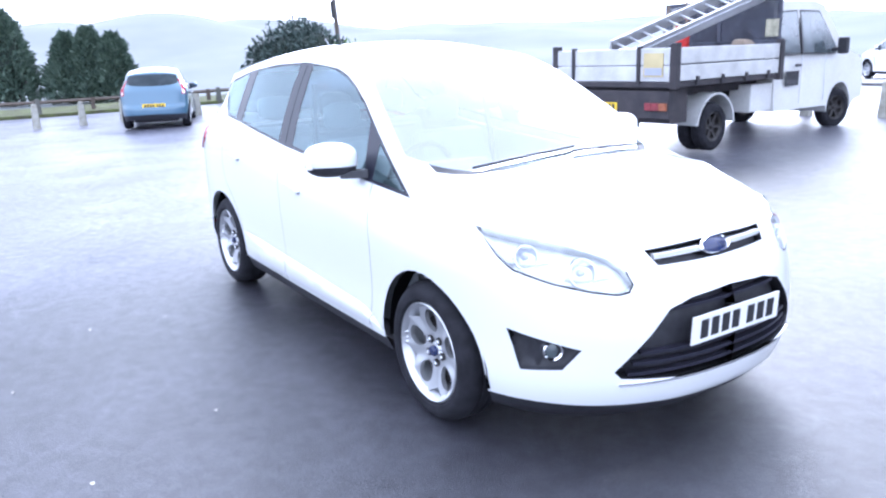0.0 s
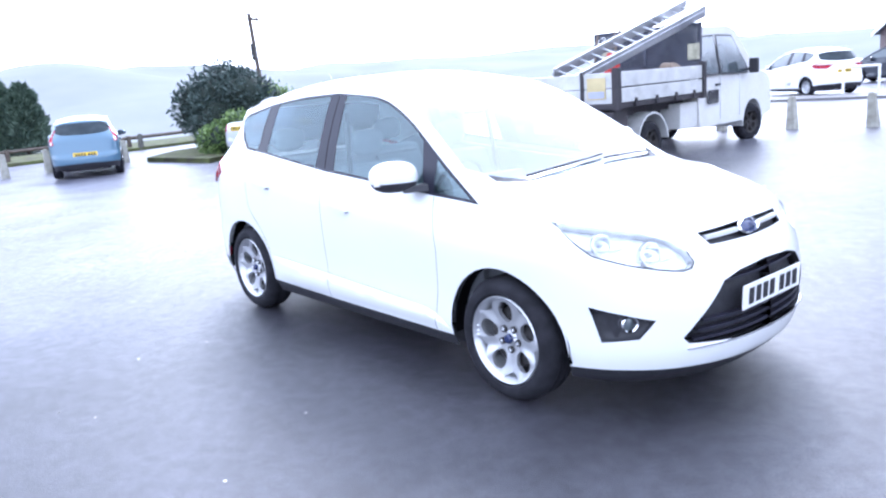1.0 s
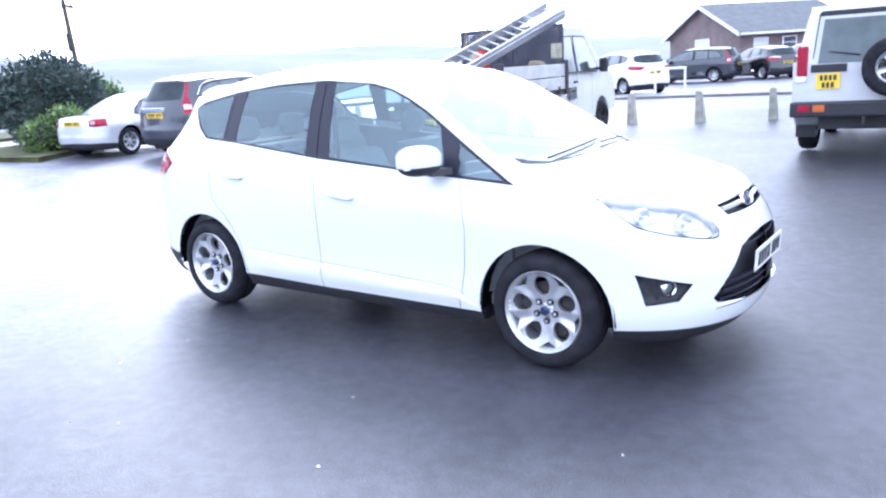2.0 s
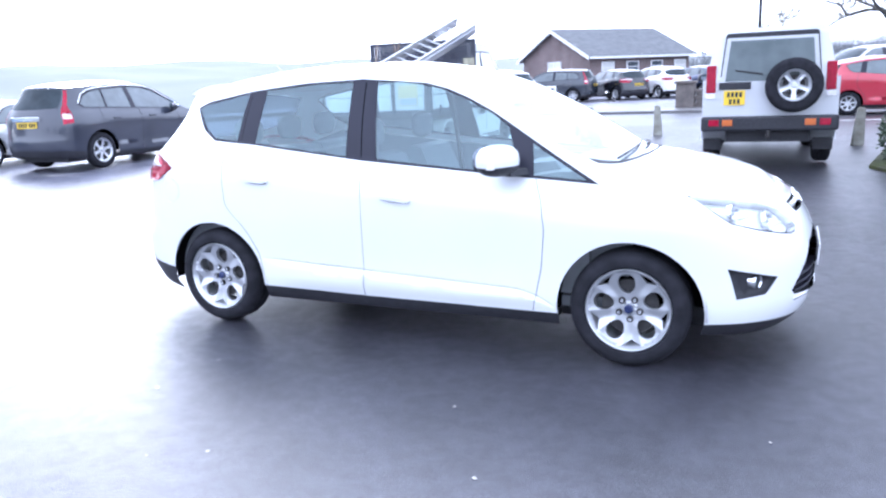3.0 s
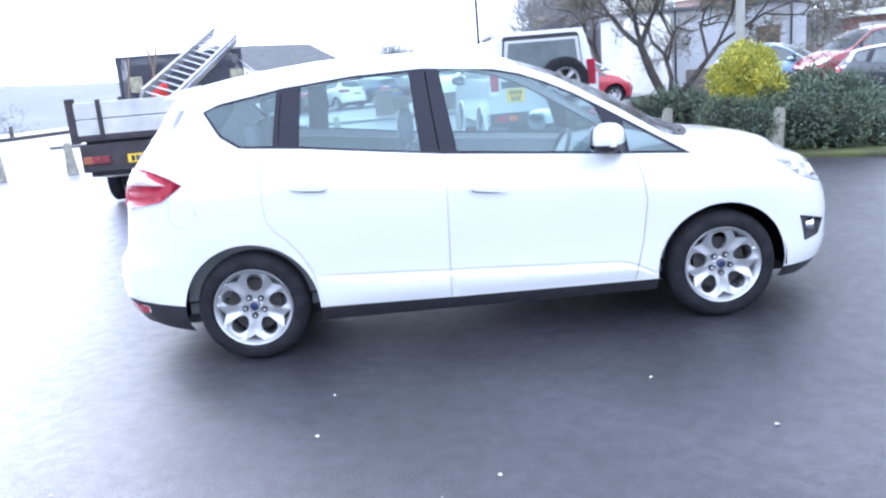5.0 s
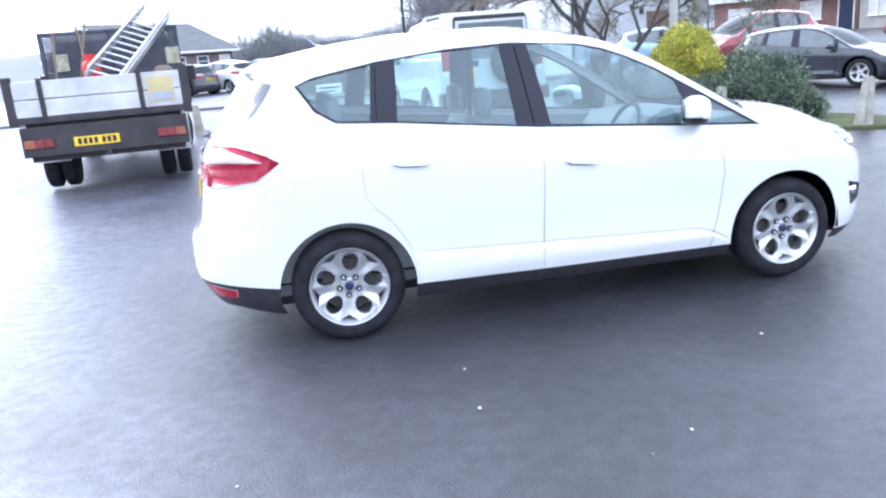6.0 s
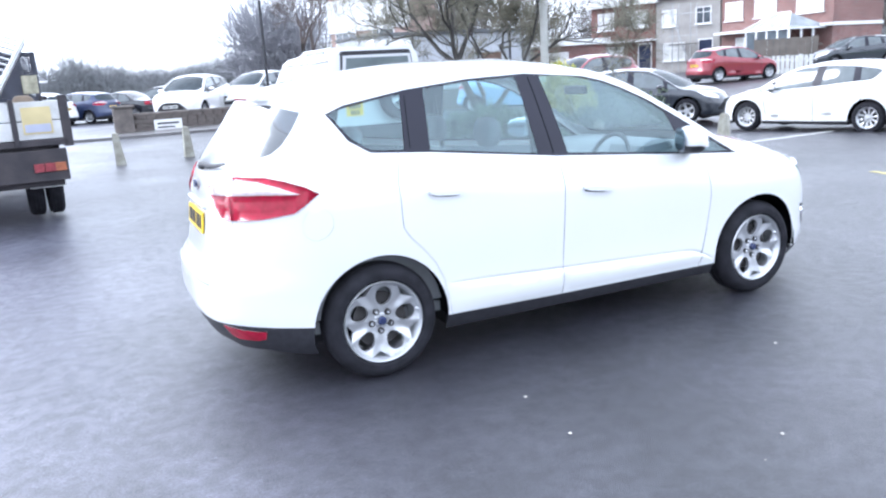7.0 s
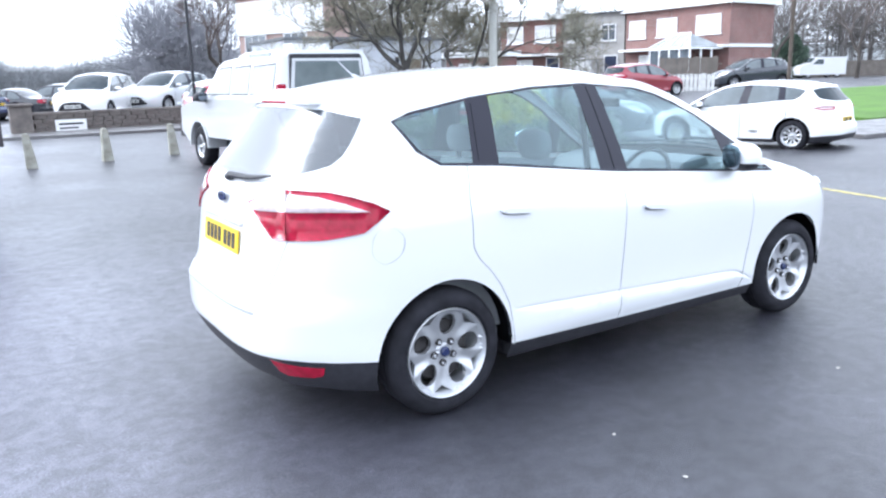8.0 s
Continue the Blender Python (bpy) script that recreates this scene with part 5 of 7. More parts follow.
# ---------------------------------------------------------------- other vehicles
class Saloon(Body):
    tail = [(.15, 2.02), (.2, 2.06), (.3, 2.13), (.42, 2.18), (.54, 2.19), (.6, 2.18), (.75, 2.17), (.9, 2.16), (1.0, 2.13), (1.1, 2.05), (1.3, 1.7), (1.6, 1.5)]
    belt = [(-1.6, 1.02), (-1.29, 1.02), (-.97, 1.01), (-.22, 1.0), (.83, .985), (1.17, .95), (1.6, .93)]
    rim = [(-2.65, 1.06), (-2.2, 1.055), (-1.8, 1.05), (-1.5, 1.06), (-1.25, 1.12), (-1.04, 1.25), (-.75, 1.42), (-.5, 1.50), (-.2, 1.535), (.12, 1.51), (.4, 1.42), (.7, 1.26), (.94, 1.11), (1.13, 1.0), (1.25, .962), (1.4, .937), (1.6, .917), (1.85, .892), (2.1, .868), (2.4, .848), (2.65, .842)]
    crown = [(-2.16, 1.07), (-1.9, 1.09), (-1.5, 1.11), (-1.3, 1.18), (-1.0, 1.38), (-.72, 1.53), (-.5, 1.585), (-.2, 1.60), (.11, 1.57), (.47, 1.47), (.8, 1.32), (1.06, 1.17), (1.26, 1.06), (1.36, 1.04), (1.67, .985), (1.94, .90), (2.02, .845), (2.2, .80)]


class Wagon(Body):
    """An upright soft-roader."""
    tail = [(.15, 2.02), (.2, 2.06), (.3, 2.13), (.42, 2.18), (.54, 2.19), (.66, 2.17), (.9, 2.15), (1.1, 2.12), (1.3, 2.02), (1.5, 1.90), (1.6, 1.84)]
    belt = [(-1.6, 1.12), (-1.29, 1.10), (-.97, 1.08), (-.22, 1.05), (.83, 1.0), (1.17, .98), (1.6, .95)]
    rim = [(-2.65, 1.53), (-2.2, 1.52), (-1.8, 1.50), (-1.5, 1.51), (-1.04, 1.54), (-.66, 1.557), (-.28, 1.56), (.12, 1.535), (.4, 1.457), (.7, 1.297), (.94, 1.145), (1.13, 1.025), (1.25, .982), (1.4, .957), (1.6, .937), (1.85, .912), (2.1, .882), (2.4, .858), (2.65, .848)]
    crown = [(-1.9, 1.53), (-1.6, 1.585), (-1.17, 1.615), (-.72, 1.632), (-.32, 1.632), (.11, 1.588), (.47, 1.485), (.8, 1.345), (1.06, 1.20), (1.26, 1.088), (1.36, 1.065), (1.67, 1.0), (1.94, .92), (2.02, .86), (2.2, .80)]


HATCH, SALOON, WAGON = Body(), Saloon(), Wagon()
SALOON_WIN = {"rear": [(-1.0, 1.06), (-.98, 1.16), (-.72, 1.36), (-.5, 1.44), (-.35, 1.465), (-.32, 1.035)], "front": [(-.24, 1.47), (.1, 1.44), (.38, 1.36), (.72, 1.18), (.9, 1.06), (.86, 1.01), (-.22, 1.03)]}
SALOON_SUR = [(-1.08, 1.05), (-1.02, 1.18), (-.74, 1.385), (-.5, 1.46), (-.2, 1.49), (.12, 1.465), (.4, 1.375), (.74, 1.19), (.97, 1.03), (.87, .995), (-.22, 1.015), (-1.02, 1.03)]
WAGON_WIN = {"quarter": [(-1.5, 1.22), (-1.42, 1.34), (-1.25, 1.42), (-1.0, 1.45), (-1.02, 1.13), (-1.42, 1.15)], "rear": [(-.95, 1.455), (-.4, 1.48), (-.38, 1.10), (-.97, 1.13)], "front": [(-.28, 1.483), (.1, 1.46), (.38, 1.38), (.72, 1.2), (.95, 1.05), (.9, 1.03), (-.26, 1.095)]}
WAGON_SUR = [(-1.55, 1.2), (-1.46, 1.37), (-1.27, 1.45), (-1.0, 1.485), (-.4, 1.51), (-.2, 1.51), (.12, 1.485), (.4, 1.4), (.74, 1.21), (1.02, 1.04), (.9, 1.015), (-.22, 1.075), (-1.0, 1.11), (-1.44, 1.13)]
TALL_TAIL = [(-1.78, 1.46), (-1.88, 1.46), (-1.90, 1.2), (-1.98, 1.05), (-1.98, .86), (-1.72, .88), (-1.72, 1.05), (-1.80, 1.2)]
TALL_WHITE = [(-1.96, 1.04), (-1.96, .95), (-1.74, .95), (-1.74, 1.04)]
HIGH_TAIL = [(-1.72, 1.30), (-1.80, 1.31), (-1.90, 1.08), (-2.0, .92), (-1.80, .90), (-1.72, 1.05)]
HIGH_WHITE = [(-1.95, 1.0), (-1.92, .93), (-1.80, .93), (-1.82, 1.0)]
SLIM_TAIL = [(-1.62, 1.0), (-1.9, 1.045), (-2.3, 1.03), (-2.28, .965), (-1.9, .955)]
SLIM_WHITE = [(-1.7, 1.0), (-1.9, 1.025), (-2.22, 1.015), (-2.2, .985), (-1.9, .98)]
WIDE_TAIL = [(-1.75, .99), (-1.78, .82), (-2.15, .80), (-2.3, .82), (-2.3, .97), (-2.1, 1.0)]
WIDE_WHITE = [(-2.12, .95), (-2.12, .87), (-2.26, .87), (-2.26, .95)]
WAGON_REAR = [(-1.90, 1.48), (-1.93, 1.3), (-2.0, 1.15), (-2.65, 1.13), (-2.65, 1.50)]
SALOON_REAR = [(-2.3, .20), (-2.3, .203), (-2.31, .203)]


def parked_car(x, y, heading, paint_mat, label, body=HATCH, size=(4.1, 1.75, 1.48), base=2.55, wheel_r=.31, tail=TAIL_LIGHT, tail_white=TAIL_WHITE, rear_glass=REAR_GLASS, windows=WINDOWS, surround=SURROUND,
               rear_plate=True, spokes=7, name="parked_car", step=.085, lower=BLACK_TRIM, trim=GLOSS_BLACK, z_plate=.80):
    scale = (size[0] / 4.38, size[1] / 1.80, size[2] / 1.63)
    car = thing(name, pose(x, y, land(x, y), 0, 0, heading), label, "car", "parked cars")
    car_skin(car, body, paint_mat, scale, step, False, (-base / 2, base / 2), wheel_r + .055, DARK_GLASS, tail, tail_white, HEADLIGHT, rear_glass, windows, surround, hub=wheel_r, lower=lower, trim=trim, screen_glass=DIM_GLASS)
    for wx in (-base / 2, base / 2):
        for wy in (-.775, .775):
            wheel(car, wx, wy * scale[1], wheel_r, .2, wheel_r * .66, spokes, False, 12 * (x % 5))
    for s in (-1, 1):
        mirror_part(car, s, paint_mat, False, .68 * scale[0], .95 * scale[1], 1.06 * scale[2], .85)
    if rear_plate:
        plate(car, pose((-cubic(z_plate, body.tail) - .006) * scale[0], 0, z_plate * scale[2], 0, 0, -90), PLATE_YELLOW)
    plate(car, pose(2.215 * scale[0], 0, .50 * scale[2], 0, 0, 90), PLATE_WHITE)
    # handles
    for s in (-1, 1):
        for hx in (-.85, 0.1):
            part("door_handle", boxes((hx * scale[0] - .09, hx * scale[0] + .09, s * .90 * scale[1] - .015, s * .90 * scale[1] + .015, .90 * scale[2], .93 * scale[2])), paint_mat, car, bevel=.008)
    return car


SKY_BLUE = paint("light_blue_paint", (0.075, 0.155, 0.23), .1)
BLUE_BLACK = paint("blue_black_paint", (0.022, 0.026, 0.042))
SILVER = paint("silver_paint", (0.60, 0.61, 0.63), .25, .32)
CHARCOAL = paint("charcoal_paint", (0.011, 0.012, 0.018), .1, .16)
DARK_BLUE = paint("dark_blue_paint", (0.02, 0.035, 0.10), .2)
SLATE = paint("slate_grey_paint", (0.03, 0.036, 0.048), .2, .2)
RED = paint("red_paint", (0.42, 0.022, 0.045))
PALE_BLUE = paint("pale_blue_paint", (0.28, 0.42, 0.60), .15)
MAROON = paint("maroon_paint", (0.24, 0.015, 0.03), .2)
BRIGHT = paint("bright_white_paint", (0.8, 0.8, 0.81))

parked_car(-17.0, 2.42, 162, SKY_BLUE, "light blue three-door hatchback parked at the edge of the car park", size=(3.82, 1.58, 1.44), base=2.49, wheel_r=.29, tail=HIGH_TAIL, tail_white=HIGH_WHITE, z_plate=.62, step=.07)
parked_car(-14.1, 7.15, 100, SILVER, "silver saloon car with its boot towards the car park", SALOON, (4.45, 1.74, 1.42), 2.72, .315, WIDE_TAIL, WIDE_WHITE, SALOON_REAR, SALOON_WIN, SALOON_SUR, z_plate=.9)
crv = parked_car(-11.2, 7.6, 92, BLUE_BLACK, "dark charcoal soft-roader with tall red tail lights", WAGON, (4.52, 1.82, 1.70), 2.62, .35, TALL_TAIL, TALL_WHITE, WAGON_REAR, WAGON_WIN, WAGON_SUR, spokes=6, step=.06, trim=GLOSS_BLACK, z_plate=.86)
sur = [Vector(WAGON.skin(q, z)) for q, z in WAGON_SUR[:10]]
for s in (-1, 1):
    line = [Vector((p.x * 4.52 / 4.38, s * p.y * 1.82 / 1.80, p.z * 1.70 / 1.63)) + Vector((0, -s * .004, .012)) for p in sur]
    part("window_trim", tubes(*[(a, b, .014) for a, b in zip(line, line[1:])], seg=6), CHROME, crv, "bright window surround")
part("tailgate_trim", boxes((-2.25, -2.2, -.36, .36, .965, 1.05)), CHROME, crv, "chrome tailgate strip", bevel=.01)
parked_car(4.6, 19.0, 2, RED, "red five-door hatchback parked across the road", size=(3.95, 1.72, 1.49), base=2.49, wheel_r=.295, step=.07)
parked_car(11.93, 7.06, 101, BRIGHT, "white five-door hatchback with bright multi-spoke wheels", size=(4.32, 1.77, 1.44), base=2.6, wheel_r=.32, spokes=10, step=.06, tail=SLIM_TAIL, tail_white=SLIM_WHITE, z_plate=.72)
parked_car(11.5, 12.2, -60, SLATE, "dark grey hatchback parked nose to the road", size=(4.2, 1.77, 1.44), base=2.58, wheel_r=.315, spokes=5, step=.07)
parked_car(13.0, 17.2, 186, MAROON, "maroon people carrier behind the grey hatchback", size=(4.4, 1.8, 1.72), base=2.6)
parked_car(23.9, 21.3, -8, MAROON, "red hatchback parked further up the road", size=(4.1, 1.78, 1.5), base=2.6)
parked_car(31.6, 21.2, 157, SLATE, "dark slate hatchback parked by the fence", size=(4.2, 1.78, 1.5), base=2.6, step=.1)
parked_car(-8.9, 24.4, 150, BRIGHT, "white hatchback across the road with a dark lower bumper", size=(4.3, 1.8, 1.6), base=2.6)
parked_car(-9.0, 33.3, 178, SLATE, "dark grey estate car in the far row", WAGON, (4.5, 1.8, 1.6), 2.65, .33, TALL_TAIL, TALL_WHITE, WAGON_REAR, WAGON_WIN, WAGON_SUR)
parked_car(-6.3, 35.0, 140, CHARCOAL, "black hatchback in the far row", size=(4.2, 1.78, 1.5))
parked_car(-4.4, 36.2, 138, BRIGHT, "white hatchback in the far row", size=(4.1, 1.78, 1.55))
parked_car(-2.5, 37.2, 140, DARK_BLUE, "dark blue hatchback in the far row", size=(4.2, 1.78, 1.5))
parked_car(-.4, 38.2, 138, CHARCOAL, "black saloon in the far row", SALOON, (4.5, 1.78, 1.45), 2.7, .315, WIDE_TAIL, WIDE_WHITE, SALOON_REAR, SALOON_WIN, SALOON_SUR)
parked_car(1.7, 39.4, 138, CHARCOAL, "black estate at the end of the far row", WAGON, (4.5, 1.8, 1.6), 2.65, .33, TALL_TAIL, TALL_WHITE, WAGON_REAR, WAGON_WIN, WAGON_SUR)
parked_car(3.6, 40.4, 138, MAROON, "maroon hatchback at the end of the far row", size=(4.2, 1.78, 1.5))
parked_car(1.5, 26.0, -120, BRIGHT, "white hatchback behind the stone wall, facing the road", size=(4.4, 1.82, 1.6), step=.07)
parked_car(4.3, 27.4, -140, SILVER, "silver hatchback behind the stone wall", size=(4.3, 1.8, 1.55))
parked_car(10.9, 18.3, -41, PALE_BLUE, "pale blue hatchback parked before the white building", size=(3.9, 1.7, 1.48), base=2.5)
parked_car(6.0, 24.3, 15, BRIGHT, "white hatchback beyond the red one", size=(4.2, 1.78, 1.5))

GREY_GLASS = shader("grey_car_glass", (0.17, 0.20, 0.205), 0.06, second=(0.11, 0.135, 0.14), scale=2.5, coat=.6)
PALE_SILVER = paint("pale_silver_paint", (0.58, 0.59, 0.605))


def off_roader(x, y, heading):
    car = thing("off_roader", pose(x, y, land(x, y), 0, 0, heading), "silver off-road estate with a spare wheel on its back door", "car", "parked cars")
    r = .365
    def arch_pts(cx):
        return [(px, pz) for px, pz in arch(cx, r, .45, n=12, a0=-.02)]
    low = [(-2.18, .60), (-2.2, 1.24), (1.02, 1.20), (1.9, 1.12), (2.2, 1.04), (2.26, .62)] + arch_pts(1.27)[::-1] + [(.8, .55), (-.8, .55)] + arch_pts(-1.27)[::-1]
    part("body", prism(low, -.875, .875), PALE_SILVER, car, "", bevel=.035, smooth=True)
    up = prism([(-2.19, 1.22), (-2.13, 1.80), (-2.08, 1.86), (-.6, 1.87), (.15, 1.83), (.38, 1.76), (1.0, 1.2)], -.845, .845)
    for v in up.verts:
        v.co.y *= 1 - .17 * max(0, (v.co.z - 1.22) / .64)
    part("cabin", up, PALE_SILVER, car, "", bevel=.04, smooth=True)
    part("raised_roof", prism([(-2.08, 1.84), (-2.03, 1.93), (-.75, 1.935), (-.5, 1.86)], -.70, .70), PALE_SILVER, car, "stepped rear roof", bevel=.03, smooth=True)
    # glass
    part("rear_window", prism([(-.58, 1.21), (.58, 1.21), (.52, 1.76), (-.52, 1.76)], -2.205, -2.14, "x"), GREY_GLASS, car, "dark rear window", bevel=.02)
    part("rear_door_frame", prism([(-.64, .72), (.64, .72), (.64, 1.20), (.57, 1.80), (-.57, 1.80), (-.64, 1.20)], -2.192, -2.13, "x"), PALE_SILVER, car, "", bevel=.015)
    part("door_seal", prism([(-.655, .70), (.655, .70), (.655, 1.20), (.585, 1.82), (-.585, 1.82), (-.655, 1.20)], -2.184, -2.12, "x"), BLACK_TRIM, car, "dark door seal", bevel=.01)
    for s in (-1, 1):
        for a, b in ((-2.0, -1.15), (-1.05, -.35), (-.25, .55)):
            pts = [(a, 1.30), (a + .02, 1.72), (min(b, .33) if b > .5 else b - .02, 1.70), (b + (.2 if b > .5 else 0), 1.30)]
            bm = prism(pts, 0, .02)
            for v in bm.verts:
                v.co.y = s * (.85 - .17 * .845 * max(0, (v.co.z - 1.22) / .64) + (.0 if v.co.y > .01 else .006) - .008)
            win = part("side_window", bm, GREY_GLASS, car, "dark side window")
            cx, cz = sum(q[0] for q in pts) / 4, sum(q[1] for q in pts) / 4
            bm = prism([(cx + (px - cx) * 1.07, cz + (pz - cz) * 1.12) for px, pz in pts], 0, .02)
            for v in bm.verts:
                v.co.y = s * (.85 - .17 * .845 * max(0, (v.co.z - 1.22) / .64) + (-.02 if v.co.y > .01 else .004) - .008)
            part("window_seal", bm, BLACK_TRIM, win, "black rubber seal")
        part("tail_light", boxes((-2.212, -2.12, s * .765 - .065, s * .765 + .065, 1.06, 1.44)), RED_LENS, car, "tall red tail light", bevel=.015)
        part("reversing_light", boxes((-2.214, -2.12, s * .775 - .065, s * .775 + .065, .98, 1.055)), WHITE_LENS, car, "clear reversing light", bevel=.01)
        part("alpine_window", boxes((-1.75, -.9, s * .69 - .01, s * .70 + .012, 1.85, 1.90)), GREY_GLASS, car, "narrow roof window")
        b = part("bumper_light", boxes((-2.335, -2.28, s * .62 - .16, s * .62 - .02, .60, .69)), RED_LENS if s < 0 else AMBER_LENS, car, "bumper lamp", bevel=.008)
        part("bumper_light", boxes((-2.335, -2.28, s * .62 + .02, s * .62 + .16, .60, .69)), AMBER_LENS if s < 0 else RED_LENS, car, "bumper lamp", bevel=.008)
        mirror_part(car, s, BLACK_TRIM, False, .72, .98, 1.25, 1.0)
        part("wing_flare", prism(arch(1.27, r, .50, n=12, a0=0) + arch(1.27, r, .45, n=12, a0=0)[::-1], s * .86, s * .90), PALE_SILVER, car, "")
        part("wing_flare", prism(arch(-1.27, r, .50, n=12, a0=0) + arch(-1.27, r, .45, n=12, a0=0)[::-1], s * .86, s * .90), PALE_SILVER, car, "")
        part("mud_flap", boxes((-1.78, -1.75, s * .74 - .13, s * .74 + .13, .22, .55)), BLACK_TRIM, car)
        part("headlight", boxes((2.2, 2.27, s * .66 - .16, s * .66 + .16, .82, 1.0)), WHITE_LENS, car, "clear headlight", bevel=.02)
        for wx in (-1.27, 1.27):
            wheel(car, wx, s * .76, r, .235, .21, 5, False, 20, wide=1.22)
    part("rear_bumper", boxes((-2.33, -2.0, -.88, .88, .53, .73)), BLACK_TRIM, car, "black rear bumper", bevel=.03)
    part("front_bumper", boxes((2.1, 2.4, -.87, .87, .5, .75)), BLACK_TRIM, car, "black front bumper", bevel=.03)
    part("grille", boxes((2.2, 2.275, -.48, .48, .82, 1.0)), BLACK_TRIM, car, "black grille", bevel=.01)
    part("chassis", boxes((-2.1, 2.1, -.55, .55, .36, .6), (-1.4, -1.2, -.75, .75, .3, .42)), BLACK_TRIM, car, "dark underside")
    part("tow_bar", tubes(((-2.2, 0, .46), (-2.42, 0, .46), .03), ((-2.42, 0, .46), (-2.42, 0, .54), .025)), DARK_METAL, car)
    part("windscreen", prism([(.42, 1.72), (.97, 1.24), (.99, 1.26), (.44, 1.745)], -.68, .68), GREY_GLASS, car, "dark windscreen")
    part("roof_edge", prism([(-.60, 1.82), (.60, 1.82), (.56, 1.865), (-.56, 1.865)], -2.16, -2.05, "x"), BLACK_TRIM, car, "dark roof gutter")
    plate(car, pose(-2.208, .45, .985, 0, 0, -90), PLATE_YELLOW, True, .28, .2)
    part("plate_lamp", boxes((-2.215, -2.17, .24, .66, 1.10, 1.20)), BLACK_TRIM, car, "black plate lamp housing", bevel=.01)
    # the spare wheel and its rear wiper
    ms = wheel_meshes(r, .235, .21, 5, False, 1.22)
    sp = put("spare_wheel", ms["tyre"], car, "spare tyre on a silver alloy wheel", pose(-2.33, -.30, 1.14, 0, 0, -90))
    put("barrel", ms["barrel"], sp)
    put("rim", ms["rim"], sp, "", pose(0, -.085, 0))
    put("wheel_back", ms["disc"], sp, "", pose(0, .02, 0))
    part("wiper", tubes(((-2.215, .1, 1.3), (-2.215, .45, 1.36), .012, .008)), BLACK_TRIM, car, "black rear wiper")
    return car


off_roader(1.63, 9.2, 93.0)

DIRTY_WHITE = shader("dirty_white_paint", (0.68, 0.68, 0.66), 0.45, second=(0.58, 0.57, 0.55), scale=1.3, coat=.3, fine=.2, rough_vary=.1)
PLANK_ALLOY = shader("weathered_alloy_planks", (0.62, 0.62, 0.61), 0.5, .1, second=(0.44, 0.44, 0.43), scale=3, fine=.3)
RUSTY = shader("rusty_dark_steel", (0.062, 0.054, 0.058), 0.75, .2, second=(0.036, 0.034, 0.040), scale=5, fine=.3)
MESH_DARK = shader("dark_steel_mesh", (0.07, 0.075, 0.10), 0.6, .2, vary=.3, scale=8)
GAS_RED = shader("red_gas_bottle", (0.62, 0.035, 0.03), 0.45, vary=.15, scale=8)
SIGN_YELLOW = shader("yellow_warning_sign", (0.55, 0.46, 0.24), 0.5, vary=.1)
SIGN_BLUE = shader("blue_sign", (0.40, 0.42, 0.52), 0.5, vary=.1)
PLY = shader("weathered_board", (0.20, 0.155, 0.115), 0.8, vary=.25, scale=8)

FADED_SIGN = shader("faded_sign", (0.40, 0.38, 0.28), 0.6, vary=.3, scale=14)
DULL_RED = shader("dusty_red_lens", (0.22, 0.03, 0.04), 0.5, vary=.3, scale=20)
DULL_AMBER = shader("dusty_amber_lens", (0.34, 0.11, 0.05), 0.5, vary=.3, scale=20)


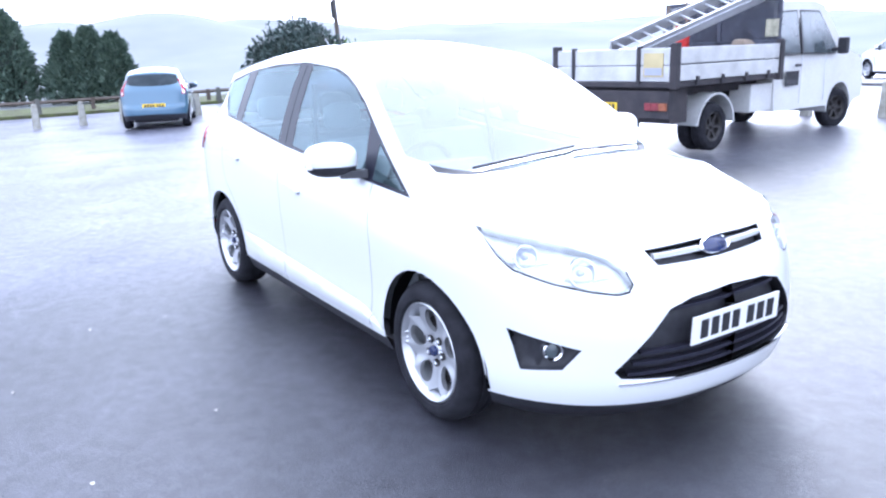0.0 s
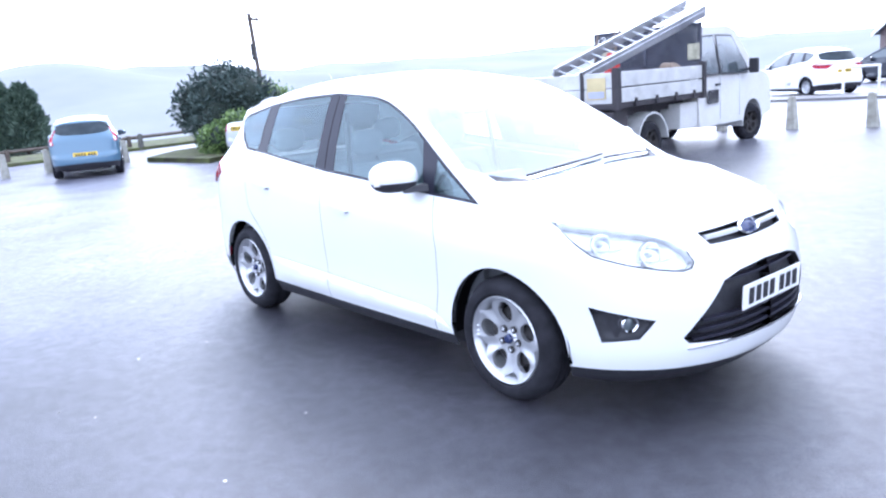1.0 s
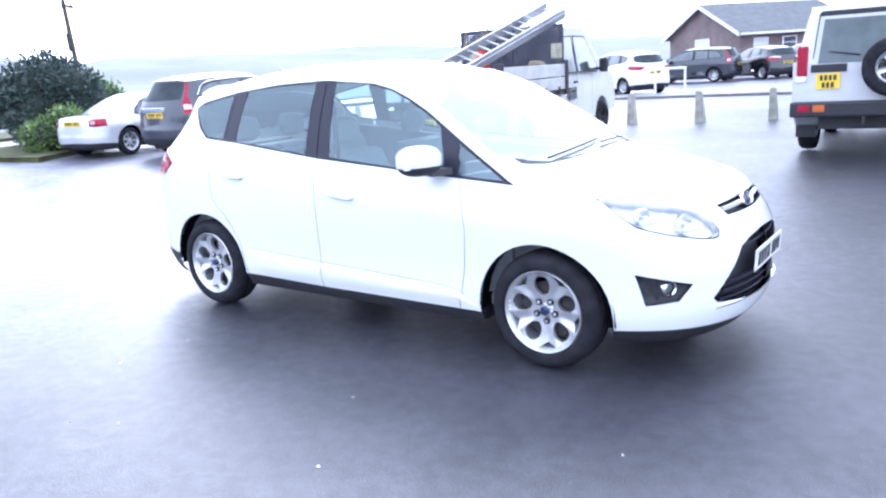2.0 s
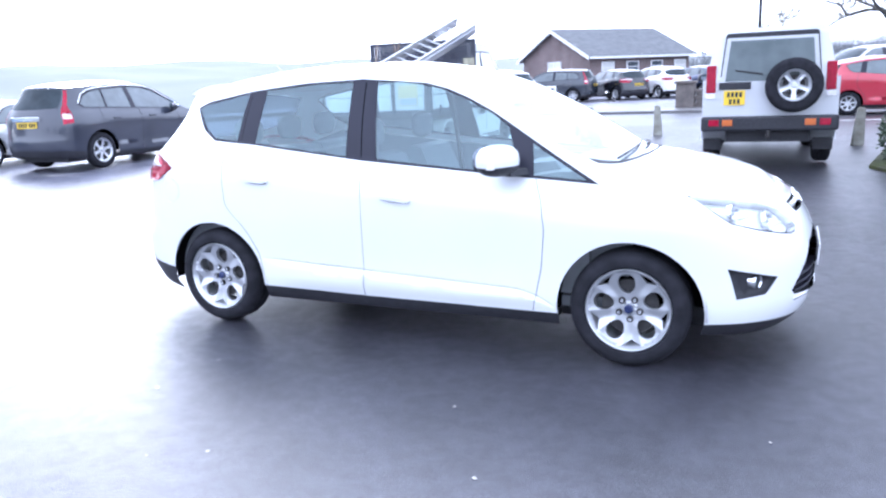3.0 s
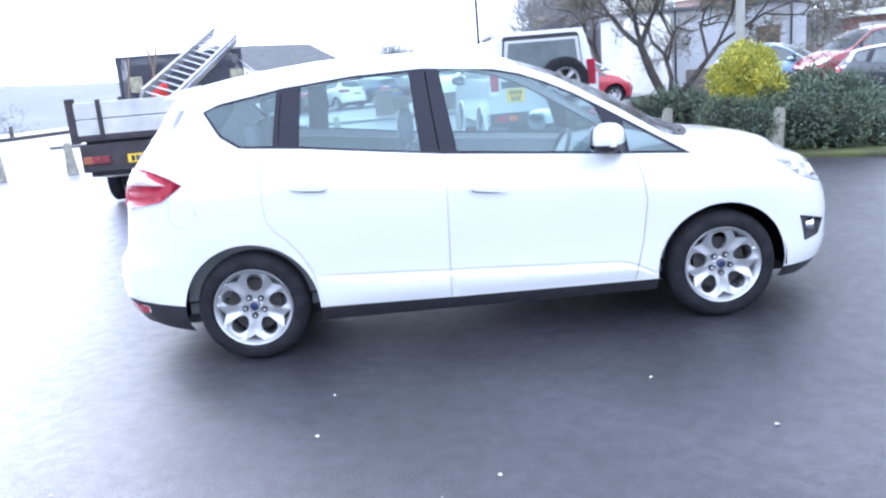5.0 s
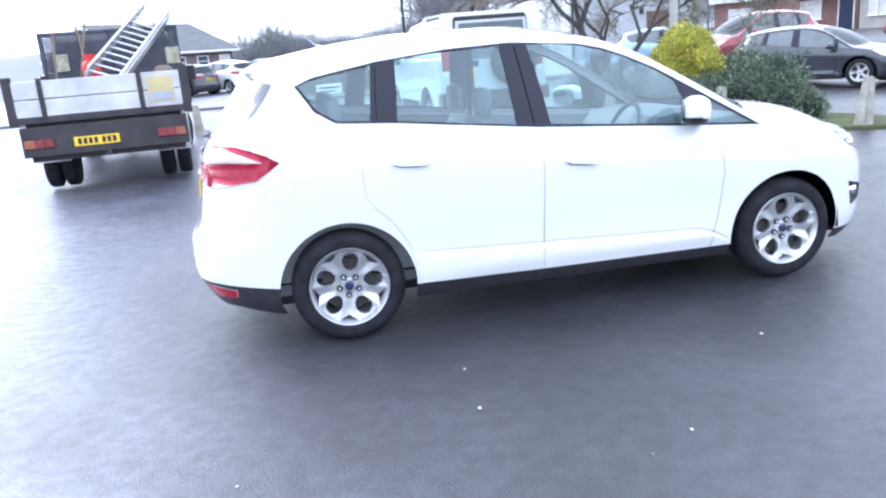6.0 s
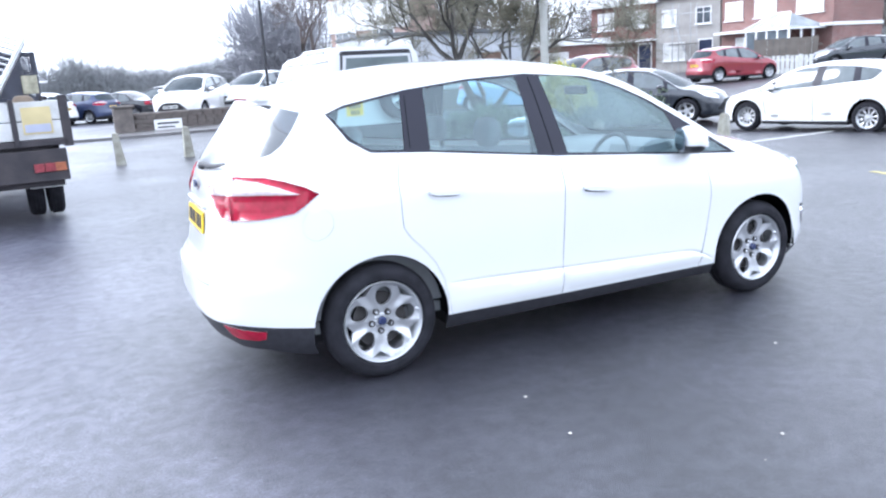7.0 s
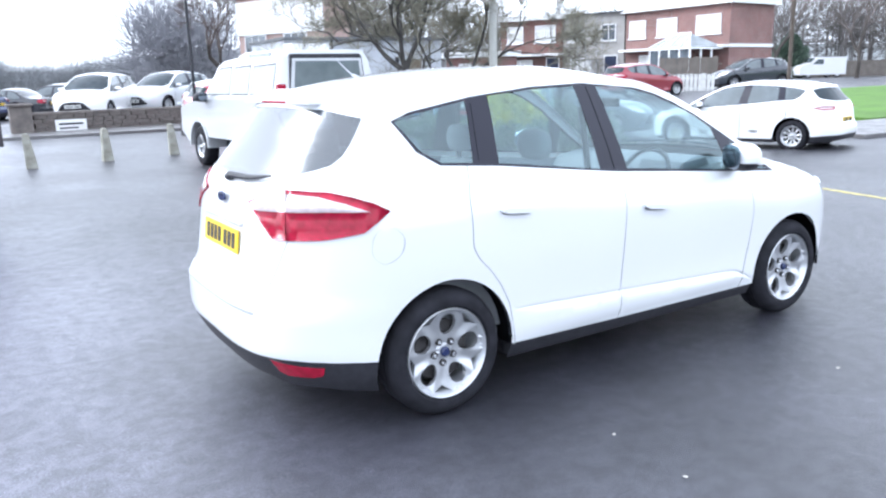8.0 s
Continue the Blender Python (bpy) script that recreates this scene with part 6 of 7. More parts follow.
def tipper(x, y, heading):
    t = thing("tipper_truck", pose(x, y, land(x, y), 0, 0, heading), "dirty white double-cab tipper truck loaded with a ladder and tools", "truck")
    r = .335
    cab = [(-.28, .42), (-.28, 1.95), (-.2, 2.03), (1.05, 2.05), (1.35, 1.98), (1.95, 1.32), (2.5, 1.18), (2.68, 1.0), (2.72, .48), (2.4, .42)] + [(px, pz) for px, pz in arch(1.87, r, .42, n=12, a0=-.1)[::-1]] + [(1.4, .40)]
    bm = prism(cab, -.93, .93)
    for v in bm.verts:
        if v.co.z > 1.2:
            v.co.y *= 1 - .14 * (v.co.z - 1.2) / .85
    part("cab", bm, DIRTY_WHITE, t, "", bevel=.04, smooth=True)
    for s in (-1, 1):
        for pts in ([(-.12, 1.27), (-.10, 1.86), (.42, 1.88), (.44, 1.27)], [(.56, 1.27), (.55, 1.88), (1.15, 1.87), (1.62, 1.35), (1.6, 1.24)]):
            bm = prism(pts, 0, 1)
            for v in bm.verts:
                w = .93 * (1 - .14 * (v.co.z - 1.2) / .85)
                v.co.y = s * (w + (.004 if v.co.y > .5 else -.02))
            win = part("side_window", bm, DARK_GLASS, t, "dark cab window")
            cx, cz = sum(p[0] for p in pts) / len(pts), sum(p[1] for p in pts) / len(pts)
            bm = prism([(cx + (px - cx) * 1.09, cz + (pz - cz) * 1.08) for px, pz in pts], 0, 1)
            for v in bm.verts:
                w = .93 * (1 - .14 * max(0, v.co.z - 1.2) / .85)
                v.co.y = s * (w + (.002 if v.co.y > .5 else -.02))
            part("window_seal", bm, BLACK_TRIM, win, "black rubber seal")
        for px in (.5, 1.3):
            part("door_gap", boxes((px - .006, px + .006, s * .928 - .006, s * .928 + .006, .5, 1.24)), DARK_GAP, t, "door shut line")
        part("door_handle", boxes((.30, .46, s * .94 - .015, s * .94 + .015, 1.06, 1.10)), BLACK_TRIM, t, bevel=.008)
        part("door_sign", boxes((.02, .42, s * .934 - .004, s * .934 + .004, .78, 1.0)), SLATE, t, "dark sign panel on the door")
        part("mirror", boxes((1.44, 1.54, s * 1.10 - .08, s * 1.10 + .08, 1.22, 1.48)), BLACK_TRIM, t, "black door mirror", bevel=.03)
        part("mirror_arm", tubes(((1.5, s * .86, 1.28), (1.49, s * 1.08, 1.3), .03)), BLACK_TRIM, t)
        wheel(t, 1.87, s * .82, r, .2, .2, 6, False, steer=-14, metal=DARK_METAL)
        for dy in (.84, .62):
            wheel(t, -1.87, s * dy, r, .18, .2, 6, False, metal=DARK_METAL)
        # bed sides, in two planks between posts
        for z0, z1 in ((1.0, 1.20), (1.215, 1.42)):
            part("side_plank", boxes((-2.92, -.36, s * 1.0 - .018, s * 1.0 + .018, z0, z1)), PLANK_ALLOY, t, "pale alloy dropside plank", bevel=.012)
        for px in (-2.95, -.33):
            part("bed_post", boxes((px - .05, px + .05, s * 1.0 - .05, s * 1.0 + .05, .9, 1.48)), RUSTY, t, "dark steel corner post", bevel=.01)
        for k in range(4):
            part("side_hinge", boxes((-2.5 + .6 * k, -2.44 + .6 * k, s * 1.025 - .01, s * 1.025 + .012, .93, 1.05)), RUSTY, t)
        part("mudguard", prism(arch(-1.87, r, .47, n=12, a0=.1) + arch(-1.87, r, .44, n=12, a0=.1)[::-1], s * .55, s * .96), PLANK_ALLOY, t, "pale curved mudguard")
        for mat, a, b in ((DULL_AMBER, .82, .93), (DULL_RED, .71, .82), (DULL_RED, .60, .705)):
            part("tail_lamp", boxes((-3.03, -2.96, s * (a + b) / 2 - (b - a) / 2, s * (a + b) / 2 + (b - a) / 2, .63, .725)), mat, t, "dusty tail lamp", bevel=.006)
    # tailgate in three leaves
    for y0, y1 in ((-.95, -.50), (-.45, .62), (.67, .95)):
        for z0, z1 in ((1.0, 1.20), (1.21, 1.42)):
            part("tailgate_plank", boxes((-3.0, -2.965, y0, y1, z0, z1)), PLANK_ALLOY, t, "pale alloy tailgate plank", bevel=.01)
    for py in (-.475, .645):
        part("tailgate_post", boxes((-3.02, -2.95, py - .025, py + .025, .95, 1.45)), RUSTY, t, bevel=.006)
    sign = part("warning_sign", boxes((-3.012, -3.002, -.86, -.56, 1.06, 1.36)), SIGN_YELLOW, t, "yellow and blue warning sign")
    part("sign_panel", boxes((-3.017, -3.011, -.84, -.58, 1.08, 1.17)), SIGN_BLUE, sign)
    part("bed_floor", boxes((-3.0, -.3, -1.0, 1.0, .92, .99)), RUSTY, t, "dark bed floor and frame", bevel=.01)
    part("chassis", boxes((-2.9, 1.6, -.42, .42, .55, .82), (-2.6, -.4, -.7, .7, .78, .92)), RUSTY, t, "dark steel chassis")
    part("under_frame", boxes((-2.88, -2.5, -.9, .9, .45, .915)), RUSTY, t, "dark steel under-frame")
    part("rear_bar", boxes((-3.0, -2.9, -.96, .96, .52, .88)), RUSTY, t, "dark rear light bar", bevel=.01)
    part("tow_hitch", tubes(((-2.95, 0, .5), (-3.12, 0, .5), .03)), RUSTY, t)
    part("tank_locker", boxes((-.9, -.3, -.9, -.55, .45, .85)), DIRTY_WHITE, t, "side locker", bevel=.02)
    plate(t, pose(-3.008, .12, .665, 0, 0, -90), PLATE_YELLOW)
    # headboard: a dark mesh frame
    hb = part("headboard", boxes((-.36, -.32, -.99, .99, 1.42, 1.47), (-.36, -.32, -.99, .99, 2.04, 2.09), (-.36, -.32, -.99, -.94, 1.42, 2.09), (-.36, -.32, .94, .99, 1.42, 2.09), (-.36, -.32, -.03, .03, 1.42, 2.09)), MESH_DARK, t, "dark steel headboard frame")
    wires = [(-.345, -.338, y - .0105, y + .0105, 1.46, 2.05) for y in np.arange(-.93, .94, .032)] + [(-.338, -.331, -.95, .95, z - .0105, z + .0105) for z in np.arange(1.49, 2.04, .032)]
    part("headboard_mesh", boxes(*wires), MESH_DARK, hb, "dark steel mesh")
    for y0, z0 in ((.62, 1.52), (-.97, 1.52)):
        part("headboard_sign", boxes((-.374, -.362, y0, y0 + .2, z0, z0 + .25)), FADED_SIGN, hb, "faded yellow warning sign")
    part("windscreen", prism([(1.40, 1.94), (1.93, 1.36), (1.95, 1.38), (1.42, 1.965)], -.76, .76), DARK_GLASS, t, "dark windscreen")
    return t


tipper(-4.04, 8.27, 96)
T = pose(-4.04, 8.27, land(-4.04, 8.27), 0, 0, 96)


def ladder():
    a, b = Vector((-2.85, -.05, 1.36)), Vector((.0, -.72, 2.31))
    d = (b - a).normalized()
    side = d.cross(Vector((0, 0, 1))).normalized()
    side = (Matrix.Rotation(radians(22), 3, d) @ side).normalized()
    up = side.cross(d)
    ob = thing("ladder", T, "pale aluminium extension ladder lying across the truck bed", "ladder")
    for lift in (0, .07):
        for s in (-.2, .2):
            bm = bmesh.new()
            p, q = a + side * s * (1 - lift) + up * lift, b + side * s * (1 - lift) + up * lift
            m = Matrix.Translation((p + q) / 2) @ Matrix((d, side, up)).transposed().to_4x4()
            box(bm, -(q - p).length / 2, (q - p).length / 2, -.014, .014, -.055, .055, m)
            part("stile", bm, ALLOY, ob)
    for k in range(13):
        p = a + (b - a) * ((k + .5) / 13)
        part("rung", tubes((p - side * .2 + up * .035, p + side * .2 + up * .035, .016)), ALLOY, ob)


ladder()


def gas_bottle():
    ob = thing("gas_bottle", T @ pose(-1.0, .25, 1.37), "red gas bottle standing on the load", "gas bottle")
    part("cylinder", lathe([(.001, 0), (.11, .0), (.13, .03), (.13, .20), (.11, .25), (.06, .28), (.05, .30)], 20, "Z"), GAS_RED, ob, smooth=True)
    part("collar", lathe([(.075, .27), (.08, .27), (.08, .36), (.075, .36)], 16, "Z"), GAS_RED, ob, smooth=True)
    part("valve", tubes(((0, 0, .29), (0, 0, .34), .025)), DARK_METAL, ob)


gas_bottle()
for i, (lx, ly, w, d, h, mat, lab) in enumerate(((-.8, .62, .5, .5, .42, RUSTY, "dark tool box in the truck bed"), (-1.5, .55, .7, .5, .3, SLATE, "dark tub in the truck bed"), (-.7, -.3, .45, .35, .38, RUSTY, "dark canvas bag in the truck bed"), (-.9, -.72, .35, .3, .5, PLY, "brown box in the truck bed"))):
    bm = blob(w / 2, d / 2, h / 2, 3, .1, .5, seed=i)
    tagged(part("load_item", bm, mat, None, lab, smooth=True, at=T @ pose(lx, ly, .99 + h / 2)), lab, "load")
tagged(part("load_platform", boxes((-2.6, -.5, -.88, .88, .99, 1.37)), RUSTY, None, "", bevel=.03, at=T), "dark heap of sheeting filling the truck bed", "load")
for ly, lean_, ln in ((.45, 12, .85), (.30, -8, .8), (.78, 5, .7)):
    ob = part("tool_handle", tubes(((0, 0, 0), (0, 0, ln), .016)), PLY, None, "", at=T @ pose(-.75, ly, 1.37, lean_, 8, 0))
    tagged(ob, "wooden tool handle standing in the truck bed", "tool")

# ---------------------------------------------------------------- buildings, wall, posts
RED_BRICK = brick_mat("red_brick", (0.25, 0.112, 0.098), (0.19, 0.085, 0.076), (0.30, 0.27, 0.25))
DARK_BRICK = brick_mat("dark_brick", (0.20, 0.085, 0.07), (0.145, 0.065, 0.055), (0.22, 0.2, 0.18))
SOFT_BRICK = brick_mat("brown_brick", (0.19, 0.135, 0.13), (0.15, 0.105, 0.10), (0.22, 0.2, 0.19))
PALE_BRICK = brick_mat("pale_pink_brick", (0.44, 0.29, 0.25), (0.38, 0.25, 0.22), (0.42, 0.38, 0.35))
RENDER_WALL = shader("white_render", (0.50, 0.52, 0.55), 0.9, second=(0.42, 0.44, 0.47), scale=1.2, bump=.15, bump_scale=80)
GREY_RENDER = shader("grey_pebbledash", (0.42, 0.40, 0.375), 0.95, second=(0.33, 0.315, 0.30), scale=1.5, bump=.4, bump_scale=70)
ROOF_GREY = shader("grey_roof_tile", (0.125, 0.13, 0.14), 0.8, second=(0.09, 0.095, 0.10), scale=2.5, bump=.3, bump_scale=18, fine=.3)
FASCIA = shader("white_fascia", (0.78, 0.78, 0.77), 0.5, vary=.05)
UPVC = shader("white_window_plastic", (0.8, 0.8, 0.8), 0.35, vary=.04)
PANE = shader("house_window_glass", (0.10, 0.12, 0.14), 0.05, vary=.3, scale=1.5, coat=.6)
# Pale panes: the windows' blown-out brightness is put into this colour.
PALE_PANE = shader("window_blind", (0.62, 0.62, 0.6), 0.8, vary=.1, scale=5)
FENCE = shader("weathered_fence", (0.19, 0.165, 0.145), 0.85, second=(0.13, 0.115, 0.10), scale=2)
WHITE_FENCE = shader("white_fence_paint", (0.72, 0.72, 0.7), 0.6, second=(0.58, 0.58, 0.56), scale=5)
STONE = shader("dark_wall_stone", (0.19, 0.165, 0.15), 0.9, second=(0.10, 0.09, 0.085), scale=3, bump=.5, bump_scale=25, fine=.4)
STEEL = shader("galvanised_steel", (0.42, 0.43, 0.44), 0.45, .7, vary=.15, scale=10)
POST_GREY = shader("pale_concrete_post", (0.56, 0.56, 0.53), 0.8, second=(0.44, 0.44, 0.41), scale=4, fine=.3)
TIMBER = shader("dark_timber_pole", (0.12, 0.095, 0.08), 0.9, second=(0.075, 0.06, 0.05), scale=8, fine=.3)
BIN_BLUE = shader("blue_plastic", (0.02, 0.07, 0.42), 0.5, vary=.1)
DOOR_DARK = shader("dark_blue_door", (0.02, 0.03, 0.07), 0.4, vary=.1)


def window(parent, m, w, h, bars=1, pale_panes=False, cross=False):
    """A window facing -y, with frame, sill and panes, at the middle of its foot."""
    fr = part("window", boxes((-w / 2, w / 2, -.05, .02, 0, .06), (-w / 2, w / 2, -.05, .02, h - .06, h), (-w / 2, -w / 2 + .06, -.05, .02, .06, h - .06), (w / 2 - .06, w / 2, -.05, .02, .06, h - .06)), UPVC, parent, "white window frame", at=m)
    n = bars + 1
    for k in range(n):
        x0, x1 = -w / 2 + .06 + (w - .12) * k / n, -w / 2 + .06 + (w - .12) * (k + 1) / n
        part("pane", boxes((x0 + .012, x1 - .012, -.012, 0, .06, h - .06)), PALE_PANE if pale_panes else PANE, fr)
        if k:
            part("mullion", boxes((x0 - .022, x0 + .022, -.048, .0, .06, h - .06)), UPVC, fr)
    if cross:
        part("transom", boxes((-w / 2 + .06, w / 2 - .06, -.048, 0, h * .66, h * .66 + .045)), UPVC, fr)
    part("sill", boxes((-w / 2 - .08, w / 2 + .08, -.12, .0, -.07, 0)), UPVC, fr)
    return fr


def front_frame(a, b):
    """A frame whose x runs from a to b along a front and whose -y looks out to its right-hand side."""
    d = Vector((b[0] - a[0], b[1] - a[1], 0))
    ln = d.length
    return pose(a[0], a[1], min(land(*a), land(*b)) - .1, 0, 0, math.degrees(math.atan2(d.y, d.x))), ln


def flat_house(a, b, deep, height, wall_mat, label, windows, doors=(), band=True, fascia=True, name="house"):
    m, ln = front_frame(a, b)
    h = thing(name, m, label, "house")
    part("wall", boxes((0, ln, 0, deep, 0, height)), wall_mat, h)
    part("roof", boxes((-.25, ln + .25, -.3, deep + .3, height, height + .1)), ROOF_GREY, h, "flat dark roof", bevel=.02)
    if fascia:
        part("fascia", boxes((-.27, ln + .27, -.32, -.29, height - .22, height + .12)), FASCIA, h, "white fascia board")
        part("fascia", boxes((-.29, -.26, -.32, deep + .3, height - .22, height + .12)), FASCIA, h, "white fascia board")
        part("fascia", boxes((ln + .26, ln + .29, -.32, deep + .3, height - .22, height + .12)), FASCIA, h, "white fascia board")
    if band:
        part("canopy", boxes((-.05, ln + .05, -.7, -.003, height * .46, height * .46 + .16)), FASCIA, h, "white canopy between the floors", bevel=.02)
        part("side_band", boxes((ln + .003, ln + .08, -.003, deep, height * .46, height * .46 + .2)), FASCIA, h, "white band round the end wall", bevel=.015)
    for x, z, w, hh, bars, pale_panes in windows:
        window(h, pose(x, -.005, z), w, hh, bars, pale_panes, True)
    for x, w, mat in doors:
        part("door", boxes((x - w / 2, x + w / 2, -.05, -.004, .12, 2.15)), mat, h, "house door", bevel=.01)
        part("door_frame", boxes((x - w / 2 - .07, x - w / 2, -.06, -.004, .1, 2.22), (x + w / 2, x + w / 2 + .07, -.06, -.004, .1, 2.22), (x - w / 2 - .07, x + w / 2 + .07, -.06, -.004, 2.16, 2.24)), UPVC, h)
    return h


flat_house((36.4, 34.4), (36.75, 26.4), 4.5, 5.1, RED_BRICK, "red brick two-storey house with a white flat-roof fascia", ((1.0, 3.2, 1.4, 1.15, 1, True), (3.4, 3.2, 1.6, 1.15, 2, True), (6.5, 3.2, 1.8, 1.15, 1, True), (2.2, .9, 2.0, 1.2, 2, True)))
flat_house((34.8, 38.9), (36.35, 34.5), 7, 5.0, GREY_RENDER, "grey pebbledashed house in the middle of the terrace", ((1.0, 3.2, 1.1, 1.1, 1, True), (3.5, 3.2, 1.1, 1.1, 1, False), (1.4, .9, 1.6, 1.2, 2, True)), ((3.7, .9, DOOR_DARK),), band=False, fascia=False)
flat_house((32.6, 43.4), (34.75, 38.95), 7, 5.1, DARK_BRICK, "dark brick house at the end of the terrace", ((1.2, 3.3, 1.3, 1.2, 0, True), (3.6, 3.3, 1.6, 1.2, 1, True), (1.6, .9, 2.0, 1.2, 1, True)), ((4.2, .9, DOOR_DARK),))
flat_house((24.4, 38.4), (27.9, 35.6), 3.5, 2.6, RED_BRICK, "low red brick garage with a white fascia", ((1.5, 1.0, 1.4, 1.0, 1, True),), band=False, name="garage")


def scaffold():
    ob = thing("scaffolding", front_frame((34.8, 38.9), (36.35, 34.5))[0], "steel tube scaffolding against the grey house", "scaffolding")
    for x in (1.9, 3.2):
        for y in (-.35, -1.2):
            part("standard", tubes(((x, y, 0), (x, y, 4.6), .03)), STEEL, ob)
    for z in (1.9, 2.5, 3.9):
        part("ledger", tubes(((1.6, -1.2, z), (3.5, -1.2, z), .028)), STEEL, ob)
    part("brace", tubes(((1.7, -1.25, 4.3), (3.3, -1.25, .3), .04)), STEEL, ob)
    part("deck_board", boxes((1.7, 3.4, -1.25, -.3, 1.93, 1.98)), FENCE, ob)


scaffold()


ROOF_PANE = shader("conservatory_roof_glass", (0.30, 0.33, 0.35), 0.2, vary=.2, scale=2)


def conservatory():
    m, _ = front_frame((36.4, 34.4), (36.75, 26.4))
    ob = thing("conservatory", m @ pose(6.2, -3.2, .1), "white conservatory with a pointed glass roof", "conservatory")
    w, d, h = 2.9, 3.0, 2.15
    for x in np.linspace(-w / 2, w / 2, 5):
        part("upright", boxes((x - .05, x + .05, -.05, .05, 0, h)), UPVC, ob)
    for y in (1.0, 2.0):
        for x in (-w / 2, w / 2):
            part("upright", boxes((x - .05, x + .05, y - .05, y + .05, 0, h)), UPVC, ob)
    for x0, x1, y0, y1 in ((-w / 2 - .1, w / 2 + .1, -.1, .06), (-w / 2 - .1, -w / 2 + .06, .06, d), (w / 2 - .06, w / 2 + .1, .06, d)):
        part("eaves_beam", boxes((x0, x1, y0, y1, h, h + .16)), UPVC, ob, "white eaves beam")
    part("dwarf_wall", boxes((-w / 2, w / 2, -.03, .03, 0, .6), (-w / 2 - .03, -w / 2 + .03, .03, d, 0, .6), (w / 2 - .03, w / 2 + .03, .03, d, 0, .6)), RED_BRICK, ob)
    for i, x in enumerate(np.linspace(-w / 2, w / 2, 5)[:-1]):
        part("pane", boxes((x + .06, x + w / 4 - .06, -.01, .01, .62, h)), PANE, ob)
    bm = bmesh.new()
    base = [bm.verts.new(p) for p in ((-w / 2 - .12, -.12, h + .14), (w / 2 + .12, -.12, h + .14), (w / 2 + .12, d, h + .14), (-w / 2 - .12, d, h + .14))]
    r0, r1 = bm.verts.new((-.55, d * .4, h + .95)), bm.verts.new((.55, d * .4, h + .95))
    for f in ((base[0], base[1], r1, r0), (base[1], base[2], r1), (base[2], base[3], r0, r1), (base[3], base[0], r0)):
        bm.faces.new(f)
    part("roof", bm, ROOF_PANE, ob, "pale grey glazed roof")
    part("ridge", tubes(((-.6, d * .4, h + .97), (.6, d * .4, h + .97), .05), *[((x, -.12, h + .17), (.55 * np.sign(x) if abs(x) > .5 else x, d * .4, h + .97), .03) for x in (-1.5, -.8, 0, .8, 1.5)]), UPVC, ob, "white ridge and glazing bars")


conservatory()


def fence(a, b, height, material, label, board=.15, gap=.0, posts=1.8):
    m, ln = front_frame(a, b)
    f = thing("fence", m, label, "fence")
    n = int(ln / (board + gap))
    for k in range(n):
        hgt = height + .02 * math.sin(k * 2.3)
        part("board", boxes((k * (board + gap), k * (board + gap) + board * .96, -.012, .012, .05, hgt)), material, f)
    for k in range(int(ln / posts) + 1):
        part("post", boxes((k * posts - .04, k * posts + .04, .015, .09, -.1, height + .05)), material, f)
    part("rail", boxes((0, ln, .013, .05, height * .75, height * .75 + .07), (0, ln, .013, .05, height * .25, height * .25 + .07)), material, f)


fence((29.9, 25.6), (32.0, 23.2), 1.75, FENCE, "weathered timber fence in front of the house", .3)
fence((27.0, 22.7), (28.6, 20.8), .95, WHITE_FENCE, "low white garden fence", .16, .04)
fence((17.5, 33.5), (25.5, 31.0), 1.3, FENCE, "weathered timber fence by the garage", .3)
tagged(part("wheelie_bin", boxes((-.28, .28, -.32, .32, .1, .95), (-.31, .31, -.36, .34, .95, 1.06)), BIN_BLUE, None, "", bevel=.03, at=pose(27.2, 36.4, land(27.2, 36.4) - .1)), "blue plastic wheelie bin by the garage", "bin")


def white_lodge():
    m, ln = front_frame((8.0, 24.5), (14.9, 24.3))
    h = thing("lodge", m, "single-storey white rendered building with a flat dark-edged roof", "building")
    part("wall", boxes((0, ln, 0, 4, 0, 3.0)), RENDER_WALL, h)
    part("roof", boxes((-.08, ln + .08, -.2, 4.1, 3.0, 3.12)), ROOF_GREY, h, "flat dark roof edge", bevel=.015)
    part("porch", boxes((-.02, 1.5, -.9, -.003, 0, 2.85)), FASCIA, h, "white boarded porch", bevel=.01)
    part("porch_window", boxes((.35, .6, -.93, -.902, .9, 2.2), (.85, 1.1, -.93, -.902, .9, 2.2)), PALE_PANE, h, "narrow pale porch window")
    part("door", boxes((5.0, 5.9, -.05, -.004, .15, 2.2)), shader("brown_door", (.12, .07, .05), .5, vary=.2), h, "brown door", bevel=.01)
    for x in (1.9, 6.3):
        part("downpipe", tubes(((x, -.09, .1), (x, -.09, 3.0), .04)), BLACK_TRIM, h, "black downpipe")
    part("lamp", boxes((4.7, 4.82, -.14, -.004, 2.1, 2.35)), BLACK_TRIM, h, "black wall lamp", bevel=.01)
    m2 = m @ pose(0, 0, 0)
    w = part("low_wall", boxes((1.6, ln + 2, -2.3, -2.1, 0, .85)), STONE, None, "", bevel=.02, at=m2)
    tagged(w, "low dark stone wall in front of the white building", "wall", kind="structure")


white_lodge()


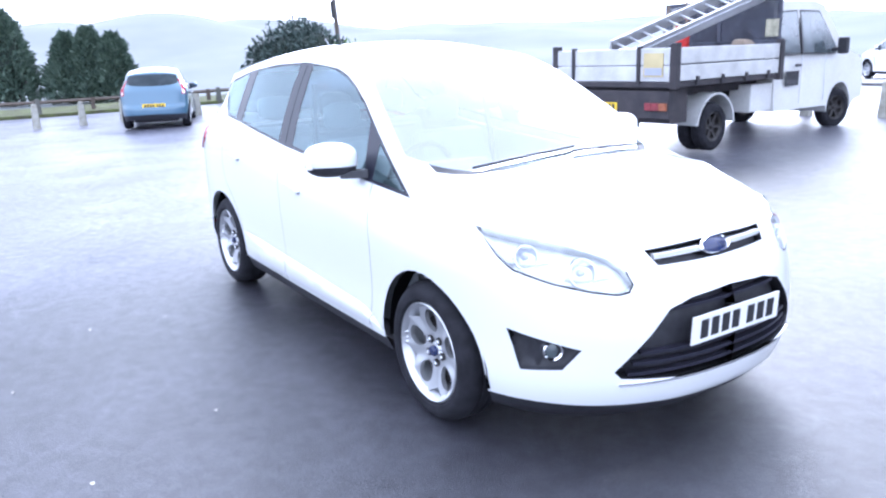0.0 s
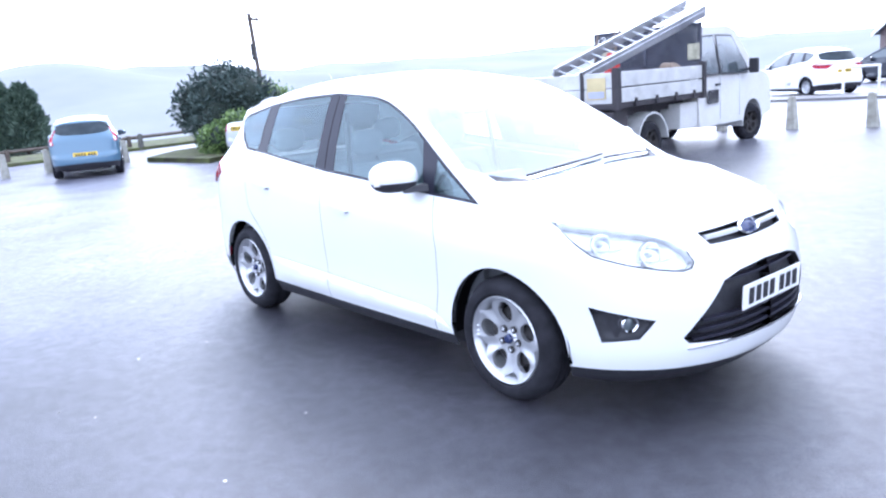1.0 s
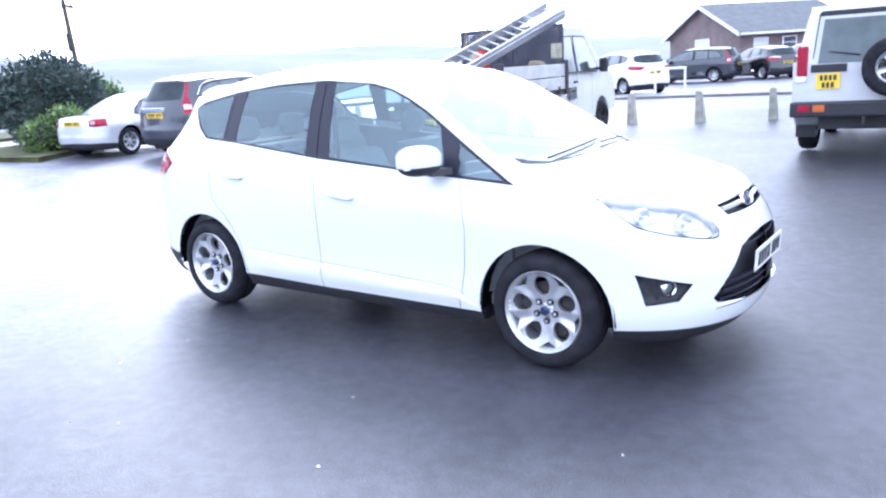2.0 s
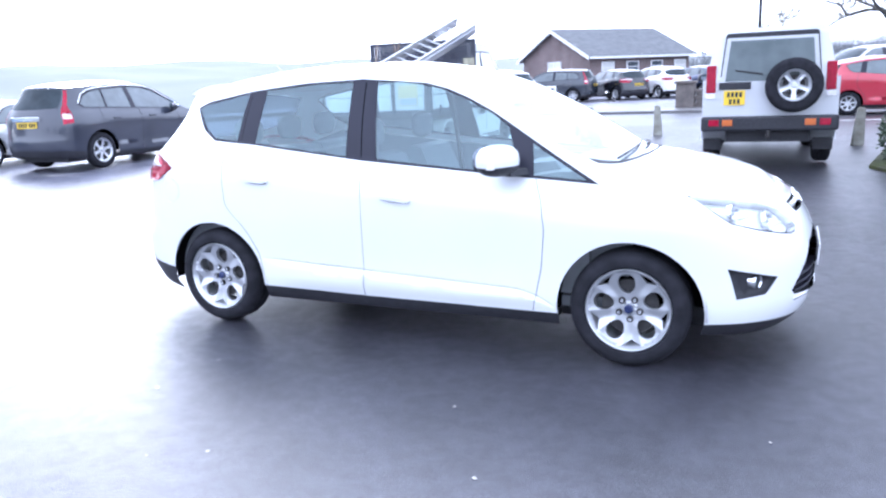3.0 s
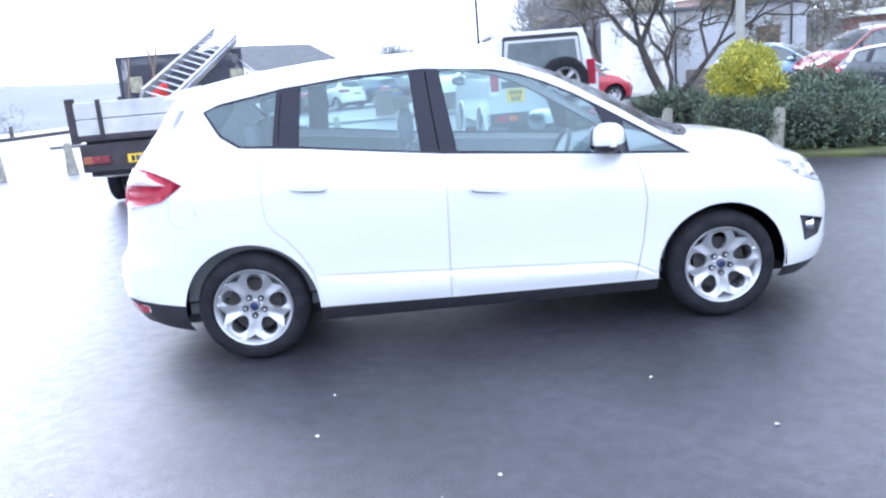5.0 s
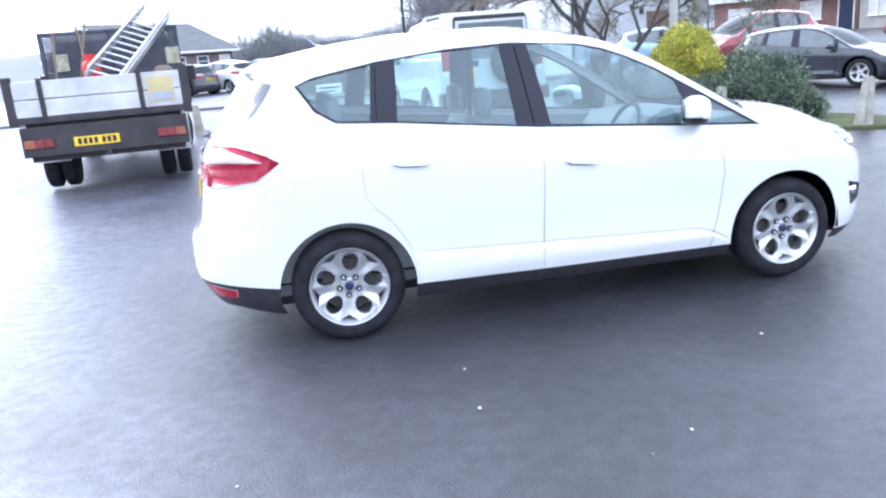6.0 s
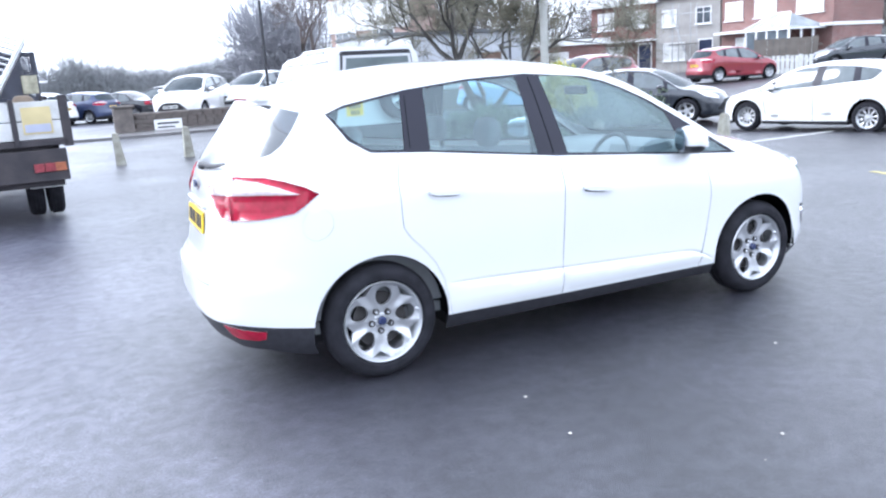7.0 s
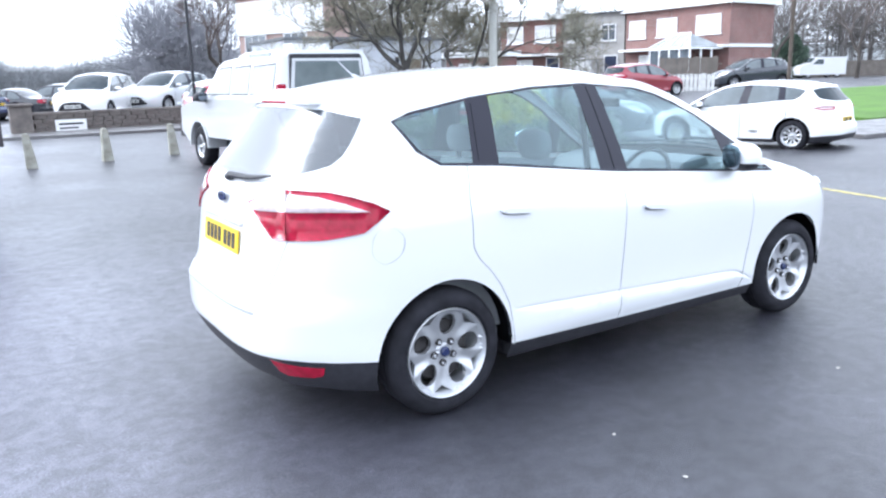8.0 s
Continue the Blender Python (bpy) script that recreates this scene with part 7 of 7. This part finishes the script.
def big_flat_block():
    m, ln = front_frame((12.3, 42.5), (15.0, 36.3))
    h = thing("flat_block", m, "two-storey brick building with broad white bands", "building")
    part("wall", boxes((0, ln, 0, 2.2, 0, 6.3)), PALE_BRICK, h)
    part("roof", boxes((-.1, ln + .1, -.15, 2.3, 6.3, 6.38)), ROOF_GREY, h, "flat roof")
    part("upper_band", boxes((-.05, ln + .05, -.12, -.003, 4.2, 6.1)), FASCIA, h, "broad white band", bevel=.02)
    part("lower_band", boxes((-.05, ln + .05, -.12, -.003, 2.4, 3.1)), FASCIA, h, "white band", bevel=.02)
    for x in (1.4, 4.6):
        window(h, pose(x, -.005, 3.2), 1.8, 1.0, 2, False)
        window(h, pose(x, -.005, .9), 1.8, 1.3, 2, True)


big_flat_block()


def bungalow():
    """A long brick bungalow with a gable end."""
    m, ln = front_frame((-9.8, 44.6), (-4.5, 50.85))
    h = thing("bungalow", m, "long brown brick bungalow with a grey tiled roof", "building")
    d, e, r = 8.0, 2.6, 4.3
    bm = prism([(0, 0), (d, 0), (d, e), (d / 2, r), (0, e)], 0, ln, "x")
    part("wall", bm, SOFT_BRICK, h)
    for s in (0, 1):
        bm = bmesh.new()
        y0, y1 = (-.4, d / 2) if s == 0 else (d + .4, d / 2)
        z0, z1 = e - .22, r + .02
        vs = [bm.verts.new(p) for p in ((-.35, y0, z0), (ln + .35, y0, z0), (ln + .35, y1, z1), (-.35, y1, z1), (-.35, y0, z0 + .14), (ln + .35, y0, z0 + .14), (ln + .35, y1, z1 + .14), (-.35, y1, z1 + .14))]
        for f in ((0, 1, 2, 3), (4, 5, 6, 7), (0, 1, 5, 4), (1, 2, 6, 5), (2, 3, 7, 6), (3, 0, 4, 7)):
            bm.faces.new([vs[i] for i in f])
        part("roof_slope", bm, ROOF_GREY, h, "grey tiled roof slope")
        bm = bmesh.new()
        vs = [bm.verts.new(p) for p in ((-.38, y0, z0 - .12), (-.38, y0, z0 + .14), (-.38, y1, z1 + .14), (-.38, y1, z1 - .12))]
        bm.faces.new(vs)
        part("barge_board", bm, FASCIA, h, "white barge board")
    part("gutter", boxes((-.3, ln + .3, -.46, -.40, e - .26, e - .12)), FASCIA, h, "white gutter")
    for k in range(4):
        window(h, pose(1.4 + k * 2.0, -.005, 1.0), 1.0, 1.15, 0, k % 3 == 0, True)
    w = window(h, pose(-.005, 4.0, .9, 0, 0, -90), 1.6, 1.4, 1, True, True)


bungalow()


def stone_wall(a, b, height, label):
    """A wall of rough courses: each face stone is a piece of its own."""
    m, ln = front_frame(a, b)
    w = thing("wall", m, label, "wall", kind="structure")
    part("wall_core", boxes((0, ln, .03, .33, -.1, height)), STONE, w, "dark mortar core")
    rng = random.Random(9)
    shapes = []
    for k in range(8):
        bm = boxes((-.5, .5, -.05, .05, -.5, .5))
        for v in bm.verts:
            v.co += Vector((rng.uniform(-.05, .05), rng.uniform(-.012, .012), rng.uniform(-.05, .05)))
        me = bpy.data.meshes.new("stone")
        bm.to_mesh(me)
        bm.free()
        me.materials.append(STONE)
        shapes.append(me)
    rows = 5
    for j in range(rows):
        x = -.1 * (j % 2)
        while x < ln:
            wd = rng.uniform(.22, .5)
            z = (j + .5) * height / rows + .02
            put("stone", rng.choice(shapes), w, "", pose(min(ln, x + wd / 2), .02, z) @ Matrix.Diagonal((wd * .93, 1, height / rows * .9, 1)))
            x += wd
    part("coping", boxes((-.05, ln + .05, -.06, .40, height, height + .09)), STONE, w, "flat stone coping", bevel=.02)
    return w, m


_, wm_ = stone_wall((-.9, 22.6), (6.0, 23.3), .68, "low dark stone wall with flat coping")
sign = part("sign", boxes((.55, 1.45, -.09, -.06, .12, .52)), FASCIA, None, "", bevel=.005, at=wm_)
tagged(sign, "white sign board fixed to the stone wall", "sign")
part("sign_bar", boxes((.65, 1.35, -.094, -.091, .36, .42)), SLATE, sign)
part("sign_bar", boxes((.65, 1.2, -.094, -.091, .24, .29)), SLATE, sign)
tagged(part("gate_pier", boxes((-.3, .3, -.3, .3, 0, .92), (-.36, .36, -.36, .36, .92, 1.0)), STONE, None, "", bevel=.03, at=pose(-1.25, 22.7, land(-1.25, 22.7) - .05)), "square stone gate pier at the wall's end", "gate pier")


def lamp_post(x, y, h, label, arm=0.0, r=.055, material=BLACK_TRIM):
    p = thing("street_lamp", pose(x, y, land(x, y)), label, "street lamp")
    part("pole", tubes(((0, 0, -.2), (0, 0, 1.2), r * 1.5), ((0, 0, 1.2), (0, 0, h), r, r * .7), seg=12), material, p, smooth=True)
    part("arm", tubes(((0, 0, h - .05), (arm, 0, h + .08), .03)), material, p)
    part("lantern", blob(.28, .11, .07, 2, power=.8), STEEL, p, "grey lantern head", smooth=True, at=pose(arm + .2, 0, h + .08))


lamp_post(1.35, 12.95, 6.5, "tall thin black lamp post", .9, .035)
lamp_post(4.88, 7.1, 6.5, "pale grey lamp post behind the shrubs", .8, .07, POST_GREY)


def telegraph_pole(x, y, h, lean_, label, boxed=True):
    p = thing("telegraph_pole", pose(x, y, land(x, y), 0, lean_, 40), label, "telegraph pole")
    part("pole", tubes(((0, 0, -.4), (0, 0, h), .095, .07), seg=10), TIMBER, p, smooth=True)
    part("cross_arm", boxes((-.05, .05, -.12, .75, h - .24, h - .16)), TIMBER, p)
    part("insulator", tubes(((0, .68, h - .16), (0, .68, h - .02), .03)), DARK_METAL, p)
    if boxed:
        part("cable_box", boxes((-.08, .08, -.2, -.08, h - 1.7, h - 1.1)), DARK_METAL, p, "grey cable box", bevel=.02)


telegraph_pole(-22.5, 10.4, 4.5, -3, "leaning dark timber pole with a short cross-arm", True)
telegraph_pole(30.4, 18.2, 9, 1, "brown timber telegraph pole by the lawn", False)


def hoop(x, y, turn):
    p = thing("hoop_barrier", pose(x, y, land(x, y), 0, 0, turn), "white tubular steel hoop barrier", "barrier")
    part("upright", tubes(((-.5, 0, -.1), (-.5, 0, .92), .04)), FASCIA, p)
    part("upright", tubes(((.5, 0, -.1), (.5, 0, .92), .04)), FASCIA, p)
    part("top_rail", tubes(((-.54, 0, .9), (.54, 0, .9), .04)), FASCIA, p)


hoop(-6.3, 22.6, 15)


def van(x, y, heading):
    v = thing("van", pose(x, y, land(x, y), 0, 0, heading), "small white van parked far up the road", "van")
    part("body", prism([(-2.1, .3), (-2.1, 1.7), (-2.0, 1.82), (.6, 1.82), (1.1, 1.35), (1.9, 1.1), (2.1, .9), (2.1, .3)], -.85, .85), BRIGHT, v, bevel=.05, smooth=True)
    part("windscreen", prism([(.68, 1.75), (1.12, 1.37), (1.14, 1.39), (.7, 1.77)], -.7, .7), DARK_GLASS, v)
    part("rear_window", boxes((-2.11, -2.08, -.6, .6, 1.15, 1.6)), DARK_GLASS, v)
    for s in (-1, 1):
        part("side_window", prism([(.0, 1.2), (.0, 1.62), (.55, 1.62), (.95, 1.22)], s * .845, s * .856), DARK_GLASS, v)
        for wx in (-1.3, 1.3):
            wheel(v, wx, s * .76, .31, .18, .2, 6, False)


van(63.5, 37.0, 150)


def railing(points, label):
    """Low timber rail on short posts along the verge."""
    f = thing("verge_rail", pose(0, 0, 0), label, "fence")
    for a, b in zip(points, points[1:]):
        pa, pb = Vector((*a, land(*a) + .42)), Vector((*b, land(*b) + .42))
        bm = bmesh.new()
        tube(bm, pa, pb, .06, seg=4)
        part("rail", bm, TIMBER, f)
        part("post", boxes((a[0] - .06, a[0] + .06, a[1] - .06, a[1] + .06, land(*a) - .1, land(*a) + .5)), TIMBER, f)


railing([(-24.6, -14), (-24.6, -10), (-24.6, -6), (-24.7, -2), (-24.8, 2), (-24.9, 6), (-25.2, 10)], "low dark timber rail along the verge")


def woodland(name, a, b, depth, height, count, seed, label, material=None):
    """A belt of bare winter woodland far off: many twiggy uprights."""
    rng = random.Random(seed)
    verts, faces = [], []
    for _ in range(count):
        u = rng.random()
        x, y = a[0] + (b[0] - a[0]) * u + rng.uniform(-1, 1) * depth, a[1] + (b[1] - a[1]) * u + rng.uniform(0, 1) * depth
        h = height * (.75 + .35 * noise.noise(Vector((x * .05, y * .05, seed)))) * rng.uniform(.75, 1.1)
        z = land(x, y)
        p = Vector((x, y, z))
        wide, mid = h * rng.uniform(.22, .34), p + Vector((0, 0, h * .6))
        side = Vector((rng.gauss(0, 1), rng.gauss(0, 1), 0)).normalized() * h * .012
        n = len(verts)
        verts += [p - side, p + side, mid + side * .5, mid - side * .5]
        faces.append((n, n + 1, n + 2, n + 3))
        for k in range(90):
            d = Vector((rng.gauss(0, 1), rng.gauss(0, 1), rng.gauss(0, 1))).normalized()
            r = rng.random() ** .5
            root = mid + Vector((d.x * wide * r, d.y * wide * r, d.z * h * .4 * r))
            d = (d * .8 + Vector((rng.gauss(0, .5), rng.gauss(0, .5), .7 + rng.gauss(0, .35)))).normalized()
            tip = root + d * h * rng.uniform(.09, .26)
            w = d.cross(Vector((rng.gauss(0, 1), rng.gauss(0, 1), rng.gauss(0, 1)))).normalized() * h * rng.uniform(.0022, .006)
            n = len(verts)
            verts += [root - w, root + w, tip + w * .3, tip - w * .3]
            faces.append((n, n + 1, n + 2, n + 3))
    ob = put(name, mesh_from(name, verts, faces, material or HAZE_WOOD))
    tagged(ob, label, "trees", kind="stuff")


# Grey wood tone with the distant haze painted in.
HAZE_WOOD = leaf_mat("haze_toned_wood", (0.19, 0.195, 0.205), (0.24, 0.245, 0.255), .9)
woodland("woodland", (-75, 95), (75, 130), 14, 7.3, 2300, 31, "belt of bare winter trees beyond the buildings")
# Paler still: the mist over the thicket is part of its colour.
MIST_WOOD = leaf_mat("mist_toned_wood", (0.32, 0.32, 0.345), (0.36, 0.36, 0.385), .9)
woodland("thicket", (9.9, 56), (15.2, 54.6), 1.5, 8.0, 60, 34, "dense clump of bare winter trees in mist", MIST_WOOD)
BROWN_WOOD = leaf_mat("brown_winter_wood", (0.11, 0.10, 0.095), (0.24, 0.225, 0.215), .9)
woodland("woodland", (22, 58), (54, 48), 4, 9, 130, 32, "bare winter trees behind the houses", BROWN_WOOD)
woodland("woodland", (62, 56), (92, 26), 6, 11, 200, 33, "bare winter trees beyond the lawn", BROWN_WOOD)
fence((64, 43), (84, 26), 1.6, FENCE, "weathered timber fence behind the lawn", .3)


def far_town():
    rng = random.Random(41)
    for k in range(16):
        u = rng.random()
        x, y = -rng.uniform(120, 330), rng.uniform(-60, 130)
        w, d, hgt = rng.uniform(10, 34), rng.uniform(8, 14), rng.uniform(4, 7)
        h = thing("far_building", pose(x, y, land(x, y) - .5, 0, 0, rng.uniform(60, 120)), "pale long building far down in the valley", "building", "buildings in the valley")
        part("wall", boxes((-w / 2, w / 2, -d / 2, d / 2, 0, hgt)), RENDER_WALL, h)
        part("roof", prism([(-d / 2 - .4, hgt), (d / 2 + .4, hgt), (0, hgt + d * .25)], -w / 2 - .3, w / 2 + .3, "x"), FASCIA if k % 2 else ROOF_GREY, h, "pale wet roof" if k % 2 else "grey roof")


far_town()
